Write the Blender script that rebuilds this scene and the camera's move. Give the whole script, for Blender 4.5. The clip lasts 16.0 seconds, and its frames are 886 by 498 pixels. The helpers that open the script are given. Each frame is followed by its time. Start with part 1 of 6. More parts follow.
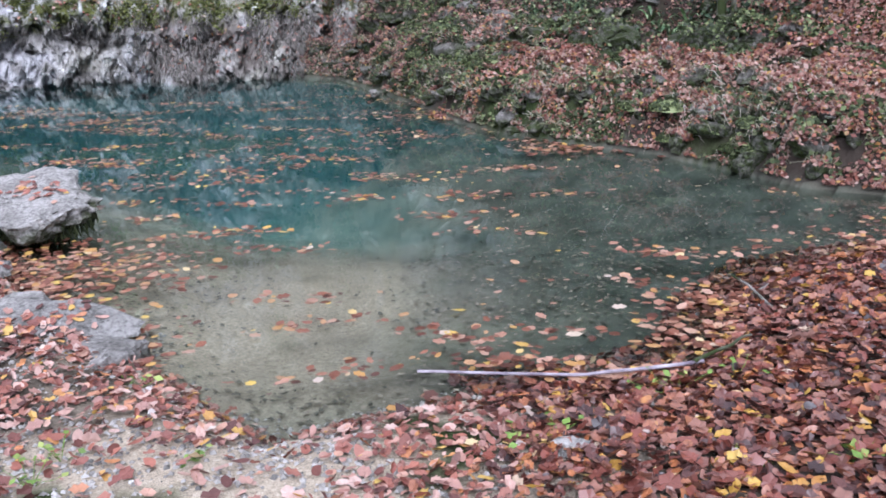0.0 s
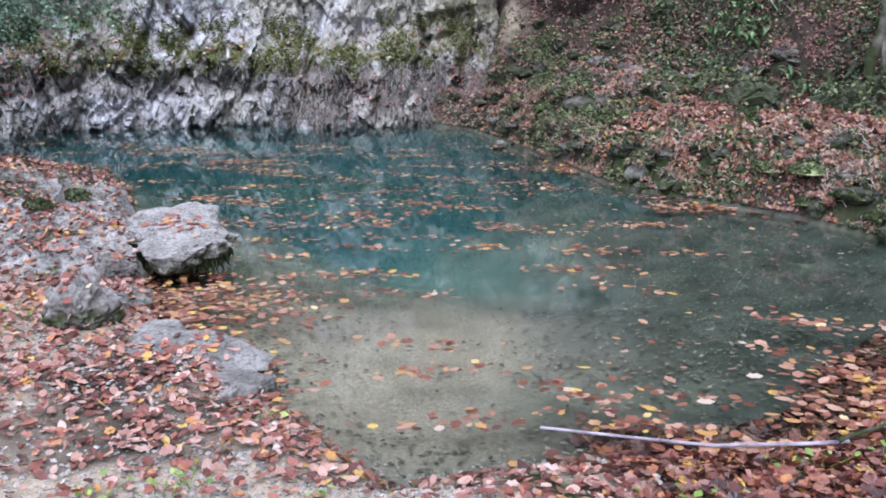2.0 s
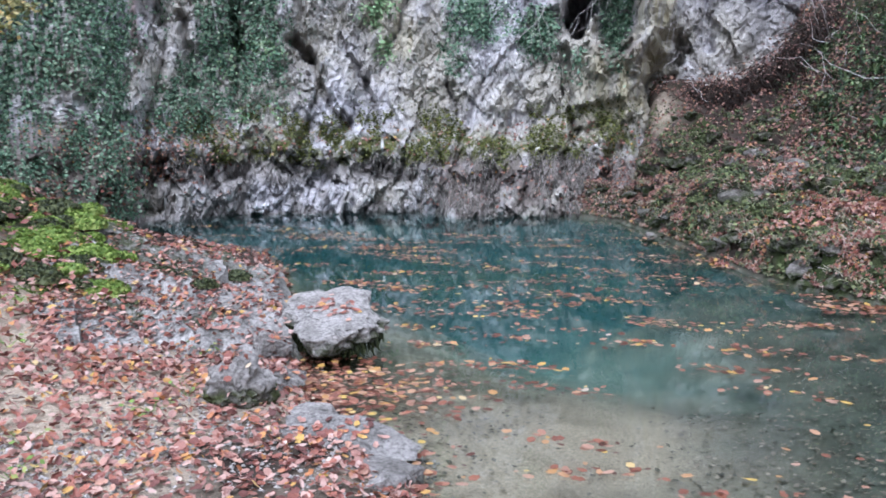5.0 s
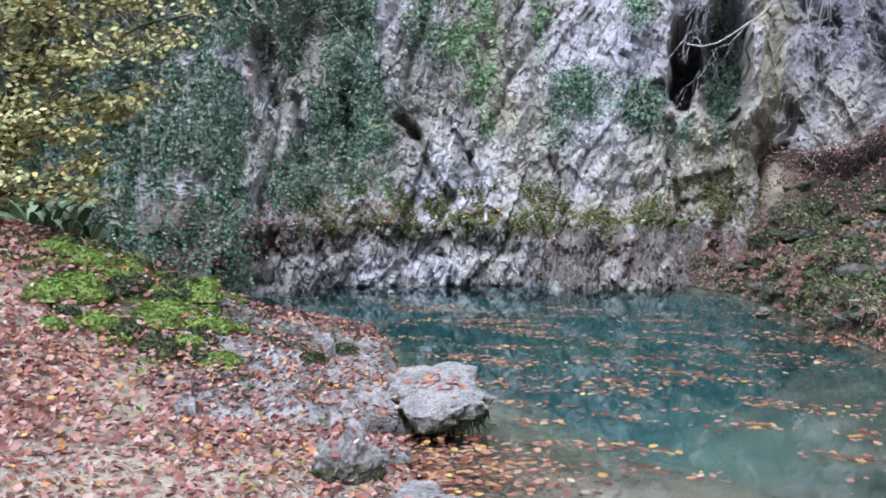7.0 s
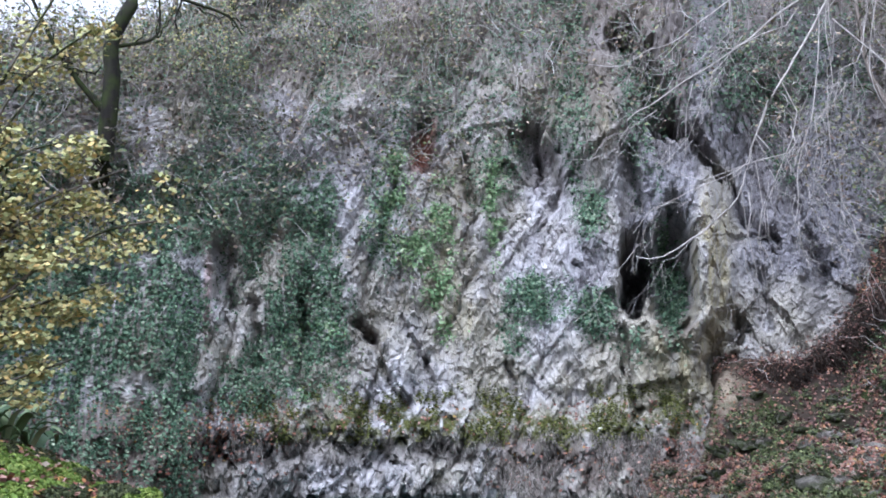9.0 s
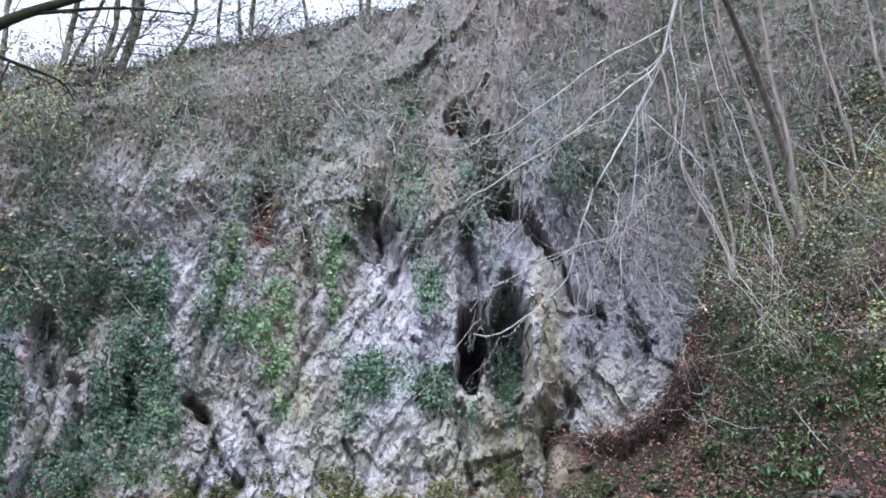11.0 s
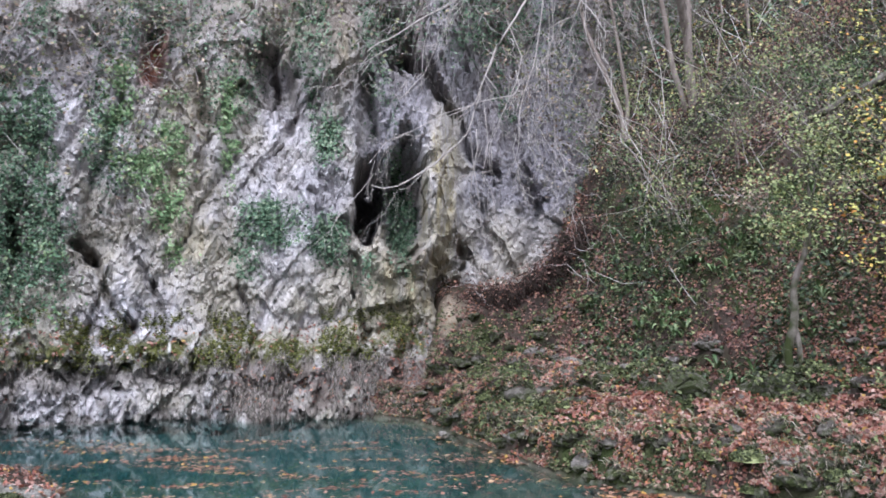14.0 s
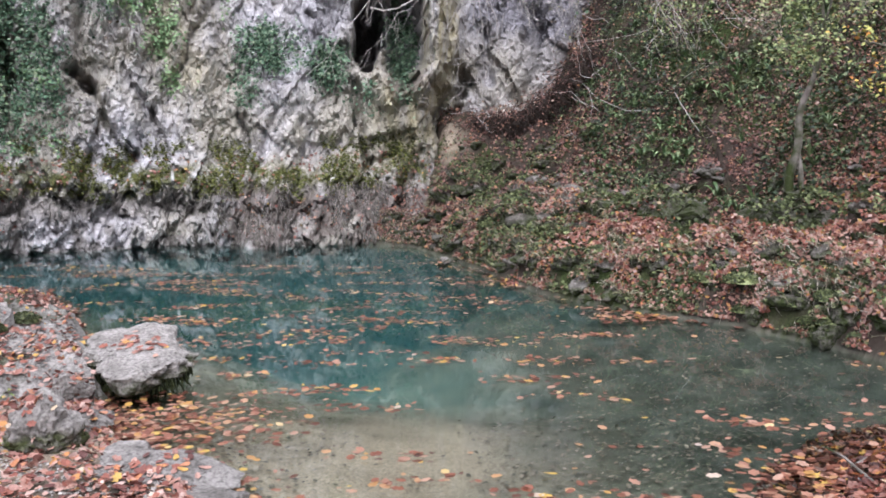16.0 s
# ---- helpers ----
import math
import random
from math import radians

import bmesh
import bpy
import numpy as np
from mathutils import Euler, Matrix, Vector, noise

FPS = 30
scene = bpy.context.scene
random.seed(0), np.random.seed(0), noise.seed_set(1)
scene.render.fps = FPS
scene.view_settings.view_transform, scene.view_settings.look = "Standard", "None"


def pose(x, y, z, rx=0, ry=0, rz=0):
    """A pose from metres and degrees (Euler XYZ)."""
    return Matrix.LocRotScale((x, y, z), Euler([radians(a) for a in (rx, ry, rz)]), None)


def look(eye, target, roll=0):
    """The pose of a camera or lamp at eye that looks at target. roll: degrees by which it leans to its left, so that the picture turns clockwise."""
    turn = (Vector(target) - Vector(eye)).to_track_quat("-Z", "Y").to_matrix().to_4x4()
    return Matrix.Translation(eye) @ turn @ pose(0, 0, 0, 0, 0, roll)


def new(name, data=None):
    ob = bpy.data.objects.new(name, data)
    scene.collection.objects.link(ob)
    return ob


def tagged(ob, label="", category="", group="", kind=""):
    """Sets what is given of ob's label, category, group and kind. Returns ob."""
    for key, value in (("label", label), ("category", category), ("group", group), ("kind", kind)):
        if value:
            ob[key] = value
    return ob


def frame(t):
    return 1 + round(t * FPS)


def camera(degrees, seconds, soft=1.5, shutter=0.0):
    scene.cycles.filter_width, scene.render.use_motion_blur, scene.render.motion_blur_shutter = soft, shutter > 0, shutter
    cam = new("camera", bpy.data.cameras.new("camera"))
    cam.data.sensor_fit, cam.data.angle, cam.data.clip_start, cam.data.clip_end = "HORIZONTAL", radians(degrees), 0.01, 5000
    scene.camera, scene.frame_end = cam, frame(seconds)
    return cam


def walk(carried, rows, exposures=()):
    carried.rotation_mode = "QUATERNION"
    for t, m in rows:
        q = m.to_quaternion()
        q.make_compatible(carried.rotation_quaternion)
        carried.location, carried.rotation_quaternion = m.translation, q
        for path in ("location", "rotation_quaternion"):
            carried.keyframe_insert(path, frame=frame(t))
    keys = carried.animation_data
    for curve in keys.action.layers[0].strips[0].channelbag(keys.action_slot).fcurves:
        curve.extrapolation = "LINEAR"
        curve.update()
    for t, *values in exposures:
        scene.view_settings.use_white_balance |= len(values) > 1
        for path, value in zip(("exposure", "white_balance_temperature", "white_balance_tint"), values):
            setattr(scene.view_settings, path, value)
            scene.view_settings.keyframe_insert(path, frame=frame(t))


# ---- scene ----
cam = camera(54.53, 16.0, soft=1.75)
PATH = [
    (0.0, look((0.001, 0.001, 1.749), (-0.070, 9.551, -1.215), -1.63)),
    (0.5, look((-0.020, 0.002, 1.746), (-0.393, 9.588, -1.077), -1.33)),
    (1.0, look((-0.040, 0.007, 1.740), (-0.722, 9.593, -1.026), -0.68)),
    (1.5, look((-0.062, 0.023, 1.741), (-1.108, 9.625, -0.849), -0.35)),
    (2.0, look((-0.072, 0.027, 1.747), (-1.475, 9.637, -0.637), -0.44)),
    (2.5, look((-0.080, 0.033, 1.754), (-1.520, 9.691, -0.404), -0.29)),
    (3.0, look((-0.091, 0.030, 1.757), (-1.621, 9.714, -0.211), -0.22)),
    (3.5, look((-0.119, 0.004, 1.766), (-1.974, 9.665, -0.027), 0.12)),
    (4.0, look((-0.132, 0.034, 1.764), (-2.370, 9.645, 0.143), 0.10)),
    (4.5, look((-0.147, 0.050, 1.759), (-2.760, 9.591, 0.300), -0.16)),
    (5.0, look((-0.164, 0.068, 1.755), (-3.182, 9.503, 0.385), -0.31)),
    (7.5, look((-0.203, 0.053, 1.807), (-4.412, 9.124, 1.720), -0.40)),
    (8.0, look((-0.197, 0.050, 1.816), (-4.284, 9.163, 2.320), -0.51)),
    (8.5, look((-0.198, 0.049, 1.825), (-4.142, 9.168, 2.959), -0.42)),
    (9.0, look((-0.200, 0.047, 1.854), (-3.795, 9.206, 3.639), -0.24)),
    (9.5, look((-0.187, 0.050, 1.863), (-3.282, 9.297, 4.079), -0.80)),
    (10.0, look((-0.188, 0.048, 1.866), (-2.876, 9.319, 4.479), -1.07)),
    (12.5, look((-0.205, -0.273, 1.873), (-0.878, 9.441, 4.148), -1.81)),
    (13.0, look((-0.226, -0.273, 1.860), (-0.900, 9.553, 3.595), -1.41)),
    (13.5, look((-0.226, -0.262, 1.841), (-0.845, 9.621, 3.238), -1.44)),
    (14.0, look((-0.231, -0.205, 1.838), (-0.850, 9.736, 2.730), -0.90)),
    (14.5, look((-0.224, -0.201, 1.811), (-0.840, 9.770, 2.262), -1.27)),
    (15.0, look((-0.222, -0.205, 1.803), (-0.904, 9.771, 1.750), -1.21)),
    (15.5, look((-0.222, -0.206, 1.787), (-0.949, 9.755, 1.278), -0.97)),
    (16.0, look((-0.219, -0.205, 1.769), (-0.897, 9.716, 0.712), -0.89)),
]
walk(cam, PATH, exposures=[(0.0, 1.40, 5400, 16), (5.0, 1.44, 5350, 15), (10.0, 1.42, 5350, 14), (13.0, 1.44, 5550, 16), (16.0, 1.44, 5950, 17)])

# ---- sky and light: a bright overcast autumn day ----
world = bpy.data.worlds.new("overcast_sky")
scene.world = world
world.use_nodes = True
wn = world.node_tree
sky = wn.nodes.new("ShaderNodeTexSky")
sky.sky_type = "NISHITA"
sky.sun_disc = False
sky.sun_elevation, sky.sun_rotation = radians(48), radians(200)
sky.air_density, sky.dust_density, sky.ozone_density = 1.0, 6.0, 1.0
soften = wn.nodes.new("ShaderNodeHueSaturation")
soften.inputs["Saturation"].default_value = 0.10
wn.links.new(sky.outputs[0], soften.inputs["Color"])
veil = wn.nodes.new("ShaderNodeMix")
veil.data_type = "RGBA"
veil.inputs[0].default_value = 0.6
veil.inputs[7].default_value = (4.4, 4.45, 4.6, 1)
wn.links.new(soften.outputs[0], veil.inputs[6])
wn.links.new(veil.outputs[2], wn.nodes["Background"].inputs[0])
wn.nodes["Background"].inputs[1].default_value = 0.15

sun_data = bpy.data.lights.new("sun", "SUN")
sun_data.energy, sun_data.angle, sun_data.color = 0.8, radians(30), (1.0, 0.97, 0.93)
sun = new("sun", sun_data)
sun.matrix_world = pose(0, 0, 40, 42, 0, 20)

# ---- numeric tools ----
rng = np.random.default_rng(7)


def hash01(ix, iy, iz, seed):
    h = (ix.astype(np.int64) * 374761393 + iy.astype(np.int64) * 668265263 + iz.astype(np.int64) * 2147483647 + seed * 1274126177) & 0xFFFFFFFF
    h = ((h ^ (h >> 13)) * 1274126177) & 0xFFFFFFFF
    h = ((h ^ (h >> 16)) * 2246822519) & 0xFFFFFFFF
    return ((h ^ (h >> 15)) & 0xFFFFFF) / float(0xFFFFFF)


def vnoise(p, seed=0):
    i = np.floor(p).astype(np.int64)
    f = p - i
    f = f * f * (3 - 2 * f)
    out = 0
    for dx in (0, 1):
        for dy in (0, 1):
            for dz in (0, 1):
                w = (f[:, 0] if dx else 1 - f[:, 0]) * (f[:, 1] if dy else 1 - f[:, 1]) * (f[:, 2] if dz else 1 - f[:, 2])
                out = out + w * hash01(i[:, 0] + dx, i[:, 1] + dy, i[:, 2] + dz, seed)
    return out * 2 - 1


def fbm(p, octaves=4, seed=0, gain=0.5):
    out, amp, total = 0, 1.0, 0.0
    for o in range(octaves):
        out = out + amp * vnoise(p * 2.0 ** o + 17.3 * o, seed + o)
        total += amp
        amp *= gain
    return out / total


def cells(p, seed=0, flat=False):
    """Nearest cell of a jittered lattice: distance, distance to the next one, the offset from its heart, three random numbers."""
    i = np.floor(p).astype(np.int64)
    n = len(p)
    f1, f2 = np.full(n, 9.0), np.full(n, 9.0)
    off, rnd = np.zeros((n, 3)), np.zeros((n, 3))
    for dx in (-1, 0, 1):
        for dy in (-1, 0, 1):
            for dz in ((0,) if flat else (-1, 0, 1)):
                c = [i[:, 0] + dx, i[:, 1] + dy, i[:, 2] + dz]
                h = np.stack([hash01(*c, seed + k) for k in range(3)], 1)
                v = p - (np.stack(c, 1) + h)
                if flat:
                    v[:, 2] = 0
                d = np.sqrt((v * v).sum(1))
                near = d < f1
                f2 = np.where(near, f1, np.minimum(f2, d))
                f1 = np.where(near, d, f1)
                off[near], rnd[near] = v[near], h[near]
    return f1, f2, off, rnd


def step(a, b, x):
    t = np.clip((x - a) / (b - a), 0, 1)
    return t * t * (3 - 2 * t)


def xyz(*a):
    return np.stack(np.broadcast_arrays(*a), -1).astype(float)


def mesh_from(name, verts, faces, mat, smooth=True):
    """verts (n,3), faces (m,3 or 4)."""
    me = bpy.data.meshes.new(name)
    faces = np.asarray(faces, np.int32)
    k = faces.shape[1]
    me.vertices.add(len(verts))
    me.vertices.foreach_set("co", np.asarray(verts, np.float32).ravel())
    me.loops.add(faces.size)
    me.loops.foreach_set("vertex_index", faces.ravel())
    me.polygons.add(len(faces))
    me.polygons.foreach_set("loop_start", np.arange(0, faces.size, k, dtype=np.int32))
    me.polygons.foreach_set("use_smooth", np.full(len(faces), smooth))
    me.update(calc_edges=True)
    me.validate()
    if mat:
        me.materials.append(mat)
    return me


def grid_faces(nu, nv):
    a = (np.arange(nu - 1)[:, None] * nv + np.arange(nv - 1)[None]).ravel()
    return np.stack([a, a + nv, a + nv + 1, a + 1], 1)


def part(name, me, parent=None, label=""):
    ob = new(name, me)
    if parent:
        ob.parent = parent
    return tagged(ob, label) if label else ob


def many(template, faces, places, frames, sizes):
    """Copies of a small template: verts (k,3), at places (n,3) with frames (n,3,3) whose columns are its axes."""
    v = np.einsum("nij,kj->nki", frames, template) * sizes[:, None, None] + places[:, None, :]
    f = np.asarray(faces)[None] + (np.arange(len(places)) * len(template))[:, None, None]
    return v.reshape(-1, 3), f.reshape(-1, len(faces[0]))


def frames_for(normals, spin, tilt=0.0):
    """Frames whose third axis is the normal, jittered by tilt, and spun."""
    n = normals + tilt * rng.normal(size=normals.shape)
    n /= np.linalg.norm(n, axis=1, keepdims=True)
    ref = xyz(np.cos(spin), np.sin(spin), 0.3 * np.sin(spin * 3.1))
    a = np.cross(ref, n)
    a /= np.linalg.norm(a, axis=1, keepdims=True) + 1e-9
    return np.stack([a, np.cross(n, a), n], -1)


# ---- materials ----
def material(name, rough=0.8, spec=0.3):
    m = bpy.data.materials.new(name)
    m.use_nodes = True
    nt = m.node_tree
    b = nt.nodes["Principled BSDF"]
    b.inputs["Roughness"].default_value = rough
    b.inputs["Specular IOR Level"].default_value = spec
    return m, nt, b


def node(nt, kind, **values):
    n = nt.nodes.new(kind)
    for k, v in values.items():
        n.inputs[k.replace("_", " ")].default_value = v
    return n


def ramp(nt, source, stops, smooth=False):
    n = nt.nodes.new("ShaderNodeValToRGB")
    n.color_ramp.interpolation = "EASE" if smooth else "LINEAR"
    el = n.color_ramp.elements
    while len(el) < len(stops):
        el.new(0.5)
    for e, (p, c) in zip(el, stops):
        e.position = p
        e.color = (*c, 1) if len(c) == 3 else c
    nt.links.new(source, n.inputs[0])
    return n.outputs[0]


def grey(v):
    return (v, v, v)


def mix(nt, fac, a, b, mode="MIX"):
    n = nt.nodes.new("ShaderNodeMix")
    n.data_type, n.blend_type = "RGBA", mode
    for s, v in ((n.inputs[0], fac), (n.inputs[6], a), (n.inputs[7], b)):
        if isinstance(v, (int, float)):
            s.default_value = v
        elif isinstance(v, tuple):
            s.default_value = (*v, 1)
        else:
            nt.links.new(v, s)
    return n.outputs[2]


def coords(nt, scale=(1, 1, 1)):
    g = nt.nodes.new("ShaderNodeNewGeometry")
    mp = nt.nodes.new("ShaderNodeMapping")
    mp.inputs["Scale"].default_value = scale
    nt.links.new(g.outputs["Position"], mp.inputs[0])
    return mp.outputs[0]


def noise_tex(nt, vec, scale, detail=4, rough=0.55):
    n = node(nt, "ShaderNodeTexNoise", Scale=scale, Detail=detail, Roughness=rough)
    nt.links.new(vec, n.inputs["Vector"])
    return n.outputs["Fac"]


def bump(nt, bsdf, height, strength=0.4, distance=0.02):
    b = node(nt, "ShaderNodeBump", Strength=strength, Distance=distance)
    nt.links.new(height, b.inputs["Height"])
    nt.links.new(b.outputs[0], bsdf.inputs["Normal"])


def attribute(nt, name):
    a = nt.nodes.new("ShaderNodeAttribute")
    a.attribute_name = name
    return a.outputs["Fac"]


def leaf_material(name, stops, per_object=False, rough=0.6, spec=0.3, glow=0.15):
    m, nt, b = material(name, rough, spec)
    if per_object:
        src = nt.nodes.new("ShaderNodeObjectInfo").outputs["Random"]
    else:
        src = nt.nodes.new("ShaderNodeNewGeometry").outputs["Random Per Island"]
    c = ramp(nt, src, stops)
    v = noise_tex(nt, coords(nt), 60, 3)
    c = mix(nt, 0.35, c, ramp(nt, v, [(0.3, grey(0.45)), (0.7, grey(1.0))]), "MULTIPLY")
    nt.links.new(c, b.inputs["Base Color"])
    b.inputs["Subsurface Weight"].default_value = 0.0
    return m


LITTER = [(0.0, (0.09, 0.04, 0.035)), (0.18, (0.20, 0.075, 0.058)), (0.36, (0.31, 0.115, 0.078)), (0.5, (0.28, 0.155, 0.128)),
          (0.66, (0.40, 0.22, 0.17)), (0.82, (0.49, 0.345, 0.295)), (0.92, (0.42, 0.17, 0.075)), (0.985, (0.52, 0.35, 0.09)), (1.0, (0.52, 0.45, 0.42))]
WET = [(0.0, (0.025, 0.011, 0.010)), (0.25, (0.09, 0.028, 0.02)), (0.45, (0.20, 0.055, 0.035)), (0.6, (0.15, 0.075, 0.058)),
       (0.78, (0.27, 0.115, 0.075)), (0.92, (0.34, 0.12, 0.04)), (0.98, (0.46, 0.29, 0.05)), (1.0, (0.42, 0.33, 0.30))]
SLOPE = [(p, (0.80 * r, 0.78 * g, 0.76 * b)) for p, (r, g, b) in LITTER]
DULL = [(0.0, (0.03, 0.016, 0.014)), (0.3, (0.10, 0.048, 0.04)), (0.6, (0.19, 0.092, 0.072)), (0.85, (0.30, 0.165, 0.13)), (0.96, (0.40, 0.20, 0.10)), (1.0, (0.44, 0.32, 0.27))]
litter_mat = leaf_material("fallen_leaf", LITTER)
slope_mat = leaf_material("slope_leaf", SLOPE)
dull_mat = leaf_material("dull_slope_leaf", DULL, rough=0.5, spec=0.35)
wet_mat = leaf_material("wet_fallen_leaf", WET, rough=0.35, spec=0.5)
litter_one_mat = leaf_material("fallen_leaf_single", LITTER, True)
wet_one_mat = leaf_material("wet_fallen_leaf_single", WET, True, rough=0.35, spec=0.5)
FLOAT = [(0.0, (0.06, 0.02, 0.012)), (0.25, (0.16, 0.055, 0.032)), (0.5, (0.28, 0.11, 0.065)), (0.75, (0.40, 0.24, 0.17)),
         (0.90, (0.42, 0.22, 0.07)), (0.97, (0.54, 0.37, 0.08)), (1.0, (0.50, 0.40, 0.34))]
float_mat = leaf_material("floating_leaf", FLOAT, rough=0.35, spec=0.5)
float_one_mat = leaf_material("floating_leaf_single", FLOAT, True, rough=0.35, spec=0.5)
ivy_mat = leaf_material("ivy_leaf", [(0, (0.026, 0.058, 0.032)), (0.4, (0.095, 0.175, 0.108)), (0.8, (0.20, 0.30, 0.19)), (1, (0.36, 0.43, 0.30))], rough=0.6, spec=0.25)
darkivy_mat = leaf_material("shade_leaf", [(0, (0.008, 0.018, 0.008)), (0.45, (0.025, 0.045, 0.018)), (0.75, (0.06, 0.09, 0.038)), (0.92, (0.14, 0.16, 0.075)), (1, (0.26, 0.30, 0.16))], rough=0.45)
creeper_mat = leaf_material("creeper_leaf", [(0, (0.13, 0.25, 0.11)), (0.6, (0.28, 0.42, 0.21)), (1, (0.45, 0.53, 0.32))], rough=0.45)
yellow_mat = leaf_material("yellowing_leaf", [(0, (0.18, 0.21, 0.08)), (0.35, (0.44, 0.45, 0.19)), (0.75, (0.60, 0.54, 0.25)), (1, (0.66, 0.46, 0.17))])
orange_mat = leaf_material("orange_leaf", [(0, (0.2, 0.24, 0.08)), (0.45, (0.42, 0.42, 0.12)), (0.72, (0.56, 0.44, 0.10)), (0.88, (0.58, 0.30, 0.06)), (1, (0.45, 0.16, 0.05))])
shrub_mat = leaf_material("shrub_leaf", [(0, (0.11, 0.15, 0.06)), (0.5, (0.24, 0.30, 0.12)), (0.85, (0.38, 0.42, 0.19)), (1, (0.42, 0.31, 0.14))])
brownleaf_mat = leaf_material("withered_leaf", [(0, (0.06, 0.053, 0.036)), (0.3, (0.26, 0.18, 0.14)), (0.55, (0.115, 0.15, 0.07)), (0.8, (0.25, 0.27, 0.13)), (1, (0.52, 0.40, 0.31))])
fern_mat = leaf_material("fern_leaf", [(0, (0.04, 0.08, 0.03)), (0.6, (0.09, 0.15, 0.05)), (1, (0.2, 0.27, 0.12))], rough=0.5)
grass_mat = leaf_material("grass_blade", [(0, (0.08, 0.13, 0.03)), (0.6, (0.17, 0.26, 0.05)), (1, (0.34, 0.37, 0.11))])
twig_mat = leaf_material("bare_twig", [(0, (0.24, 0.21, 0.19)), (0.5, (0.43, 0.395, 0.38)), (1, (0.64, 0.61, 0.60))], rough=0.8)


def cracks(nt, scale, stretch, width):
    """Joints of the rock: dark at the borders of wavering cells, 1 elsewhere."""
    vec = coords(nt, stretch)
    wander = nt.nodes.new("ShaderNodeVectorMath")
    wander.operation = "MULTIPLY_ADD"
    nt.links.new(node_color(nt, vec, scale * 2.2), wander.inputs[0])
    wander.inputs[1].default_value = (0.5 / scale, 0.5 / scale, 0.5 / scale)
    nt.links.new(vec, wander.inputs[2])
    cell = node(nt, "ShaderNodeTexVoronoi", Scale=scale)
    cell.feature = "DISTANCE_TO_EDGE"
    nt.links.new(wander.outputs[0], cell.inputs["Vector"])
    return ramp(nt, cell.outputs["Distance"], [(0.0, grey(0.4)), (width, grey(1.0))])


bankmoss_mat = leaf_material("bank_moss", [(0, (0.02, 0.025, 0.011)), (0.5, (0.05, 0.06, 0.026)), (0.85, (0.12, 0.13, 0.06)), (1, (0.26, 0.25, 0.15))])


def rock_material():
    m, nt, b = material("limestone", 0.85, 0.25)
    pos = coords(nt)
    big = noise_tex(nt, pos, 0.45, 6)
    mid = noise_tex(nt, coords(nt, (1, 1, 0.4)), 2.2, 9, 0.68)
    streak = noise_tex(nt, coords(nt, (1, 1, 0.08)), 4.5, 6, 0.6)
    fine = noise_tex(nt, pos, 15, 9, 0.75)
    col = ramp(nt, mid, [(0.28, (0.24, 0.225, 0.225)), (0.38, (0.41, 0.395, 0.40)), (0.52, (0.57, 0.55, 0.57)), (0.68, (0.72, 0.70, 0.73))])
    col = mix(nt, ramp(nt, big, [(0.40, grey(0)), (0.58, grey(0.7))]), col, (0.41, 0.375, 0.285))
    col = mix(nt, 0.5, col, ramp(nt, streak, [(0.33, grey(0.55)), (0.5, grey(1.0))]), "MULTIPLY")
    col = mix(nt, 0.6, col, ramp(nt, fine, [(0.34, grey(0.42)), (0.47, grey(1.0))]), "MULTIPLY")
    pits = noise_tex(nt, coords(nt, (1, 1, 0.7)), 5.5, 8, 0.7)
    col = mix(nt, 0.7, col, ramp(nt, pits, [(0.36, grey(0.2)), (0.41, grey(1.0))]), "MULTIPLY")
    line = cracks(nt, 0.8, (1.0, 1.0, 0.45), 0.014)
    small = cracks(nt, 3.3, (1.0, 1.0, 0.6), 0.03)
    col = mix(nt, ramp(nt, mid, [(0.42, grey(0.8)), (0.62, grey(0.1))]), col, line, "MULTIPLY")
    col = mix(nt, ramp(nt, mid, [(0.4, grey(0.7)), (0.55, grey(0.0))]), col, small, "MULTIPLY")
    och = nt.nodes.new("ShaderNodeMath")
    och.operation = "MULTIPLY"
    nt.links.new(attribute(nt, "ochre"), och.inputs[0])
    nt.links.new(ramp(nt, streak, [(0.35, grey(0.1)), (0.6, grey(0.9))]), och.inputs[1])
    col = mix(nt, och.outputs[0], col, mix(nt, fine, (0.24, 0.205, 0.105), (0.56, 0.50, 0.31)))
    col = mix(nt, attribute(nt, "slate"), col, mix(nt, ramp(nt, fine, [(0.35, grey(0)), (0.6, grey(1))]), (0.12, 0.117, 0.128), (0.36, 0.345, 0.375)))
    stain = attribute(nt, "stain")
    col = mix(nt, stain, col, mix(nt, ramp(nt, mid, [(0.42, grey(0)), (0.62, grey(1))]), (0.11, 0.10, 0.092), (0.42, 0.39, 0.365)))
    moss = attribute(nt, "moss")
    mossc = ramp(nt, fine, [(0.3, (0.03, 0.036, 0.01)), (0.7, (0.15, 0.155, 0.04))])
    mm = nt.nodes.new("ShaderNodeMath")
    mm.operation = "MULTIPLY"
    nt.links.new(moss, mm.inputs[0])
    nt.links.new(ramp(nt, noise_tex(nt, pos, 3.0, 6, 0.7), [(0.4, grey(0)), (0.56, grey(1))]), mm.inputs[1])
    col = mix(nt, mm.outputs[0], col, mossc)
    earth = attribute(nt, "earth")
    col = mix(nt, earth, col, mix(nt, mid, (0.075, 0.06, 0.05), (0.25, 0.21, 0.18)))
    col = mix(nt, attribute(nt, "white"), col, (0.78, 0.77, 0.76))
    red = attribute(nt, "iron")
    col = mix(nt, red, col, mix(nt, mid, (0.20, 0.06, 0.035), (0.48, 0.24, 0.175)))
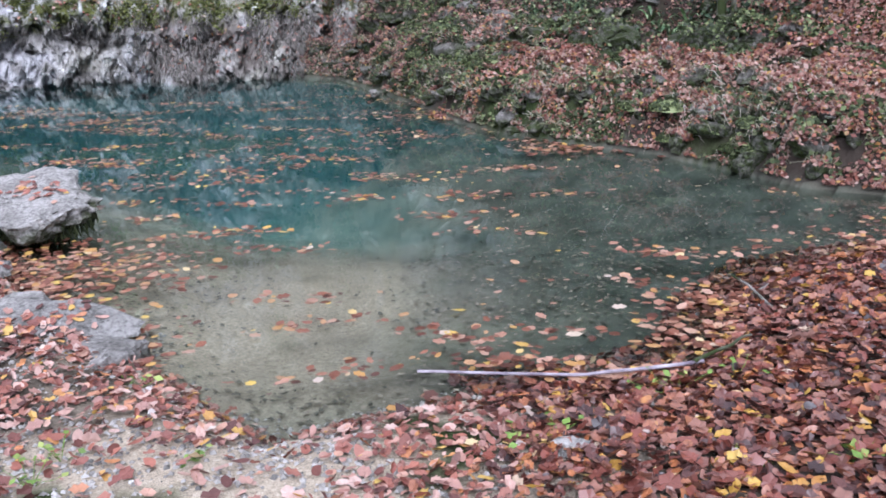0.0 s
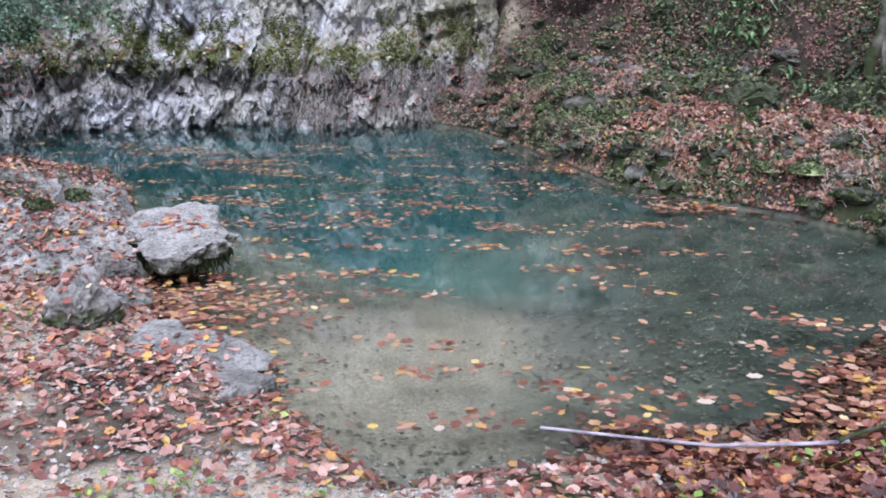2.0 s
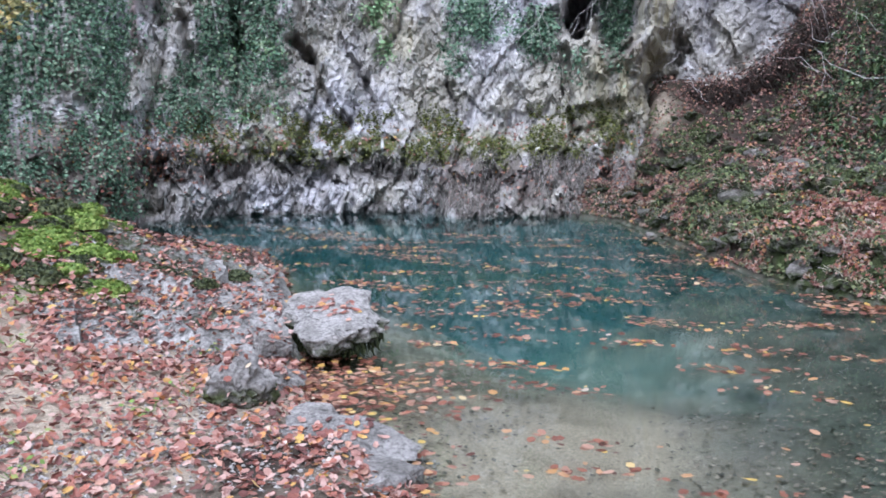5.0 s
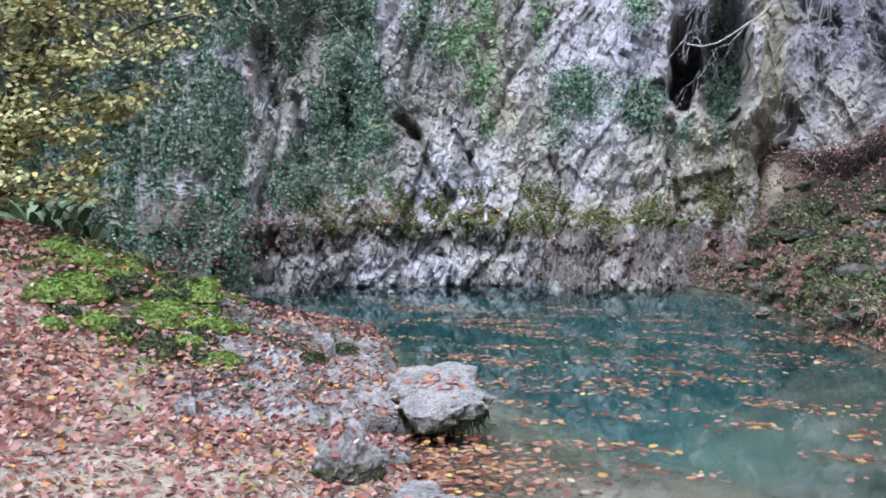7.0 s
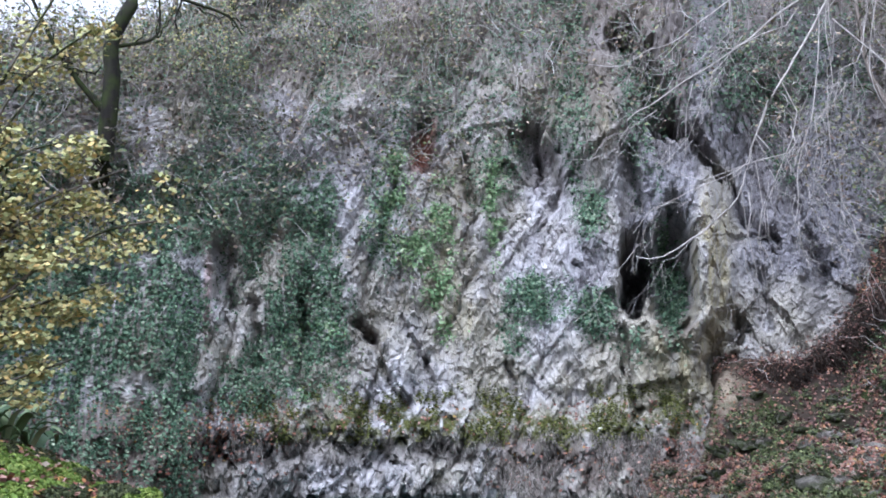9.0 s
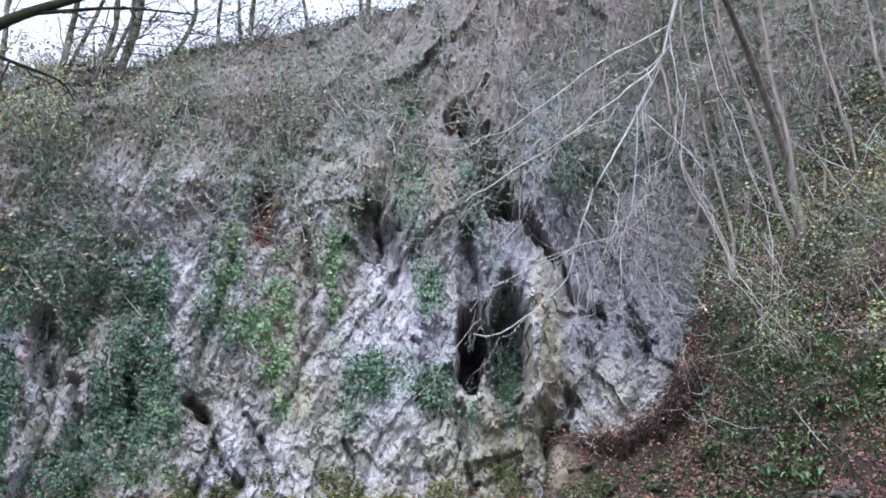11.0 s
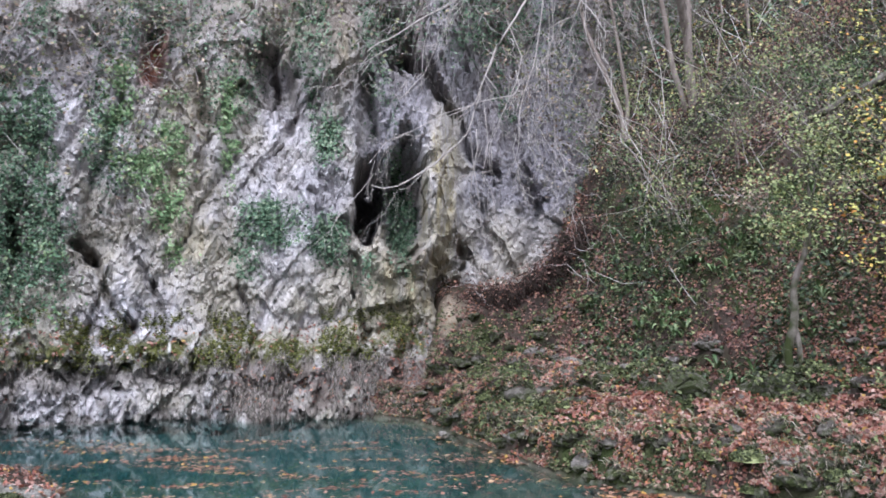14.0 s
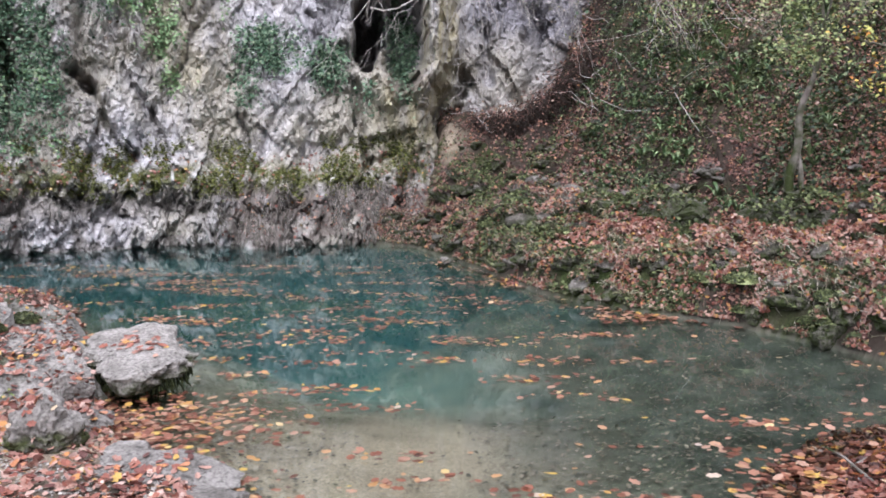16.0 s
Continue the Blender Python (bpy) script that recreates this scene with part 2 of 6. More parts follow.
    # below the waterline the water's absorption is painted on the rock as teal
    col = mix(nt, attribute(nt, "underwater_tint"), col, mix(nt, noise_tex(nt, pos, 0.9, 4), (0.02, 0.085, 0.09), (0.05, 0.16, 0.16)))
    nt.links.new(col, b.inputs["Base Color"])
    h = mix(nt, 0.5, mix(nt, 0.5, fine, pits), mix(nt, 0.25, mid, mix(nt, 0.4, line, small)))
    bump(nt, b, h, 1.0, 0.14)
    return m


def node_color(nt, vec, scale):
    n = node(nt, "ShaderNodeTexNoise", Scale=scale, Detail=3)
    nt.links.new(vec, n.inputs["Vector"])
    return n.outputs["Color"]


limestone = rock_material()


def boulder_material(name, pale, dark, mossy):
    m, nt, b = material(name, 0.9, 0.2)
    pos = coords(nt)
    mid, fine = noise_tex(nt, pos, 5, 6), noise_tex(nt, pos, 40, 6, 0.7)
    col = ramp(nt, mid, [(0.3, dark), (0.6, pale)])
    col = mix(nt, 0.8, col, ramp(nt, fine, [(0.32, grey(0.3)), (0.56, grey(1))]), "MULTIPLY")
    grit = noise_tex(nt, pos, 16, 7, 0.7)
    col = mix(nt, 0.7, col, ramp(nt, grit, [(0.36, grey(0.35)), (0.47, grey(1))]), "MULTIPLY")
    moss = attribute(nt, "moss")
    mm = nt.nodes.new("ShaderNodeMath")
    mm.operation = "MULTIPLY"
    nt.links.new(moss, mm.inputs[0])
    nt.links.new(ramp(nt, noise_tex(nt, pos, 12, 5, 0.7), [(0.35, grey(0)), (0.55, grey(1))]), mm.inputs[1])
    col = mix(nt, mm.outputs[0], col, ramp(nt, fine, [(0.3, (0.018, 0.022, 0.008)), (0.7, mossy)]))
    nt.links.new(col, b.inputs["Base Color"])
    bump(nt, b, mix(nt, 0.5, fine, grit), 0.9, 0.03)
    return m


boulder_mat = boulder_material("pale_boulder", (0.37, 0.345, 0.32), (0.19, 0.175, 0.16), (0.05, 0.055, 0.024))
sloperock_mat = boulder_material("slope_rock", (0.25, 0.23, 0.21), (0.10, 0.09, 0.078), (0.05, 0.06, 0.022))
slab_mat = boulder_material("worn_slab", (0.30, 0.28, 0.26), (0.16, 0.148, 0.135), (0.07, 0.075, 0.03))
ledge_mat = boulder_material("bedded_rock", (0.39, 0.37, 0.345), (0.16, 0.15, 0.138), (0.06, 0.07, 0.025))
mossrock_mat = boulder_material("mossy_rock", (0.18, 0.165, 0.145), (0.05, 0.045, 0.036), (0.045, 0.06, 0.018))
bankrock_mat = boulder_material("bank_rock", (0.29, 0.27, 0.25), (0.14, 0.128, 0.115), (0.075, 0.085, 0.032))


def ground_material():
    m, nt, b = material("earth_and_gravel", 0.95, 0.15)
    pos = coords(nt)
    mid, fine = noise_tex(nt, pos, 2.2, 6), noise_tex(nt, pos, 45, 8, 0.7)
    soil = ramp(nt, mid, [(0.3, (0.025, 0.019, 0.015)), (0.65, (0.075, 0.057, 0.045))])
    sand = ramp(nt, fine, [(0.25, (0.33, 0.265, 0.19)), (0.5, (0.48, 0.395, 0.295)), (0.75, (0.58, 0.495, 0.395))])
    speck = noise_tex(nt, pos, 130, 5, 0.75)
    sand = mix(nt, 0.8, sand, ramp(nt, speck, [(0.36, grey(0.35)), (0.5, grey(1.0)), (0.64, grey(1.25))]), "MULTIPLY")
    col = mix(nt, attribute(nt, "sand"), soil, sand)
    silt = ramp(nt, noise_tex(nt, pos, 1.5, 6, 0.6), [(0.32, (0.07, 0.074, 0.055)), (0.5, (0.185, 0.185, 0.135)), (0.7, (0.32, 0.305, 0.225))])
    col = mix(nt, attribute(nt, "silt"), col, silt)
    mud = ramp(nt, noise_tex(nt, pos, 2.5, 6, 0.6), [(0.35, (0.02, 0.028, 0.024)), (0.6, (0.075, 0.09, 0.075)), (0.75, (0.15, 0.16, 0.13))])
    col = mix(nt, attribute(nt, "mud"), col, mud)
    # teal by depth: light absorbed by the water is painted onto the bed
    col = mix(nt, attribute(nt, "depth_tint"), col, mix(nt, noise_tex(nt, pos, 0.8, 4), (0.085, 0.195, 0.175), (0.205, 0.36, 0.31)))
    # darker with distance, light lost in the water put into the colour
    col = mix(nt, attribute(nt, "far_tint"), col, mix(nt, noise_tex(nt, pos, 0.9, 4), (0.017, 0.075, 0.08), (0.042, 0.13, 0.13)))
    moss = ramp(nt, fine, [(0.3, (0.015, 0.022, 0.008)), (0.7, (0.06, 0.08, 0.025))])
    col = mix(nt, attribute(nt, "moss"), col, moss)
    col = mix(nt, 0.6, col, ramp(nt, fine, [(0.3, grey(0.5)), (0.65, grey(1))]), "MULTIPLY")
    nt.links.new(col, b.inputs["Base Color"])
    bump(nt, b, mix(nt, 0.5, fine, mid), 0.5, 0.03)
    return m


ground_mat = ground_material()


def water_material():
    m, nt, b = material("clear_water", 0.02, 0.5)
    out = nt.nodes["Material Output"]
    see = node(nt, "ShaderNodeBsdfTransparent", Color=(0.94, 0.98, 0.96, 1))
    gloss = node(nt, "ShaderNodeBsdfGlossy", Roughness=0.01)
    gloss.inputs["Color"].default_value = (0.90, 0.98, 0.98, 1)
    fres = node(nt, "ShaderNodeFresnel", IOR=1.33)
    bp = node(nt, "ShaderNodeBump", Strength=0.03, Distance=0.02)
    nt.links.new(noise_tex(nt, coords(nt, (1, 1, 1)), 3.0, 2), bp.inputs["Height"])
    nt.links.new(bp.outputs[0], gloss.inputs["Normal"])
    nt.links.new(bp.outputs[0], fres.inputs["Normal"])
    mx = nt.nodes.new("ShaderNodeMixShader")
    part_of = nt.nodes.new("ShaderNodeMath")
    part_of.operation = "MULTIPLY"
    part_of.inputs[1].default_value = 1.0
    nt.links.new(fres.outputs[0], part_of.inputs[0])
    nt.links.new(part_of.outputs[0], mx.inputs[0])
    nt.links.new(see.outputs[0], mx.inputs[1])
    nt.links.new(gloss.outputs[0], mx.inputs[2])
    nt.links.new(mx.outputs[0], out.inputs["Surface"])
    return m


water_mat = water_material()


def bark_material(name, dark, pale, mossy=0.0):
    m, nt, b = material(name, 0.9, 0.2)
    v = coords(nt, (1, 1, 0.2))
    mid, fine = noise_tex(nt, v, 9, 6), noise_tex(nt, v, 50, 6)
    col = ramp(nt, mid, [(0.3, dark), (0.7, pale)])
    if mossy:
        col = mix(nt, ramp(nt, noise_tex(nt, coords(nt), 4, 5), [(0.5 - 0.3 * mossy, grey(0)), (0.62, grey(1))]), col, (0.03, 0.04, 0.012))
    nt.links.new(col, b.inputs["Base Color"])
    bump(nt, b, fine, 0.6, 0.01)
    return m


bark_mat = bark_material("grey_bark", (0.10, 0.085, 0.075), (0.26, 0.235, 0.21), 0.3)
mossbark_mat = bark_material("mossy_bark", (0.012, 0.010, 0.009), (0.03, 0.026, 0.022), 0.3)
brown_bark_mat = bark_material("brown_bark", (0.12, 0.095, 0.08), (0.30, 0.26, 0.23))
pale_bark_mat = bark_material("pale_bark", (0.32, 0.29, 0.27), (0.60, 0.56, 0.53))

# ---- the pond's outline and the lie of the land ----
SHORE = [(-0.3, 3.25), (-0.75, 3.05), (-1.1, 3.4), (-1.55, 3.85), (-1.8, 4.3), (-2.5, 4.75), (-3.2, 5.8), (-3.7, 6.6), (-4.6, 8.2), (-5.6, 10.0),
         (-6.4, 11.0), (-8.2, 11.1), (-9.8, 12.2), (-11.3, 13.8), (-10.2, 16.0), (-8.5, 18.2), (-6.1, 19.3), (-4.3, 18.9), (-3.3, 17.7), (-2.0, 16.9),
         (-1.05, 14.6), (-0.55, 13.2), (0.4, 10.6), (1.25, 9.5), (2.2, 8.65), (2.65, 7.8), (3.0, 7.1), (3.6, 6.7), (5.5, 6.4), (9.0, 6.6),
         (9.0, 5.4), (5.0, 5.6), (3.0, 5.35), (2.2, 5.1), (1.7, 4.5), (1.5, 3.95), (1.15, 3.65), (0.7, 3.5), (0.15, 3.45)]
SH = np.array(SHORE)


def shore_distance(x, y):
    """Signed distance to the pond's edge, positive on land."""
    p = np.stack([x, y], -1)
    best, inside = np.full(x.shape, 1e9), np.zeros(x.shape, bool)
    for a, b in zip(SH, np.roll(SH, -1, 0)):
        ab, ap = b - a, p - a
        t = np.clip((ap @ ab) / (ab @ ab), 0, 1)
        best = np.minimum(best, np.hypot(ap[..., 0] - t * ab[0], ap[..., 1] - t * ab[1]))
        cross = ((a[1] > y) != (b[1] > y)) & (x < (b[0] - a[0]) * (y - a[1]) / (b[1] - a[1] + 1e-12) + a[0])
        inside ^= cross
    return np.where(inside, -best, best)


def land(x, y, rough=True):
    x, y = np.asarray(x, float), np.asarray(y, float)
    d = shore_distance(x, y)
    p = xyz(x, y, 0)
    n1 = fbm(p * 0.7, 3, 3).reshape(x.shape) if p.ndim == 2 else 0
    n2 = fbm(p * 3.0, 3, 5).reshape(x.shape) if p.ndim == 2 else 0
    dl = np.maximum(d, 0)
    r, az = np.hypot(x, y), np.degrees(np.arctan2(-x, y))
    left = 0.06 * step(0, 0.35, dl) + 0.05 * np.minimum(dl, 5)
    left = left + (0.16 * step(24, 34, az) + 1.2 * step(33, 54, az)) * step(5.0, 11.0, r) * (1 - 0.45 * step(11.5, 13.5, r)) * step(0, 1.2, dl)
    kink = 13.1 + 2.5 * step(-19, -6, az) + 1.5 * step(-8, 3, az) - 2.0 * step(-17, -30, az)
    right = 0.46 * step(0, 0.28, dl) + 0.10 * np.minimum(dl, 6)
    right = right + (0.8 - 0.42 * step(-8, -2, az)) * np.maximum(0, r - kink) + 0.3 * np.maximum(0, r - 23)
    right = right + 0.22 * step(-0.1, 0.25, n1 + 0.35 * (r - 12.3) + 0.05 * az) * step(0.3, 1.5, dl)
    # leaf-covered talus against the foot of the cliff
    right = right + 0.75 * step(16.0, 18.8, r) * step(0.0, 1.3, dl) * np.interp(az, [-3, 0, 3.0, 4.5, 6.0, 8.8], [0, 0.15, 0.7, 0.6, 0.0, -0.15])
    right = right * np.interp(az, [4.6, 6.6], [1.0, 0.35])
    wr = step(5.8, 6.8, y) * step(-3.3, -2.6, x)
    if p.ndim == 2:
        # broken rock under the leaves of the far slope
        w = p + 0.3 * np.stack([n1, n2, 0 * n1], 1)
        c1, c2, off, rnd = cells(np.stack([w[:, 0] * 1.5, w[:, 1] * 1.3, 0 * n1], 1), 7, True)
        right = right + step(0.02, 0.3, dl) * ((rnd[:, 0] - 0.35) * 0.26 + off[:, 1] * 0.2 + off[:, 0] * (rnd[:, 1] - 0.5) * 0.25)
        right = np.maximum(right, 0.04)
    z = left * (1 - wr) + right * wr
    z = np.where((d > 0), z, 0)
    # behind the cliff the hill goes on as a plateau
    z = z + (8.0 - np.minimum(z, 8)) * step(37.0, 43.0, r) * step(-4, 3, az) * step(95, 80, az)
    z = np.minimum(z, 26 + 0.02 * r)
    # unseen rise behind the camera, added to block low sky light
    back = step(-60, -35, az) * step(95, 80, az)
    far = step(14, 30, r) * (1 - back)
    z = z * (1 - far) + far * np.minimum(1.0 + 0.42 * np.maximum(r - 22, 0), 24 + 0.01 * r)
    z = z + step(0.05, 0.8, d) * (0.06 * n1 + 0.025 * n2) * (1 + 4 * wr * step(3, 6, dl)) + 0.05 * n2 * wr * step(0.0, 0.3, d)
    dw = np.maximum(-d, 0)
    bed = -0.03 - 0.28 * (1 - np.exp(-dw / 1.5)) - 0.75 * step(4.6, 11.5, y - 0.15 * x + 0.8 * n1) * step(0.05, 1, dw / (3.2 - 2.7 * step(9, 13, y))) * (1 - 0.9 * step(11.5, 16.5, y))
    bed = bed + 0.03 * n2 * step(0, 1, dw) + 0.04 * n1
    return np.where(d > 0, z, bed)


# ---- ground: one sheet from under the camera to the horizon ----
def build_ground():
    rr = np.concatenate([np.linspace(0.05, 2.0, 14, endpoint=False), np.linspace(2.0, 8.0, 125, endpoint=False), np.linspace(8, 26, 170, endpoint=False),
                         np.geomspace(26, 1500, 40)])
    aa = np.concatenate([np.linspace(-180, -48, 40, endpoint=False), np.linspace(-48, 70, 400, endpoint=False), np.linspace(70, 180, 34)])
    r, a = np.meshgrid(rr, np.radians(aa), indexing="ij")
    x, y = (-np.sin(a) * r).ravel(), (np.cos(a) * r).ravel()
    z = land(x, y)
    me = mesh_from("ground", np.stack([x, y, z], 1), grid_faces(len(rr), len(aa))[:, ::-1], ground_mat)
    d = shore_distance(x, y)
    p = xyz(x, y, z)
    n1, n2 = fbm(p * 0.9, 3, 11), fbm(p * 4, 3, 12)
    spit = np.exp(-((((x + 1.3) - 0.1 * (y - 4)) / 1.7) ** 2 + ((y - 4.9) / 3.0) ** 2))
    bank = (d > -0.1) * 0.9 * step(-0.8, -0.1, n1 + 0.3 * n2) * step(6.8, 5.3, y) * step(1.2, -0.4, x) * step(-0.5, 1.5, y)
    sand = np.clip(step(0.1, 0.95, spit + 0.22 * n1 + 0.12 * n2) * (d < 0.1) + bank, 0, 1)
    sand = sand * (1 - 0.10 * step(0.0, 0.2, -d))
    pr, pa = np.hypot(x, y), np.degrees(np.arctan2(-x, y))
    path = (d > 0) * np.exp(-(((pa - 4.0) / 1.0) ** 2 + ((pr - 18.9) / 0.8) ** 2))
    sand = np.clip(sand + 0.8 * path, 0, 1)
    silt = step(-0.1, 0.1, -d + 0.05 * n1) * (1 - sand)
    mud = 0.8 * step(-0.5, 1.3, x + 0.12 * (y - 5) + 0.5 * n1) * step(-0.08, 0.15, -d)
    # masks for the painted water tint: by distance, then by depth
    far_tint = step(7.5, 13.0, y + 1.5 * n1 - 0.25 * x) * step(0.0, 0.25, -d)
    depth_tint = step(0.25, 1.0, -z + 0.14 * n1) * step(0.0, 0.25, -d)
    az, rr_ = np.degrees(np.arctan2(-x, y)), np.hypot(x, y)
    mound = step(38, 44, az) * step(8.5, 10.0, rr_) * step(14, 12, rr_)
    slope = 0.5 * step(6.5, 7.5, y) * (x > -2.5) * step(20, 17, rr_)
    moss = step(0.05, 0.4, n1 + 0.5 * n2 + 1.1 * mound + slope - 0.25) * (d > 0.02)
    for key, val in (("sand", sand), ("silt", silt), ("depth_tint", depth_tint), ("far_tint", far_tint), ("mud", mud), ("moss", moss)):
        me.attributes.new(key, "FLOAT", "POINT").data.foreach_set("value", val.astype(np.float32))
    ob = new("ground", me)
    return tagged(ob, "leaf-strewn earth bank and pond bed of sand and silt", "ground", kind="structure")


ground = build_ground()


def build_water():
    xs, ys = np.linspace(-12.0, 9.2, 120), np.linspace(2.6, 20.2, 100)
    x, y = np.meshgrid(xs, ys, indexing="ij")
    v = xyz(x.ravel(), y.ravel(), 0)
    f = grid_faces(len(xs), len(ys))
    c = v[f].mean(1)
    keep = shore_distance(c[:, 0], c[:, 1]) < 0.35
    me = mesh_from("water", v, f[keep], water_mat)
    return tagged(new("water", me), "still turquoise spring pond water reflecting the cliff", "water", kind="structure")


water = build_water()


# ---- the cliff ----
def cliff_radius(a, z):
    """Distance of the rock face from the standpoint, by bearing a (degrees, to the left) and height."""
    r = 18.7 - 0.1 * step(20, 30, a) - 1.75 * step(31, 42, a) - 3.0 * step(42, 62, a) - 1.0 * step(62, 80, a)
    r = r + 2.0 * step(6.5, 1.5, a) + 3.2 * step(1, -9, a) + 3 * step(-9, -30, a)
    lean = 0.05 * np.maximum(z - 1.6, 0) + 0.14 * np.maximum(z - 6.5, 0) + 0.35 * np.maximum(z - 9.0, 0) + 0.5 * np.maximum(z - 12.0, 0)
    ledge = 0.42 * step(1.2, 1.9, z) * step(5, 9, a)
    # foot: pale blocks under a dark undercut, and beside them a bank of dry grass
    blocks = step(18.5, 20.5, a) * step(42, 36, a)
    foot = blocks * (-0.22 * step(0.78, 0.5, z) + 0.12 * step(0.6, 0.75, z) * step(1.3, 1.12, z) - 0.10 * step(1.1, 1.25, z) * step(2.0, 1.5, z))
    foot = foot - (1 - blocks) * step(3.5, 5.5, a) * step(30, 20, a) * (0.95 * step(1.5, -0.1, z))
    ivybank = step(36, 46, a) * 3.0 * step(2.2, -0.4, z)
    return r + lean + ledge + foot - ivybank


def blob(a, z, a0, z0, wa, wz, tilt=0.0, hard=2):
    u, v = (a - a0 - tilt * (z - z0)) / wa, (z - z0) / wz
    return np.exp(-(u * u + v * v) ** hard)


def height_at(el, r=19.3):
    return 1.75 + (r + 0.22 * max(0, el - 6)) * math.tan(radians(el))


def build_cliff():
    aa = np.concatenate([np.linspace(-30, -6, 110, endpoint=False), np.linspace(-6, 40, 610, endpoint=False), np.linspace(40, 82, 170)])
    zz = np.concatenate([np.linspace(-1.2, 9, 225, endpoint=False), np.linspace(9, 15.5, 60)])
    a, z = np.meshgrid(aa, zz, indexing="ij")
    a, z = a.ravel(), z.ravel()
    s = np.radians(a) * 19.0
    r0 = cliff_radius(a, z + step(0.2, 0.8, z) * step(3.5, 2, z) * (0.30 * fbm(xyz(s * 1.4, 0, 5), 4, 77) + 0.35 * fbm(xyz(s * 0.45, 0, 8), 2, 78)))
    flat = xyz(s, z, r0 * 0.35)
    warp = flat + 0.16 * np.stack([fbm(flat * 1.6, 5, 21, 0.6), fbm(flat * 1.6, 5, 22, 0.6), 0 * s], 1)
    big = fbm(xyz(s * 0.30, z * 0.14, 0), 4, 31)
    groove = 1 - np.abs(fbm(np.stack([warp[:, 0] * 0.55 + 0.16 * warp[:, 1], warp[:, 1] * 0.13, 0 * s], 1), 3, 33)) * 3.0
    q = np.stack([warp[:, 0] * 0.8 + 0.3 * warp[:, 1], warp[:, 1] * 0.42, 0 * s], 1)
    f1, f2, off, rnd = cells(q, 41, True)
    facet = (rnd[:, 0] - 0.5) * 0.5 + off[:, 0] * (rnd[:, 1] - 0.5) * 1.2 + off[:, 1] * (rnd[:, 2] - 0.5) * 1.3
    q2 = np.stack([warp[:, 0] * 2.6 - 0.8 * warp[:, 1], warp[:, 1] * 1.5, 0 * s], 1)
    g1, g2, off2, rnd2 = cells(q2, 43, True)
    facet2 = (rnd2[:, 0] - 0.5) * 0.26 + off2[:, 0] * (rnd2[:, 1] - 0.5) * 0.36 + off2[:, 1] * (rnd2[:, 2] - 0.5) * 0.36
    q3 = np.stack([warp[:, 0] * 6.0 + 2.0 * warp[:, 1], warp[:, 1] * 3.6, 0 * s], 1)
    h1, h2, off3, rnd3 = cells(q3, 47, True)
    facet3 = (rnd3[:, 0] - 0.5) * 0.10 + off3[:, 0] * (rnd3[:, 1] - 0.5) * 0.12
    h1, h2, off4, rnd4 = cells(np.stack([warp[:, 0] * 11.0 - 4.0 * warp[:, 1], warp[:, 1] * 7.0, 0 * s], 1), 49, True)
    fine = fbm(flat * np.array([3.4, 1.9, 1]), 5, 51, 0.68) + 0.6 * (rnd4[:, 0] - 0.5) + 0.7 * off4[:, 1] * (rnd4[:, 1] - 0.5)
    r = r0 + 0.8 * big + 0.45 * np.clip(groove, 0, 1) ** 3 + 0.46 * facet + 0.42 * facet2 + 0.85 * facet3 + 0.15 * fine
    ridge = lambda fx, fz, tilt, seed: np.clip(1 - np.abs(fbm(np.stack([warp[:, 0] * fx + tilt * warp[:, 1], warp[:, 1] * fz, 0 * s], 1), 4, seed, 0.55)) * 3.2, 0, 1)
    here = step(-0.15, 0.25, fbm(flat * 0.5, 3, 53))
    r = r + 0.22 * here * ridge(0.9, 0.28, 0.25, 34) ** 4 + 0.10 * ridge(2.2, 0.9, 0.9, 35) ** 4 + 0.05 * ridge(5.0, 2.2, 0.7, 36) ** 2
    r = r + 0.09 * here * step(0.04, 0.0, g2 - g1)
    base = step(1.5, 1.1, z) * step(5, 8, a)
    r = r - base * (0.8 * big + 0.46 * facet) * 0.7 + base * (0.9 * facet2 + 2.6 * facet3 + 0.25 * ridge(2.4, 1.6, 0.8, 37) ** 2)
    # the tall cave cleft, its side bay, the pillar beside it, the low cave and the overhang
    H = height_at
    a_true, z_true = a, z
    a = a + 0.32 * fbm(xyz(s * 1.6, z * 1.6, 3), 4, 71) + 0.2 * (rnd2[:, 0] - 0.5) + 0.2 * (rnd3[:, 0] - 0.5)
    z = z + 0.22 * fbm(xyz(s * 1.6, z * 1.6, 9), 4, 73) + 0.12 * (rnd2[:, 1] - 0.5) + 0.14 * (rnd3[:, 1] - 0.5)

    rag = 0.9 * fbm(xyz(s * 2.4, z * 2.4, 7), 4, 75, 0.6) + 0.5 * (rnd2[:, 2] - 0.5)

    def seam(points, wide, sharp=2):
        """1 along a line of bearings and elevations, 0 away from it."""
        best = np.full(a.shape, 99.0)
        line = [(p[0] * 0.335, H(p[1])) for p in points]
        for (s0, z0), (s1, z1) in zip(line, line[1:]):
            ds, dz = s1 - s0, z1 - z0
            t = np.clip(((a * 0.335 - s0) * ds + (z - z0) * dz) / (ds * ds + dz * dz), 0, 1)
            best = np.minimum(best, np.hypot(a * 0.335 - s0 - t * ds, z - z0 - t * dz))
        return np.exp(-(np.maximum(best + rag * wide, 0) / wide) ** (2 * sharp))

    # the bay beside the cave, the pillar, the bridge of rock at its foot, the brows
    r = r + 2.2 * blob(a, z, 6.9, H(8.4), 1.45, 1.35, -0.15, 4)
    r = r - 0.9 * blob(a, z, 4.3, H(8.9), 1.35, 1.45, -0.1, 2) - 0.5 * seam([(8.5, 4.6), (6.0, 4.6), (4.2, 5.7)], 0.28)
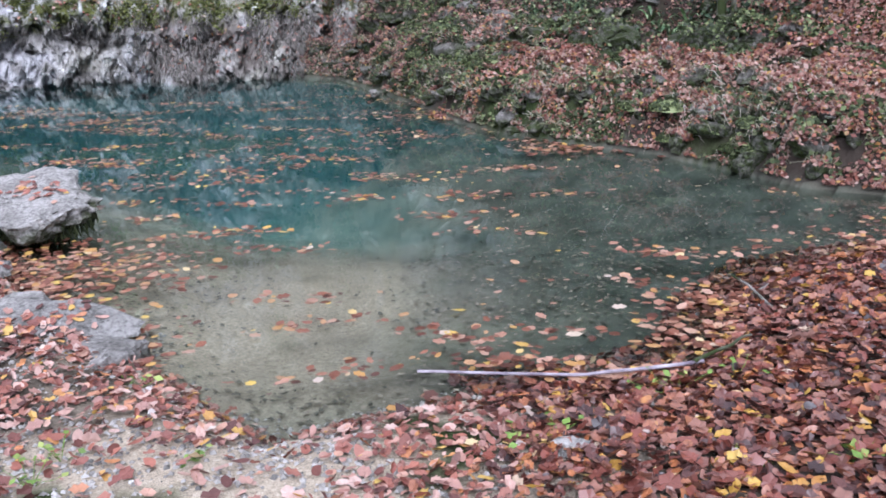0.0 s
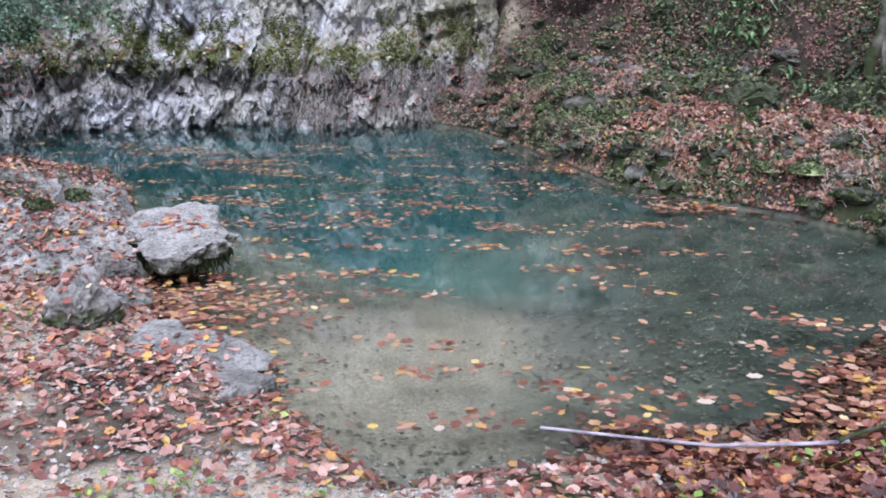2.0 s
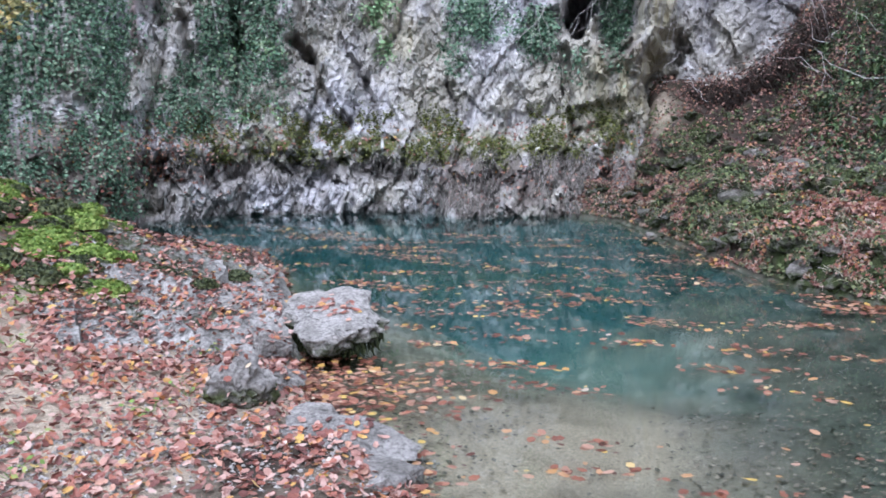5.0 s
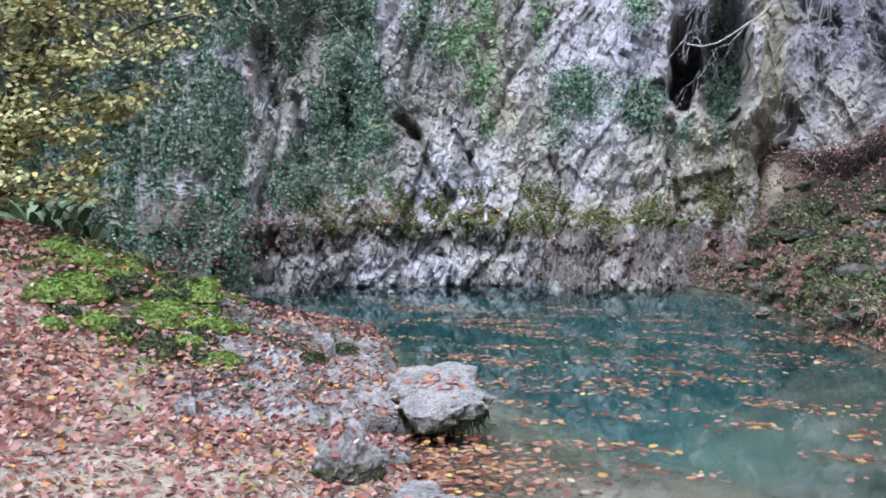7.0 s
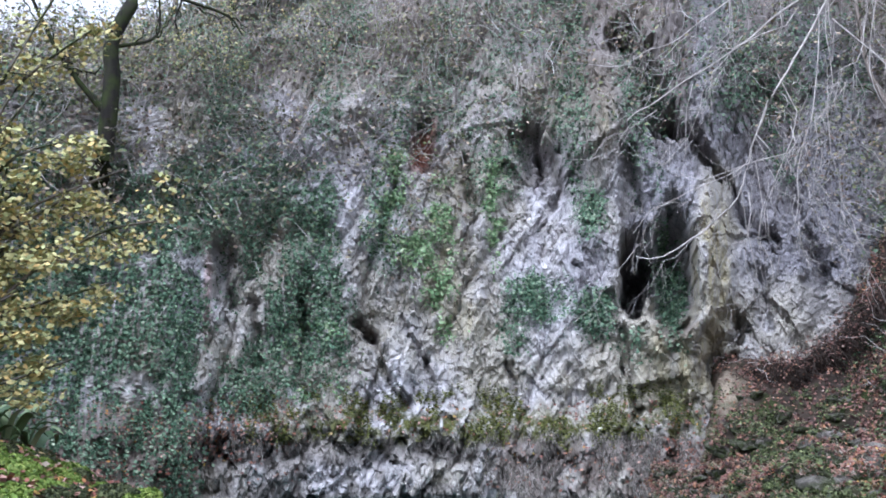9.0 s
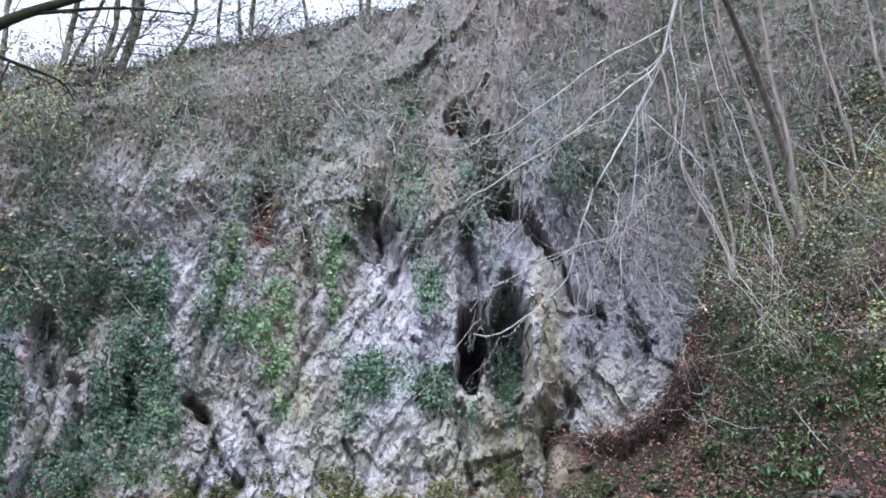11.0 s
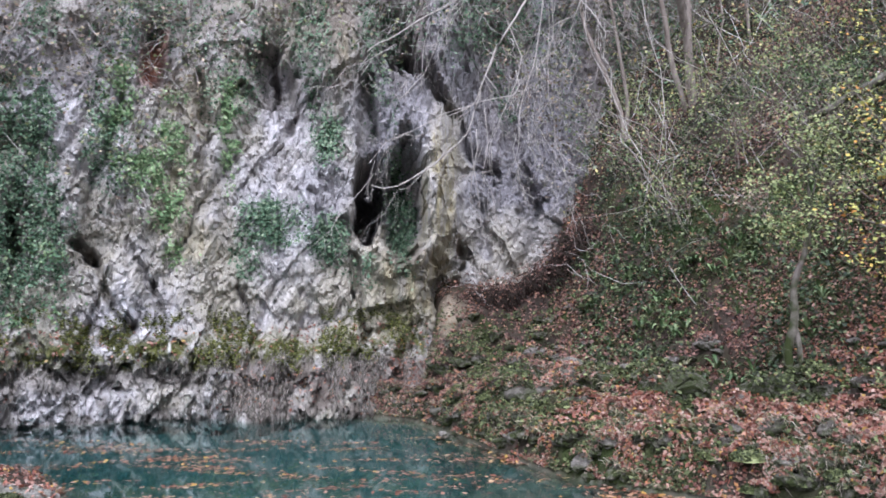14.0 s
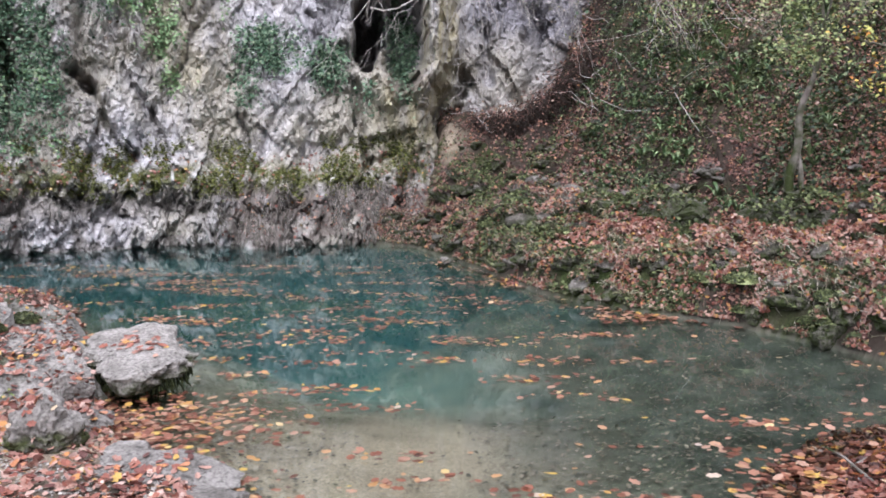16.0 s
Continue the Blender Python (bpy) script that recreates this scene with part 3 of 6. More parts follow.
    r = r - 0.7 * blob(a, z, 11.8, H(16.0), 2.0, 0.9, 0.3, 2) - 0.9 * blob(a, z, 3.0, H(16.6), 3.0, 1.1, -0.8, 1)
    # the cave itself and the dark clefts
    r = r + 5.0 * blob(a, z, 9.3, H(8.6), 1.0, 1.0, -0.1, 4) + 0.7 * seam([(9.3, 11.0), (9.2, 14.0)], 0.18)
    r = r + 1.2 * seam([(9.6, 19.8), (8.6, 18.3), (7.9, 17.0), (6.9, 15.2)], 0.24) + 0.9 * seam([(7.0, 14.9), (5.2, 14.3), (4.0, 13.6)], 0.17) + 0.45 * seam([(3.4, 13.0), (2.2, 11.8), (0.8, 10.5)], 0.15)
    r = r + 1.1 * seam([(3.5, 5.6), (4.3, 3.8), (4.6, 2.0)], 0.27, 2) + 0.5 * seam([(4.6, 2.9), (4.8, 1.6)], 0.22) + 0.7 * seam([(-1.2, 9.9), (-1.8, 8.6)], 0.25) + 0.4 * seam([(1.6, 8.5), (1.2, 5.5)], 0.12)
    r = r + 0.9 * seam([(16.4, 16.4), (15.9, 14.6)], 0.24) + 0.8 * seam([(14.7, 15.2), (14.2, 13.0)], 0.22) + 0.5 * seam([(10.3, 5.2), (10.0, 2.0), (9.7, -0.4)], 0.09)
    r = r + 1.0 * seam([(23.2, 17.8), (23.5, 16.2), (22.9, 15.2)], 0.30) + 0.9 * seam([(27.7, 6.1), (26.6, 4.7)], 0.11) + 0.9 * seam([(31.5, 7.2), (31.0, 5.2)], 0.12)
    r = r + 0.5 * seam([(26.4, 4.4), (25.6, 2.0), (24.4, 0.2)], 0.10) + 0.35 * seam([(24.0, 4.6), (22.8, 2.4), (22.3, 0.4)], 0.08) + 0.3 * seam([(17.6, 3.0), (17.2, 0.6)], 0.08)
    r = r + 0.4 * seam([(20.6, 15.5), (20.0, 12.5), (20.4, 9.0)], 0.12) + 0.35 * seam([(13.2, 9.0), (12.4, 6.5)], 0.12) + 0.8 * seam([(36.5, 9.8), (36.0, 6.4)], 0.2) + 0.5 * seam([(34.4, 7.0), (34.0, 3.0)], 0.15)
    r = r - 0.35 * blob(a, z, 25.2, H(2.6), 1.6, 0.9, -0.6) - 0.3 * blob(a, z, 14.3, H(3.4), 1.5, 0.9, -0.4) - 0.3 * blob(a, z, 19.8, H(10.5), 0.9, 2.6, -0.2)
    a, z = a_true, z_true
    # the brow rises towards the right
    brow = np.interp(a, [-30, -8, 5, 12, 20, 30, 39, 46, 60, 82], [24, 23, 20, 17.2, 16.2, 14.6, 12.8, 10.9, 9, 8])
    zt = z + np.maximum(z - 6, 0) * (brow - 15.5) / 9.5
    x, y = -np.sin(np.radians(a)) * r, np.cos(np.radians(a)) * r
    nu, nv = len(aa), len(zz)
    pts = np.stack([x, y, zt], 1).reshape(nu, nv, 3)
    # the top goes back into the hill
    out = np.stack([-np.sin(np.radians(aa)), np.cos(np.radians(aa)), 0 * aa], 1)
    extra = np.stack([pts[:, -1] + out * k + np.array([0, 0, dz]) for k, dz in ((1.0, 0.25), (2.5, 0.3), (6, -0.5), (14, -4), (22, -12))], 1)
    allp = np.concatenate([pts, extra], 1)
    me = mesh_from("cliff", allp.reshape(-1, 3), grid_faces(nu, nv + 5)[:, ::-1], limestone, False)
    n1 = fbm(xyz(s * 0.8, z * 0.8, 0), 4, 61)
    n4 = fbm(xyz(s * 2.2, z * 2.2, 0), 4, 62)
    stain = base * np.maximum(np.maximum(step(0.42, 0.75, z + 0.4 * n4) * 0.95, 0.85 * step(0.0, 0.22, n4 + 0.2 * (rnd3[:, 1] - 0.5))), 0.9 * step(0.10, 0.02, z + 0.05 * n1)) * step(17, 21, a) + 0.8 * base * step(21, 17, a) * step(-0.5, 0.1, n4)
    moss = step(1.0, 1.2, z + 0.25 * n4) * step(2.05, 1.55, z + 0.5 * n1) * step(4.5, 6, a) * step(38, 28, a)
    weather = step(-0.2, 0.25, fbm(xyz(s * 0.9, z * 0.35, 4), 5, 63))
    earth = np.maximum(step(8.2, 10.5, z + 1.4 * n1) * 0.85, 0.75 * weather * step(5.6, 8.0, z + 1.2 * n1) * (0.35 + 0.65 * step(20, 14, a))) + step(35, 40, a) * step(2.4, 1.2, z) + step(-3, -9, a) * 0.8 + 0.8 * step(21, 18, a) * step(1.4, 1.0, z + 0.3 * n4) * step(-0.6, 0.1, n4)
    earth = earth + 0.9 * blob(a, z, 6.9, H(4.9), 1.5, 0.28)
    iron = blob(a, z, 23.3, H(16.3), 0.85, 0.75, -0.5) + 0.45 * blob(a, z, 37.3, H(7.0), 0.3, 0.9)
    ochre = blob(a, z, 4.4, H(9.0), 1.5, 1.7) + 0.8 * blob(a, z, 6.3, H(2.6), 3.2, 1.0) + 0.8 * blob(a, z, 10.8, H(15.7), 0.8, 0.5) + 0.5 * blob(a, z, 21, H(9), 2.5, 2.5)
    white = sum(blob(a, z, a0, z0, wa, wz) for a0, z0, wa, wz in ((22.1, 1.42, 0.10, 0.16), (11.9, 1.38, 0.14, 0.09), (31.9, 2.1, 0.22, 0.16), (34.3, 2.1, 0.12, 0.12),
                (41.8, 2.2, 0.25, 0.15), (40.8, 2.15, 0.25, 0.15)))
    slate = 0.9 * step(-0.4, 0.1, fbm(xyz(s * 0.8, z * 0.5, 2), 5, 65) + 0.15) * step(4.4, 6.0, z + 0.8 * n1) * step(11, 8, a + n1) + 0.6 * step(3.2, 1.8, a + 0.6 * n1) * step(2.6, 4.2, z + 0.5 * n1) * step(-0.4, 0.2, fbm(xyz(s * 1.2, z * 0.5, 2), 5, 67)) + 0.3 * step(0.15, 0.3, fbm(xyz(s * 0.9, z * 0.4, 6), 5, 66)) * step(3.0, 4.5, z)
    slate = slate * (1 - blob(a, z, 4.4, H(9.0), 1.4, 1.5))
    # underwater mask carries painted water colour, the others the rock's own tones
    for key, val in (("underwater_tint", step(0.0, -0.12, z)), ("slate", np.clip(slate, 0, 1)), ("white", np.clip(white, 0, 1)), ("stain", stain), ("moss", moss), ("earth", np.clip(earth, 0, 1)), ("iron", np.clip(iron, 0, 1)), ("ochre", np.clip(ochre, 0, 1))):
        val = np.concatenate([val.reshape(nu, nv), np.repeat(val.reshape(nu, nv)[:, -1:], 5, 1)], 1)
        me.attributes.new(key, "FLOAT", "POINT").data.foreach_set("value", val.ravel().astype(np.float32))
    ob = tagged(new("cliff", me), "pale grey limestone cliff with a dark cave cleft above the pond", "cliff", kind="structure")
    nrm = np.zeros(len(me.vertices) * 3, np.float32)
    me.vertices.foreach_get("normal", nrm)
    return ob, pts, nrm.reshape(nu, nv + 5, 3)[:, :nv], aa, zz


cliff, CP, CN, CAA, CZZ = build_cliff()


# ---- fallen leaves ----
LEAF_N = 10
LEAF = np.array([(0.33 * math.sin(q) * (1 - 0.18 * math.cos(q)), -0.5 * math.cos(q) * (1.08 if k in (0, 5) else 0.94), 0.05 + 0.04 * math.sin(2 * q + 0.6)) for k, q in enumerate(2 * math.pi * k / LEAF_N for k in range(LEAF_N))] + [(0, 0, 0)])
LEAF_F = [(k, (k + 1) % LEAF_N, LEAF_N) for k in range(LEAF_N)]
LOBED = np.array([(0, -0.55, 0.02), (0.2, -0.36, 0.06), (0.38, -0.22, 0.12), (0.30, 0.0, 0.04), (0.38, 0.22, 0.10), (0.2, 0.34, 0.03), (0, 0.52, 0.08),
                  (-0.2, 0.34, 0.05), (-0.38, 0.22, 0.02), (-0.30, 0.0, 0.06), (-0.38, -0.22, 0.04), (-0.2, -0.36, 0.05), (0, 0, 0.0)])
LOBED_F = [(k, (k + 1) % 12, 12) for k in range(12)]
CURLED = np.array([(0.04, -0.5, 0.08), (0.28, -0.18, 0.20), (0.15, 0.1, 0.10), (0.22, 0.34, 0.16), (-0.06, 0.5, 0.12), (-0.2, 0.16, 0.14), (-0.26, -0.26, 0.06), (0, 0, 0.0)])
CURLED_F = [(k, (k + 1) % 7, 7) for k in range(7)]
LITE = np.array([(0, -0.5, 0.03), (0.33, 0, 0.08), (0, 0.5, 0.05), (-0.33, 0, 0.0)])
LITE_F = [(0, 1, 2), (0, 2, 3)]


def slope_normals(x, y):
    e = 0.05
    z0 = land(x, y)
    n = np.stack([-(land(x + e, y) - z0) / e, -(land(x, y + e) - z0) / e, np.ones_like(x)], 1)
    return n / np.linalg.norm(n, axis=1, keepdims=True), z0


def scatter_land(n, box, keep):
    x, y = rng.uniform(box[0], box[1], n), rng.uniform(box[2], box[3], n)
    d = shore_distance(x, y)
    k = rng.random(n) < keep(x, y, d)
    return x[k], y[k]


def leaf_stuff(name, x, y, size, mat, label, template=LEAF, faces=LEAF_F, lift=0.012, tilt=0.25):
    nr, z = slope_normals(x, y)
    fr = frames_for(nr, rng.uniform(0, 6.28, len(x)), tilt)
    v, f = many(template, faces, np.stack([x, y, z + lift + rng.random(len(x)) * 0.02], 1), fr, size * rng.uniform(0.4, 1.3, len(x)))
    return tagged(new(name, mesh_from(name, v, f, mat, False)), label, "fallen leaves", kind="stuff")


def near_cover(x, y, d):
    patch = fbm(xyz(x * 1.1, y * 1.1, 0), 3, 71)
    bare = step(-0.15, 0.3, patch + 0.5 * np.exp(-(((x + 2.2) / 0.9) ** 2 + ((y - 2.6) / 0.7) ** 2))) * 0.75
    rr, az = np.hypot(x, y), np.degrees(np.arctan2(-x, y))
    ledge = 0.85 * step(22, 27, az) * step(6.0, 6.8, rr) * step(50, 44, az)
    return (d > -0.12 - 0.35 * (x > 0)) * (1 - (0.22 + 0.28 * step(3.4, 2.7, y) + 0.5 * bare) * step(0.8, -0.5, x) * step(6.6, 5.6, rr)) * (1 - ledge) * (1 - 0.55 * step(39, 43, az) * step(7.5, 8.5, rr)) * step(15, 12.5, rr)


x, y = scatter_land(200000, (-11, 5, 1.3, 12), near_cover)
k = (y < 5.9) | (x < 0)
x, y = x[k], y[k]
kind = rng.random(len(x))
for low, high, tmpl, fcs, size, label in ((0, 0.3, LEAF, LEAF_F, 0.050, "red-brown oval leaves strewn over the pond bank"), (0.3, 0.7, CURLED, CURLED_F, 0.056, "curled pinkish-brown leaves strewn over the pond bank"),
                                          (0.7, 1.01, LOBED, LOBED_F, 0.058, "lobed tan and rust leaves strewn over the pond bank")):
    k = (kind >= low) & (kind < high)
    wet = x + 0.35 * fbm(xyz(x * 1.5, y * 1.5, 0), 3, 75) > 0.1
    far = np.hypot(x, y) > 6.0
    leaf_stuff("leaf_litter", x[k & ~wet & ~far], y[k & ~wet & ~far], size, litter_mat, label, tmpl, fcs, tilt=0.38)
    if low == 0:
        leaf_stuff("leaf_litter", x[far], y[far], 0.07, litter_mat, "tan and russet leaves between the ledge and the mound", LITE, LITE_F, 0.03, 0.5)
    leaf_stuff("leaf_litter", x[k & wet & ~far], y[k & wet & ~far], size, wet_mat, "wet " + label, tmpl, fcs, tilt=0.45)


x, y = scatter_land(8000, (-0.2, 4.2, 1.9, 5.6), lambda x, y, d: (d > -0.3) * step(-0.1, 0.5, x + 0.3 * fbm(xyz(x, y, 0), 3, 76)))
leaf_stuff("leaf_litter", x, y, 0.07, wet_mat, "large wet rust-red leaves drifted at the water's edge", LOBED, LOBED_F, 0.02, 0.3)

# sparser leaves behind the standpoint
x, y = scatter_land(30000, (-7, 7, -6, 1.45), lambda x, y, d: 0.75 * step(-6, -3, y) + 0 * x)
leaf_stuff("leaf_litter", x, y, 0.07, litter_mat, "russet and tan leaves strewn over the footpath side", LITE, LITE_F, 0.02, 0.4)


def slope_cover(x, y, d):
    patch = fbm(xyz(x * 0.8, y * 0.8, 0), 3, 73)
    rr, az = np.hypot(x, y), np.degrees(np.arctan2(-x, y))
    strip = 0.5 * step(0.5, 2.0, d) * step(17, 14, rr) + 0.75
    near_cliff = -0.15 * step(-6, 0, az)
    step_band = np.exp(-((rr - (13.9 + 0.12 * az)) / 0.55) ** 2) * step(2, 0, az) * step(-13, -10, az)
    return (d > 0.03) * (1 - 0.8 * step_band) * step(-0.45, 0.25, patch) * np.clip(strip + near_cliff, 0, 1) * (1 - 0.4 * step(16.5, 20, rr)) * (1 - 0.3 * np.exp(-(((az + 8) / 4.0) ** 2 + ((rr - 17.6) / 1.8) ** 2))) * (1 - 0.35 * step(-8, -12, az) * step(12.4, 13.6, rr)) * (1 - 0.6 * step(14.8, 16.2, rr) * step(-5, -2.5, az)) * step(30, 24, rr) * (x > -3)


# floating leaves drift together in bands
def float_cover(x, y, d):
    band = fbm(xyz(x * 0.85 + 3, y * 1.6, 0), 4, 81, 0.65) - 0.02
    rim = np.exp(-np.abs(d) / 0.25) * step(6.2, 5.0, y) * step(-0.9, 0.4, x)
    left = np.exp(-(((x + 2.75) / 0.75) ** 2 + ((y - 5.2) / 0.45) ** 2)) + 0.6 * np.exp(-(((x + 1.6) / 0.5) ** 2 + ((y - 3.9) / 0.35) ** 2))
    open_water = step(0.2, 0.4, band) * 0.08 * step(3.7, 4.4, y)
    return (d < -0.02) * np.clip(open_water + 0.004 + 0.9 * rim + 0.9 * left, 0, 1)


FX, FY = scatter_land(16000, (-10.5, 5, 2.9, 18), float_cover)
RAFTS = [(0.4, 6.0), (1.4, 5.4), (1.9, 5.4), (1.0, 4.9), (1.3, 4.5), (0.6, 4.1), (0.2, 3.8), (-1.2, 5.7), (-1.7, 6.2), (-0.5, 3.7), (-0.2, 6.5), (0.2, 7.2),
         (0.8, 7.1), (-0.6, 8.0), (-2.1, 8.4), (0.8, 8.2), (-0.9, 4.7), (-0.7, 4.3), (0.0, 4.1), (-2.1, 8.1), (-2.6, 7.2), (-2.4, 6.6), (-1.7, 6.1), (-2.3, 5.6),
         (-1.7, 7.0), (-5.2, 10.2), (-2.6, 10.4), (-2.2, 9.7), (-4.3, 11.2), (-0.8, 7.1), (0.1, 6.5), (-5.4, 11.8), (-4.1, 12.9)]
x, y = scatter_land(34000, (-3.7, -1.3, 3.6, 6.1), lambda x, y, d: (d < 0.0) * np.clip(np.exp(-(((x + 2.7) / 0.7) ** 2 + ((y - 5.35) / 0.42) ** 2)) + 0.7 * np.exp(-np.abs(d) / 0.16) * step(-0.4, 0.1, fbm(xyz(x * 2, y * 2, 0), 3, 165)), 0, 1) * 0.12)
x2, y2 = scatter_land(40000, (0.0, 4.6, 3.2, 6.2), lambda x, y, d: (d < 0.0) * np.exp(-np.abs(d) / 0.28) * step(-0.05, 0.2, fbm(xyz(x * 1.6, y * 2.2, 0), 3, 166)) * 0.25)
x3, y3 = scatter_land(40000, (-0.5, 6.0, 6.0, 13.0), lambda x, y, d: (d < 0.0) * np.exp(-np.abs(d) / 0.2) * step(-0.2, 0.15, fbm(xyz(x * 1.6, y * 1.6, 0), 3, 168)) * 0.22)
cx, cy = [FX, x, x2, x3], [FY, y, y2, y3]
extra = [(x, y) for x, y in zip(rng.uniform(-9.5, 1.5, 130), rng.uniform(6.8, 14.3, 130))]
for x, y in RAFTS + extra:
    n = int(rng.uniform(14, 40)) + int(16 * (y > 8))
    far = 0.6 + 0.06 * y
    px, py = x + rng.normal(size=n) * 0.24 * far, y + rng.normal(size=n) * 0.07 * far
    ang = rng.normal() * 0.25
    cx.append(x + (px - x) * math.cos(ang) - (py - y) * math.sin(ang))
    cy.append(y + (px - x) * math.sin(ang) + (py - y) * math.cos(ang))
FX, FY = np.concatenate(cx), np.concatenate(cy)
k = shore_distance(FX, FY) < 0.0
FX, FY = FX[k], FY[k]
near = np.flatnonzero((FY < 5.8) & (FX < 1.6))
near = rng.permutation(near)[:300]
NEAR_FLOAT = np.stack([FX[near], FY[near]], 1)
FX, FY = np.delete(FX, near), np.delete(FY, near)
FLAT = LEAF * np.array([1, 1, 0.35])
half = len(FX) // 2
order = rng.permutation(len(FX))
for own, tmpl, fcs, label in ((order[:half], FLAT, LEAF_F, "orange and brown oval leaves floating in drifts on the pond"), (order[half:], LOBED * np.array([1.1, 1.1, 0.6]), LOBED_F, "rust and yellow lobed leaves floating in drifts on the pond")):
    n = len(own)
    v, f = many(tmpl, fcs, np.stack([FX[own], FY[own], 0.005 + 0.012 * rng.random(n)], 1), frames_for(np.tile([0.0, 0, 1], (n, 1)), rng.uniform(0, 6.28, n), 0.10), 0.06 * rng.uniform(0.45, 1.35, n))
    tagged(new("floating_leaves", mesh_from("floating_leaves", v, f, float_mat, False)), label, "floating leaves", kind="stuff")


# leaves and bits sunk to the bed in the shallows
x, y = scatter_land(22000, (-3.5, 4.5, 3.0, 9.0), lambda x, y, d: (d < -0.05) * step(9.0, 5.0, y) * np.clip(0.35 + 1.2 * fbm(xyz(x * 1.2, y * 1.2, 0), 3, 85) + 0.5 * step(-0.6, 0.6, x), 0.05, 1))
sunk_mat = leaf_material("sunken_leaf", [(0, (0.07, 0.062, 0.046)), (0.5, (0.15, 0.13, 0.095)), (0.85, (0.25, 0.20, 0.15)), (1, (0.36, 0.30, 0.23))])
leaf_stuff("sunken_leaves", x, y, 0.040, sunk_mat, "dark rotting leaves sunk on the pond bed", LITE, LITE_F, 0.01, 0.15)


# ---- rocks ----
def rock_mesh(name, size, seed, mat, flat_top=0.0, sub=5, rough=0.16, mossline=0.3, cell=1.6, undercut=0.0):
    bm = bmesh.new()
    bmesh.ops.create_icosphere(bm, subdivisions=sub, radius=1.0)
    p = np.array([v.co[:] for v in bm.verts])
    fc = [[v.index for v in f.verts] for f in bm.faces]
    bm.free()
    own = np.random.default_rng(seed)
    nrm = own.normal(size=(13, 3))
    nrm /= np.linalg.norm(nrm, axis=1, keepdims=True)
    far = own.uniform(0.62, 0.95, 13)
    cut = np.min(np.where(p @ nrm.T > 0.05, far / np.maximum(p @ nrm.T, 0.05), 9.0), 1).clip(0.5, 1.2)
    f1, f2, off, rnd = cells(p * cell + seed * 3.7, seed)
    q = p * cut[:, None] * 1.12 * (1 + 0.30 * rough * (rnd[:, :1] - 0.5) * 2 + 0.45 * rough * fbm(p * 2.2 + seed, 4, seed)[:, None] + 0.3 * rough * fbm(p * 7 + seed, 3, seed)[:, None])
    if undercut:
        q[:, :2] *= (1 - undercut * step(0.0, -0.8, q[:, 2]))[:, None]
    if flat_top:
        q[:, 2] = np.where(q[:, 2] > flat_top, flat_top + 0.18 * (q[:, 2] - flat_top), q[:, 2])
    q = q * np.array(size) * 0.5
    me = mesh_from(name, q, fc, mat, False)
    h = q[:, 2] / (size[2] * 0.5)
    moss = step(mossline, mossline - 0.35, h + 0.25 * fbm(p * 3, 3, seed + 5))
    me.attributes.new("moss", "FLOAT", "POINT").data.foreach_set("value", moss.astype(np.float32))
    return me


def rock(x, y, z, size, seed, mat, label, turn=0.0, tip=(0, 0), **kw):
    ob = new("rock", rock_mesh("rock", size, seed, mat, **kw))
    ob.matrix_world = pose(x, y, z, tip[0], tip[1], turn)
    return tagged(ob, label, "rock")



def at(az, el, r):
    """A place by bearing (to the left), elevation and distance from the standpoint."""
    a, e = radians(az), radians(el)
    return Vector((-math.sin(a) * r, math.cos(a) * r, 1.75 + r * math.tan(e)))


def ground_at(az, r):
    a = radians(az)
    x, y = -math.sin(a) * r, math.cos(a) * r
    return Vector((x, y, float(land(np.array([x]), np.array([y]))[0])))


boulder = rock(-3.06, 6.28, 0.21, (0.80, 0.70, 0.50), 3, boulder_mat, "pale flat-topped boulder with dark moss fringe at the water", 10, (13, 0), flat_top=0.42, mossline=0.42, rough=0.5, cell=2.0, undercut=0.42)
rock(-2.1, 4.26, 0.02, (0.68, 0.54, 0.38), 5, slab_mat, "low pale stone slab half sunk at the shore", -10, (8, 6), flat_top=0.3, mossline=-0.5, rough=0.3)
rock(-1.78, 4.0, 0.0, (0.32, 0.36, 0.30), 6, bankrock_mat, "grey stone leaning on the sunken slab", 25, flat_top=0.4, mossline=-0.3, rough=0.3)
rock(-2.42, 4.55, 0.05, (0.28, 0.24, 0.26), 8, boulder_mat, "small pale stone behind the sunken slab", 50, flat_top=0.4, mossline=-0.5, rough=0.3)
rock(-2.98, 4.62, 0.12, (0.36, 0.33, 0.32), 7, bankrock_mat, "small mossy grey stone among leaves on the bank", 30, mossline=0.6, rough=0.5, cell=2.2)
rock(-1.66, 3.78, 0.03, (0.13, 0.11, 0.10), 12, bankrock_mat, "fist-sized dark stone beside the sunken slab", 40)
rock(-3.0, 5.15, 0.06, (0.32, 0.26, 0.2), 14, bankrock_mat, "grey stone wedged between bank and boulder", 60, mossline=-0.1, rough=0.3)
rock(-3.4, 5.75, 0.08, (0.4, 0.34, 0.26), 15, bankrock_mat, "leaf-dusted grey stone at the ledge's foot", 20, mossline=0.0, rough=0.3)
rock(3.75, 7.15, 0.10, (0.5, 0.34, 0.26), 18, sloperock_mat, "dark flat stone on the far rim among leaves", 5, flat_top=0.3, mossline=0.5, rough=0.45, cell=2.2)
rock(0.42, 2.85, 0.05, (0.22, 0.16, 0.09), 21, boulder_mat, "small pale stone lying among wet leaves", 15)


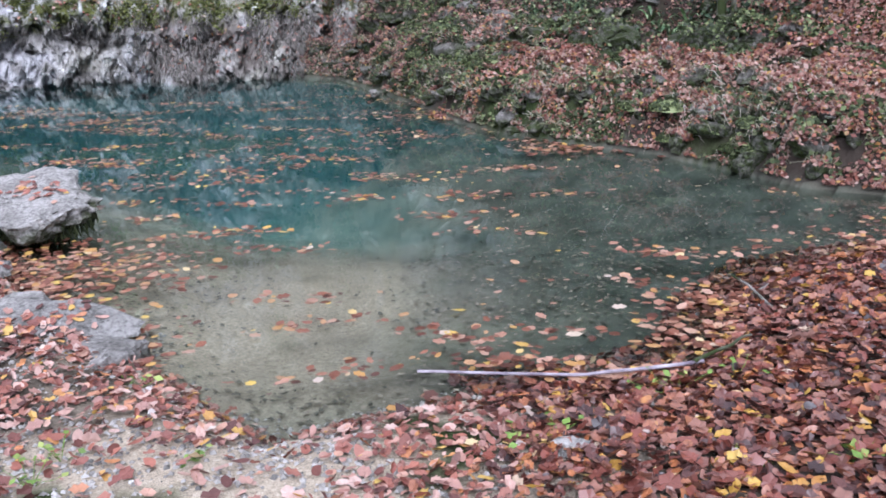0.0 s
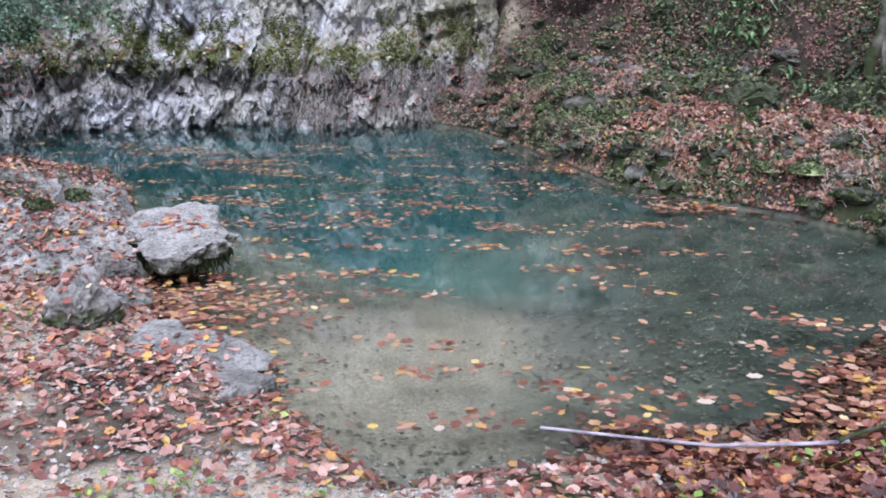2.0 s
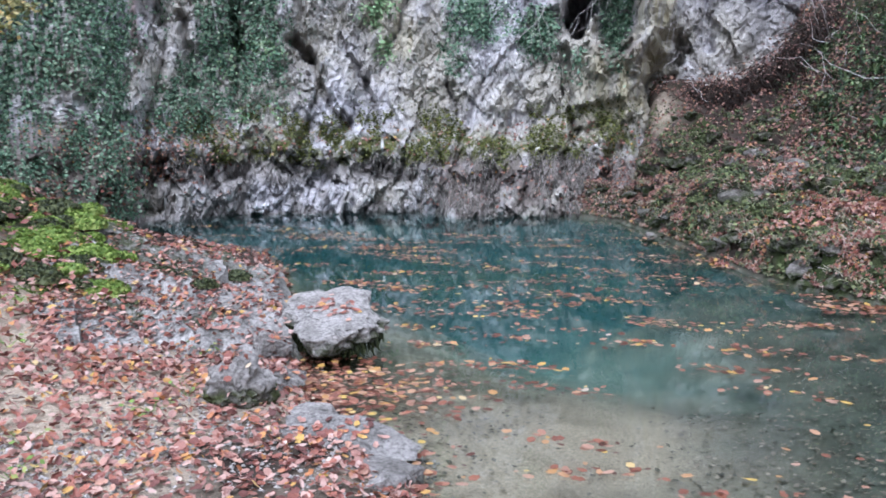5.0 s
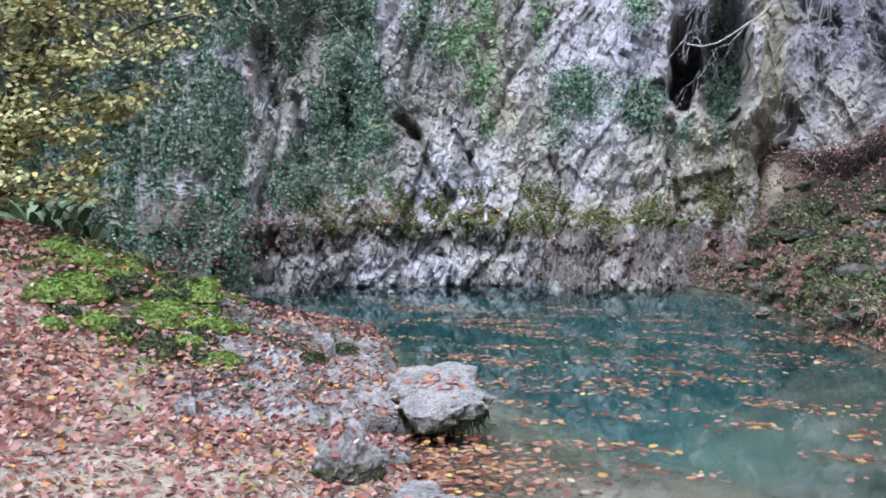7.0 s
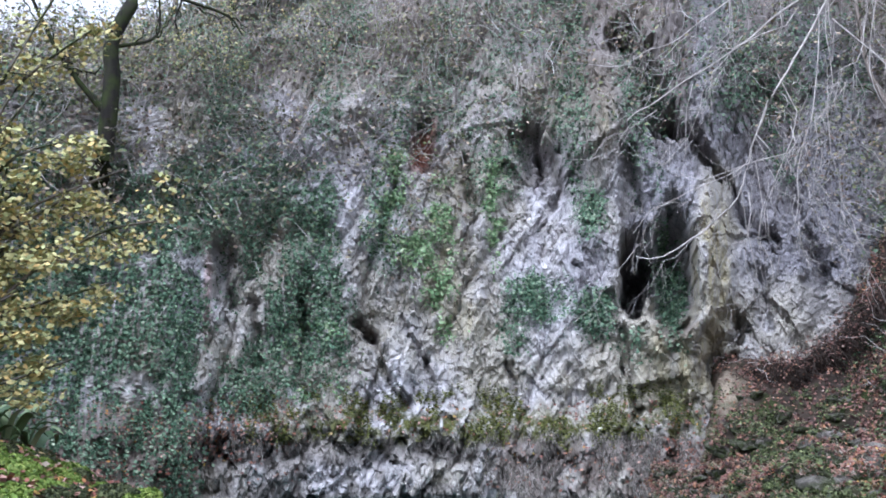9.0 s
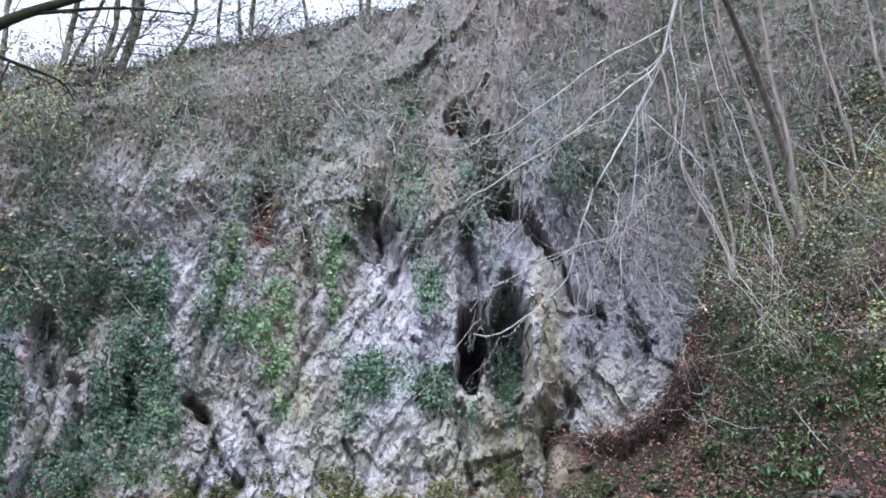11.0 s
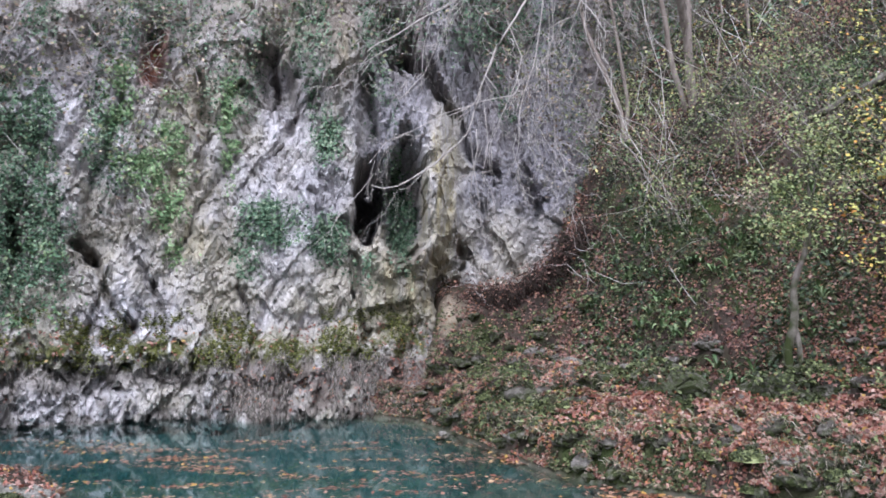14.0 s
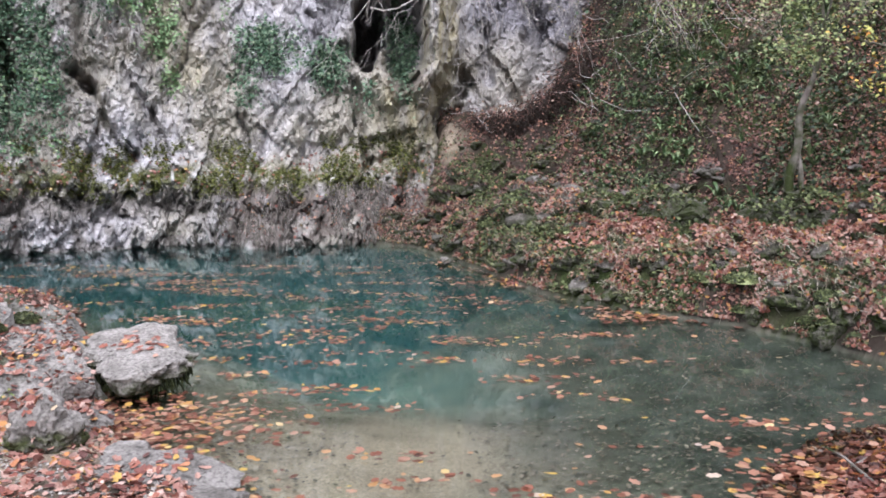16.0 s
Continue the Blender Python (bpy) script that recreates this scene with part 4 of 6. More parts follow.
# ---- the bedrock ledge of the bank: bedded slabs ----
def ledge_height(x, y, ids=False):
    r, a = np.hypot(x, y), np.degrees(np.arctan2(-x, y))
    d = shore_distance(x, y)
    p = xyz(x, y, 0)
    w = p + 0.5 * np.stack([fbm(p * 0.8, 3, 91), fbm(p * 0.8, 3, 92), 0 * x], 1)
    f1, f2, off, rnd = cells(np.stack([w[:, 0] * 1.3 + 0.8 * w[:, 1], w[:, 1] * 2.8 - 0.6 * w[:, 0], 0 * x], 1), 93, True)
    slab = (rnd[:, 0] - 0.5) * 0.24 + (off[:, 1] * 0.22 + off[:, 0] * (rnd[:, 1] - 0.5) * 0.24) * (1 - 0.4 * step(35, 41, a))
    edge = np.minimum.reduce([step(5.8, 7.0, r), step(11.4, 10.4, r), step(25, 29, a), step(48, 41, a), step(-0.35, 0.1, d)])
    z = land(x, y) * (d > -0.2) - 0.22 + edge * (0.26 + slab + 0.05 * fbm(p * 3, 4, 94) + 0.025 * fbm(p * 12, 3, 95))
    z = np.where(edge > 0.02, np.maximum(z, -0.3), -0.4)
    return (z, np.round(rnd[:, 0] * 9973 + rnd[:, 1] * 7919).astype(int)) if ids else z


def build_ledge():
    rr, aa = np.linspace(5.6, 11.5, 120), np.linspace(22, 54, 180)
    r, a = np.meshgrid(rr, aa, indexing="ij")
    r, a = r.ravel(), a.ravel()
    x, y = -np.sin(np.radians(a)) * r, np.cos(np.radians(a)) * r
    z, owner = ledge_height(x, y, True)
    v, faces = np.stack([x, y, z], 1), grid_faces(len(rr), len(aa))[:, ::-1]
    moss = step(-0.08, 0.25, fbm(xyz(x, y, 0) * 1.4, 4, 96)) * 0.9
    ledge = tagged(new("bedrock_ledge"), "grey bedded rock ledge with mossy joints and scattered leaves", "rock ledge")
    whose = owner[faces[:, 0]]
    pieces = []
    for key in np.unique(whose):
        own = faces[whose == key]
        group = np.arange(len(own))
        home = {}
        for i, quad in enumerate(own):
            for c in quad:
                j = home.setdefault(int(c), i)
                if group[j] != group[i]:
                    group[group == group[i]] = group[j]
        pieces += [own[group == g] for g in np.unique(group)]
    for own in pieces:
        if z[own].max() < -0.05 or len(own) < 6:
            continue
        used, flat = np.unique(own, return_inverse=True)
        top, k = v[used], len(used)
        # each slab goes down into the ground at its sides
        quads = flat.reshape(-1, 4)
        edges = np.concatenate([quads[:, [i, (i + 1) % 4]] for i in range(4)])
        seen = {tuple(e) for e in edges.tolist()}
        open_edges = [(a, b) for a, b in sorted(seen) if (b, a) not in seen]
        below = {a: k + i for i, a in enumerate(sorted({a for e in open_edges for a in e}))}
        low = np.array([(top[a, 0], top[a, 1], top[a, 2] - 0.35) for a in below])
        rim = np.array([(b, a, below[a], below[b]) for a, b in open_edges])
        me = mesh_from("slab", np.concatenate([top, low]), np.concatenate([quads, rim]), ledge_mat, False)
        me.attributes.new("moss", "FLOAT", "POINT").data.foreach_set("value", np.concatenate([moss[used], moss[used][list(below)]]).astype(np.float32))
        part("slab", me, ledge)
    return ledge


build_ledge()
x, y = scatter_land(42000, (-9.5, -2.5, 4.5, 11.5), lambda x, y, d: (ledge_height(x, y) > land(x, y) - 0.05) * (d > 0) * np.clip(0.85 + 1.2 * fbm(xyz(x, y, 0), 3, 98), 0.15, 1))
v, f = many(LITE, LITE_F, np.stack([x, y, np.maximum(ledge_height(x, y), land(x, y)) + 0.03], 1), frames_for(np.tile([0.0, 0, 1], (len(x), 1)), rng.uniform(0, 6.28, len(x)), 0.4), 0.062 * rng.uniform(0.4, 1.3, len(x)))
tagged(new("leaf_litter", mesh_from("leaf_litter", v, f, litter_mat, False)), "tan and orange leaves lying on the rock ledge", "fallen leaves", kind="stuff")


# ---- mossy stones of the far bank and slope ----
STONES = [rock_mesh("rock", (1.0, 0.8, 0.7), 100 + k, mossrock_mat, sub=3, rough=0.42, mossline=1.3 - 0.3 * (k % 3), cell=2.2) for k in range(7)]
GREY_STONES = [rock_mesh("rock", (1.0, 0.8, 0.75), 120 + k, sloperock_mat, sub=3, rough=0.45, mossline=0.1 + 0.25 * k, cell=2.2) for k in range(4)]


PLACED = []


def stone(az, r, size, k, sink=0.2, label="rough stone under dark moss on the leafy slope", grey_one=False):
    g = ground_at(az, r)
    ob = new("rock", GREY_STONES[k % 4] if grey_one else STONES[k % 7])
    PLACED.append((g.x, g.y, g.z + size * (0.35 - sink), size))
    ob.matrix_world = Matrix.Translation(g + Vector((0, 0, size * (0.35 - sink)))) @ Euler((rng.normal() * 0.2, rng.normal() * 0.2, rng.uniform(0, 6.28))).to_matrix().to_4x4() @ Matrix.Diagonal((size * rng.uniform(0.8, 1.35), size * rng.uniform(0.8, 1.2), size * rng.uniform(0.7, 1.1), 1))
    return tagged(ob, label, "rock", "stones of the far bank")


# along the water's edge
edge_pts = SH[18:28]
for k in range(92):
    t = k / 92 * (len(edge_pts) - 1)
    i = int(t)
    p = edge_pts[i] * (1 - t + i) + edge_pts[i + 1] * (t - i)
    az, r = math.degrees(math.atan2(-p[0], p[1])), math.hypot(*p)
    stone(az, r + rng.uniform(0.05, 0.7), rng.uniform(0.12, 0.32), k, 0.12 + 0.16 * rng.random(), "grey stone bedded in leaves at the water's edge" if k % 3 == 0 else "moss-dark stone at the water's edge", k % 3 == 0)
for k in range(110):
    az = rng.uniform(-24, 2)
    shore_r = np.interp(az, [-24, -17, -12, -8, -4, 0, 5], [7.2, 8.2, 9.2, 9.9, 10.8, 13.0, 17])
    stone(az, shore_r + rng.uniform(0.8, 6.0), rng.uniform(0.14, 0.36), k, 0.15, "grey stone half buried in leaves on the slope" if k % 4 == 0 else "rough stone under dark moss on the leafy slope", k % 4 == 0)
# where the slope, the cliff and the water meet
for k in range(7):
    stone(8.4 - 0.5 * k, 17.9 - 0.1 * k + rng.uniform(-0.15, 0.2), rng.uniform(0.18, 0.34), k, 0.0, "dark wet stone at the corner of the pond")
for k in range(46):
    stone(rng.uniform(-7, 5), rng.uniform(14.6, 18.6), rng.uniform(0.2, 0.45), k, 0.1, "grey rock piece in the mossy talus" if k % 3 == 0 else "moss-covered rock piece in the talus", k % 3 == 0)
# the dark step of mossy blocks that crosses the slope
for k in range(64):
    az = 1.5 - 13.0 * k / 63 + rng.normal() * 0.2
    stone(az, 13.8 + 0.6 * rng.random() - 0.025 * k, rng.uniform(0.25, 0.6), k, 0.05, label="dark moss-covered block in the step across the slope")
for k in range(15):
    stone(-15.5 - 7.0 * k / 14, 11.9 + 0.5 * rng.random(), rng.uniform(0.3, 0.55), k, label="black-green mossy block below the leaning tree")


def stone_tops(x, y):
    """Height of the slope with its stones."""
    z = land(x, y)
    for sx, sy, sz, size in PLACED:
        q = ((x - sx) ** 2 + (y - sy) ** 2) / (0.55 * size) ** 2
        z = np.where(q < 1, np.maximum(z, sz + 0.40 * size * np.sqrt(np.clip(1 - q, 0, 1))), z)
    return z


x, y = scatter_land(230000, (-2.5, 14, 6.5, 26), slope_cover)
x2, y2 = scatter_land(90000, (-1, 7, 6.3, 15), slope_cover)
x3, y3 = scatter_land(80000, (-2, 7, 6.2, 18), lambda x, y, d: (d > 0.0) * (d < 1.6) * step(-0.3, 0.2, fbm(xyz(x * 1.3, y * 1.3, 0), 3, 79)))
x4, y4 = scatter_land(24000, (-3.0, 2.2, 15.5, 20.5), lambda x, y, d: (d > 0.05) * (0.2 + 0.8 * step(1.2, 0.5, d)) * (1 - 0.9 * np.exp(-(((np.degrees(np.arctan2(-x, y)) - 4.0) / 1.0) ** 2 + ((np.hypot(x, y) - 18.9) / 0.8) ** 2))) * (0.5 + 0.5 * step(-0.3, 0.2, fbm(xyz(x, y, 0), 3, 171))))
x2, y2 = np.concatenate([x2, x3]), np.concatenate([y2, y3])
x, y = np.concatenate([x, x2]), np.concatenate([y, y2])
nr, z = slope_normals(x, y)
z = stone_tops(x, y)
# darker, more muted leaf colours beyond about 13.8 m
upslope = np.hypot(x, y) + 0.8 * fbm(xyz(x, y, 0), 3, 173) > 13.8
for own, mat, label in ((~upslope, slope_mat, "faded russet leaves covering the rocky bank"), (upslope, dull_mat, "dark russet leaves higher on the slope")):
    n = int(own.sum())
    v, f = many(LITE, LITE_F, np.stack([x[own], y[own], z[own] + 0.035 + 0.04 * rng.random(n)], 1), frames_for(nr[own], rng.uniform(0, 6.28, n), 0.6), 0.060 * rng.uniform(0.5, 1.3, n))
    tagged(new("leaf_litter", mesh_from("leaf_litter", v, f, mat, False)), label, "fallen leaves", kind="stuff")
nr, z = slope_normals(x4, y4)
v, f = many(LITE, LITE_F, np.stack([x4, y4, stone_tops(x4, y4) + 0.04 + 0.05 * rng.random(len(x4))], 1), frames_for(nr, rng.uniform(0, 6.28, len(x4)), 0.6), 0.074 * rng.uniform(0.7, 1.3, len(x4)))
tagged(new("leaf_litter", mesh_from("leaf_litter", v, f, dull_mat, False)), "dark red leaves on the talus under the cliff", "fallen leaves", kind="stuff")

x, y = scatter_land(420000, (-3.2, 6.5, 6.2, 18.4), lambda x, y, d: (d > 0.0) * (d < 0.4) * 0.9)
z = stone_tops(x, y)
kind = fbm(xyz(x * 2.2, y * 2.2, 0), 3, 175) + 0.5 * (rng.random(len(x)) - 0.5)
for own, mat, size, name, label, cat in ((kind > -0.02, slope_mat, 0.055, "leaf_litter", "faded leaves caught on the face of the far bank", "fallen leaves"), (kind <= -0.02, bankmoss_mat, 0.045, "bank_moss", "dark moss on the face of the far bank", "moss")):
    n = int(own.sum())
    v, f = many(LITE, LITE_F, np.stack([x[own], y[own], z[own] + 0.02 + 0.03 * rng.random(n)], 1), frames_for(np.tile([-0.4, -0.6, 0.6], (n, 1)), rng.uniform(0, 6.28, n), 0.6), size * rng.uniform(0.5, 1.3, n))
    tagged(new(name, mesh_from(name, v, f, mat, False)), label, cat, kind="stuff")

# ---- plants: tubes, leaves, fronds ----
def tubes(lines, sides=5):
    """Tapered tubes along polylines [(points (k,3), radii (k,))]."""
    vs, fs, base = [], [], 0
    ang = np.linspace(0, 2 * np.pi, sides, endpoint=False)
    for pts, rad in lines:
        pts, rad = np.asarray(pts, float), np.asarray(rad, float)
        t = np.gradient(pts, axis=0)
        t /= np.linalg.norm(t, axis=1, keepdims=True) + 1e-9
        ref = np.where(np.abs(t[:, 2:3]) > 0.9, [[1.0, 0, 0]], [[0, 0, 1.0]])
        u = np.cross(t, ref)
        u /= np.linalg.norm(u, axis=1, keepdims=True) + 1e-9
        w = np.cross(t, u)
        ring = pts[:, None] + rad[:, None, None] * (np.cos(ang)[None, :, None] * u[:, None] + np.sin(ang)[None, :, None] * w[:, None])
        vs.append(ring.reshape(-1, 3))
        k = len(pts)
        a = (np.arange(k - 1)[:, None] * sides + np.arange(sides)[None]).ravel()
        b = (np.arange(k - 1)[:, None] * sides + (np.arange(sides)[None] + 1) % sides).ravel()
        fs.append(np.stack([a, b, b + sides, a + sides], 1) + base)
        base += k * sides
    return np.concatenate(vs), np.concatenate(fs)


def bend(a, b, sag=0.0, wob=0.05, n=9):
    """A wavering line from a to b."""
    a, b = np.array(a, float), np.array(b, float)
    t = np.linspace(0, 1, n)[:, None]
    size = np.linalg.norm(b - a)
    w = np.cumsum(rng.normal(size=(n, 3)), 0) * wob * size / n
    w = w - t * w[-1]
    return a * (1 - t) + b * t + w + np.array([0, 0, -sag]) * (4 * t * (1 - t)) * size


def grow(line, rad, depth, lines, reach=0.55, count=5, spread=0.9, droop=0.15):
    """Adds side branches to a branch, and theirs."""
    lines.append((line, np.linspace(rad, rad * 0.35, len(line))))
    if depth == 0:
        return
    size = np.linalg.norm(line[-1] - line[0])
    for k in range(count):
        t = 0.25 + 0.75 * (k + rng.random()) / count
        i = min(int(t * (len(line) - 1)), len(line) - 2)
        along = line[i + 1] - line[i]
        along /= np.linalg.norm(along) + 1e-9
        way = along + spread * rng.normal(size=3) * np.array([1, 0.8, 0.8]) + np.array([0, 0, -droop])
        way /= np.linalg.norm(way)
        end = line[i] + way * size * reach * rng.uniform(0.6, 1.2) * (1.1 - 0.5 * t)
        grow(bend(line[i], end, 0.05 + 0.2 * rng.random(), 0.5, 8), max(rad * (1 - 0.6 * t) * 0.6, 0.0042), depth - 1, lines, reach, count, spread, droop)


def leaves_at(points, size, mat, name, tilt=0.8, template=LITE, faces=LITE_F, normal=(0, -0.5, 0.7)):
    n = np.tile(np.array(normal, float), (len(points), 1))
    v, f = many(template, faces, points, frames_for(n, rng.uniform(0, 6.28, len(points)), tilt), size * rng.uniform(0.6, 1.3, len(points)))
    return mesh_from(name, v, f, mat, False)


def cliff_cover(n, amin, amax, emin, emax, keep):
    """Random places on the rock by bearing and elevation, thinned by keep(a, e)."""
    a, e = rng.uniform(amin, amax, n), rng.uniform(emin, emax, n)
    k = rng.random(n) < keep(a, e)
    a, e = a[k], e[k]
    i = np.clip(np.searchsorted(CAA, a), 0, len(CAA) - 1)
    col = CP[i]
    el = np.degrees(np.arctan2(col[:, :, 2] - 1.75, np.hypot(col[:, :, 0], col[:, :, 1])))
    j = np.argmin(np.abs(el - e[:, None]), 1)
    return CP[i, j], CN[i, j]


def patch_noise(a, e, scale, seed):
    return fbm(xyz(a * 0.33 * scale, e * 0.33 * scale, 0), 4, seed)


def spot(a, e, a0, e0, wa, we, tilt=0.0):
    return np.exp(-((((a - a0 - tilt * (e - e0)) / wa) ** 2 + ((e - e0) / we) ** 2) ** 2))


def ivy_keep(a, e):
    n = patch_noise(a * 1.4, e * 0.6, 1.0, 101)
    m = 1.0 * step(30.5, 34, a + 2 * n) * step(17, 12, e + 3 * n) * (1 - 0.9 * spot(a, e, 36.4, 4.5, 1.3, 5, -0.12)) * (1 - 0.95 * spot(a, e, 41.0, 1.5, 2.2, 0.7)) * (1 - 0.15 * step(2.0, 0.5, e))
    m = m + 1.0 * spot(a, e, 32.0, 5.5, 1.9, 7.0, 0.05) + 0.8 * spot(a, e, 29.2, 8.5, 1.3, 6.0, 0.1) + 0.7 * spot(a, e, 26.4, 11.5, 1.6, 3) + 0.6 * step(25, 28, a) * step(9, 11, e) * step(17, 13, e)
    m = m + 1.8 * spot(a, e, 15.4, 7.6, 1.9, 1.3, -0.4) + 2.6 * spot(a, e, 11.8, 6.3, 1.3, 1.5) + 0.9 * spot(a, e, 11.9, 12.6, 1.0, 1.7) + 3.0 * spot(a, e, 7.1, 8.2, 1.0, 3.4)
    m = m + 0.5 * spot(a, e, 17.2, 5.0, 1.0, 1.6) + 0.4 * step(0.0, 0.3, n) * step(12, 15, e) + 0.2 * step(16, 19, e) + 0.5 * step(-3, -7, a) * step(7, 10, e)
    m = m + 0.5 * spot(a, e, 9.5, 4.0, 1.2, 1.2) + 0.5 * step(33, 36, a) * step(2.5, 0.5, e)
    m = m * (1 - spot(a, e, 23.3, 16.4, 0.9, 1.3)) * (1 - step(0.2, -0.8, e) * step(38.5, 36.0, a + n))
    m = m * np.maximum(step(-0.35, 0.05, n), 0.3 * step(33, 36, a) * step(2.5, 0.5, e))
    rag = step(-0.28, 0.1, patch_noise(a, e, 3.0, 102))
    solid = 0.8 * spot(a, e, 15.4, 7.7, 1.7, 1.1, -0.4) + spot(a, e, 11.7, 6.3, 1.15, 1.3) + spot(a, e, 7.1, 8.0, 0.9, 3.2) + 0.8 * spot(a, e, 11.8, 12.7, 0.9, 1.6) + 0.8 * spot(a, e, 29.3, 7.0, 0.9, 5.0, 0.1) + 0.7 * spot(a, e, 32.3, 4.0, 1.2, 3.5)
    return np.clip((m + rag * solid) * (1 + 0.9 * step(26, 30, a) * step(1.0, 5.0, e)) * (1 - 0.35 * step(2.0, 0.0, e) * step(38, 34, a)), 0, 1)


p, nr = cliff_cover(640000, -30, 62, -5.5, 33, ivy_keep)
off = np.abs(rng.normal(size=(len(p), 1))) * 0.10
v, f = many(LITE * np.array([1.35, 1, 1]), LITE_F, p + nr * off, frames_for(nr + np.array([0, 0, 0.25]), rng.uniform(0, 6.28, len(p)), 0.5), 0.058 * rng.uniform(0.5, 1.4, len(p)))
tagged(new("ivy", mesh_from("ivy", v, f, ivy_mat, False)), "dark green ivy hanging in curtains over the rock", "ivy", kind="stuff")


def shelf_keep(a, e):
    rag = step(-0.25, 0.1, patch_noise(a, e, 4.0, 105))
    m = spot(a, e, 16.4, 8.0, 1.2, 0.8) + spot(a, e, 15.0, 6.7, 1.3, 0.9) + 1.3 * spot(a, e, 11.7, 6.5, 1.2, 1.1) + spot(a, e, 11.8, 12.6, 0.8, 1.5) + 0.8 * spot(a, e, 9.3, 4.6, 0.7, 0.6) + 0.9 * spot(a, e, 6.9, 7.5, 0.8, 2.5)
    return np.clip(m * rag, 0, 1)


p, nr = cliff_cover(60000, 4, 19, 3, 16, shelf_keep)
off = np.abs(rng.normal(size=(len(p), 1))) * 0.22
v, f = many(LITE * np.array([1.35, 1, 1]), LITE_F, p + nr * off + np.array([0, 0, -0.5]) * off, frames_for(nr + np.array([0, 0, 0.4]), rng.uniform(0, 6.28, len(p)), 0.5), 0.062 * rng.uniform(0.5, 1.4, len(p)))
tagged(new("ivy", mesh_from("ivy", v, f, ivy_mat, False)), "bushy green ivy clumps hanging from shelves of the rock", "ivy", kind="stuff")


def creeper_keep(a, e):
    n = patch_noise(a, e, 1.5, 103)
    m = 1.5 * spot(a, e, 24.7, 12.4, 1.2, 2.3, 0.1) + 1.1 * spot(a, e, 22.0, 13.6, 1.3, 1.5) + 0.6 * spot(a, e, 18.4, 13.0, 0.6, 3.5) + 0.45 * spot(a, e, 22.2, 9.6, 1.7, 2.4) + 0.2 * spot(a, e, 21.6, 5.5, 1.2, 1.2)
    m = m + 0.9 * spot(a, e, 25.0, 15.5, 1.0, 1.4) + 0.3 * spot(a, e, 30.0, 3, 2, 2.5)
    m = m * (1 - spot(a, e, 23.3, 16.4, 0.8, 1.1))
    return np.clip(1.4 * m * step(-0.35, 0.05, n) * step(-0.4, 0.05, patch_noise(a, e, 4.0, 104)), 0, 1)


p, nr = cliff_cover(190000, 12, 34, 0, 20, creeper_keep)
v, f = many(LITE * np.array([1.4, 1, 1]), LITE_F, p + nr * np.abs(rng.normal(size=(len(p), 1))) * 0.08, frames_for(nr + np.array([0, 0, 0.3]), rng.uniform(0, 6.28, len(p)), 0.5), 0.066 * rng.uniform(0.6, 1.3, len(p)))
tagged(new("creeper", mesh_from("creeper", v, f, creeper_mat, False)), "light green creeper spread across the pale rock", "creeper", kind="stuff")


# withered shrubs and bramble that veil the upper cliff
def thicket_keep(a, e):
    n = patch_noise(a, e, 1.0, 107)
    low = 12.0 - 1.5 * step(24, 34, a) + 7.0 * step(22, 16, a) * step(-2, 3, a) - 2 * step(0, -5, a)
    return (1 - spot(a, e, 23.3, 16.8, 1.2, 2.2)) * step(low - 1.0, low + 4.0, e + 4.5 * n) * (0.12 + 0.88 * step(-0.2, 0.2, patch_noise(a, e, 2.0, 108)))


p, nr = cliff_cover(17000, -30, 60, 7, 33, thicket_keep)
lines = []
for q, n0 in zip(p, nr):
    way = n0 * rng.uniform(0.3, 1.0) + rng.normal(size=3) * 0.45 + np.array([0, 0, rng.uniform(-0.6, 0.7)])
    way /= np.linalg.norm(way)
    size = rng.uniform(0.4, 1.5)
    lines.append((bend(q, q + way * size, rng.uniform(-0.1, 0.35), 0.3, 5), np.linspace(0.009, 0.004, 5)))
v, f = tubes(lines, 3)
tagged(new("thicket", mesh_from("thicket", v, f, twig_mat, False)), "grey leafless bramble and shrub tangle on the upper cliff", "shrubs", kind="stuff")
tips = np.concatenate([ln[0][2:] for ln in lines])
tips = np.concatenate([tips, tips])
k = rng.random(len(tips)) < 0.9
tips = tips[k] + rng.normal(size=(k.sum(), 3)) * 0.1
new_leaf = leaves_at(tips, 0.10, brownleaf_mat, "thicket_leaves")
tagged(new("thicket_leaves", new_leaf), "withered brown and olive leaves left on the shrubs", "leaves", kind="stuff")


# ---- trees ----
def tree_base(name, point, label, category="tree", group=""):
    e = new(name)
    e.location = point
    return tagged(e, label, category, group)


def part_at(name, verts, faces, mat, parent, smooth=True, label=""):
    ob = new(name, mesh_from(name, np.asarray(verts) - np.array(parent.location), faces, mat, smooth))
    ob.parent = parent
    return tagged(ob, label) if label else ob


def polar(points, r):
    """A smooth line through bearings and elevations at distance r (a number or one for each)."""
    rs = r if hasattr(r, "__len__") else [r] * len(points)
    p = np.array([at(az, el, q) for (az, el), q in zip(points, rs)])
    t = np.linspace(0, len(p) - 1, 5 * (len(p) - 1) + 1)
    out = np.stack([np.interp(t, range(len(p)), p[:, k]) for k in range(3)], 1)
    for _ in range(3):
        out[1:-1] = 0.25 * out[:-2] + 0.5 * out[1:-1] + 0.25 * out[2:]
    return out


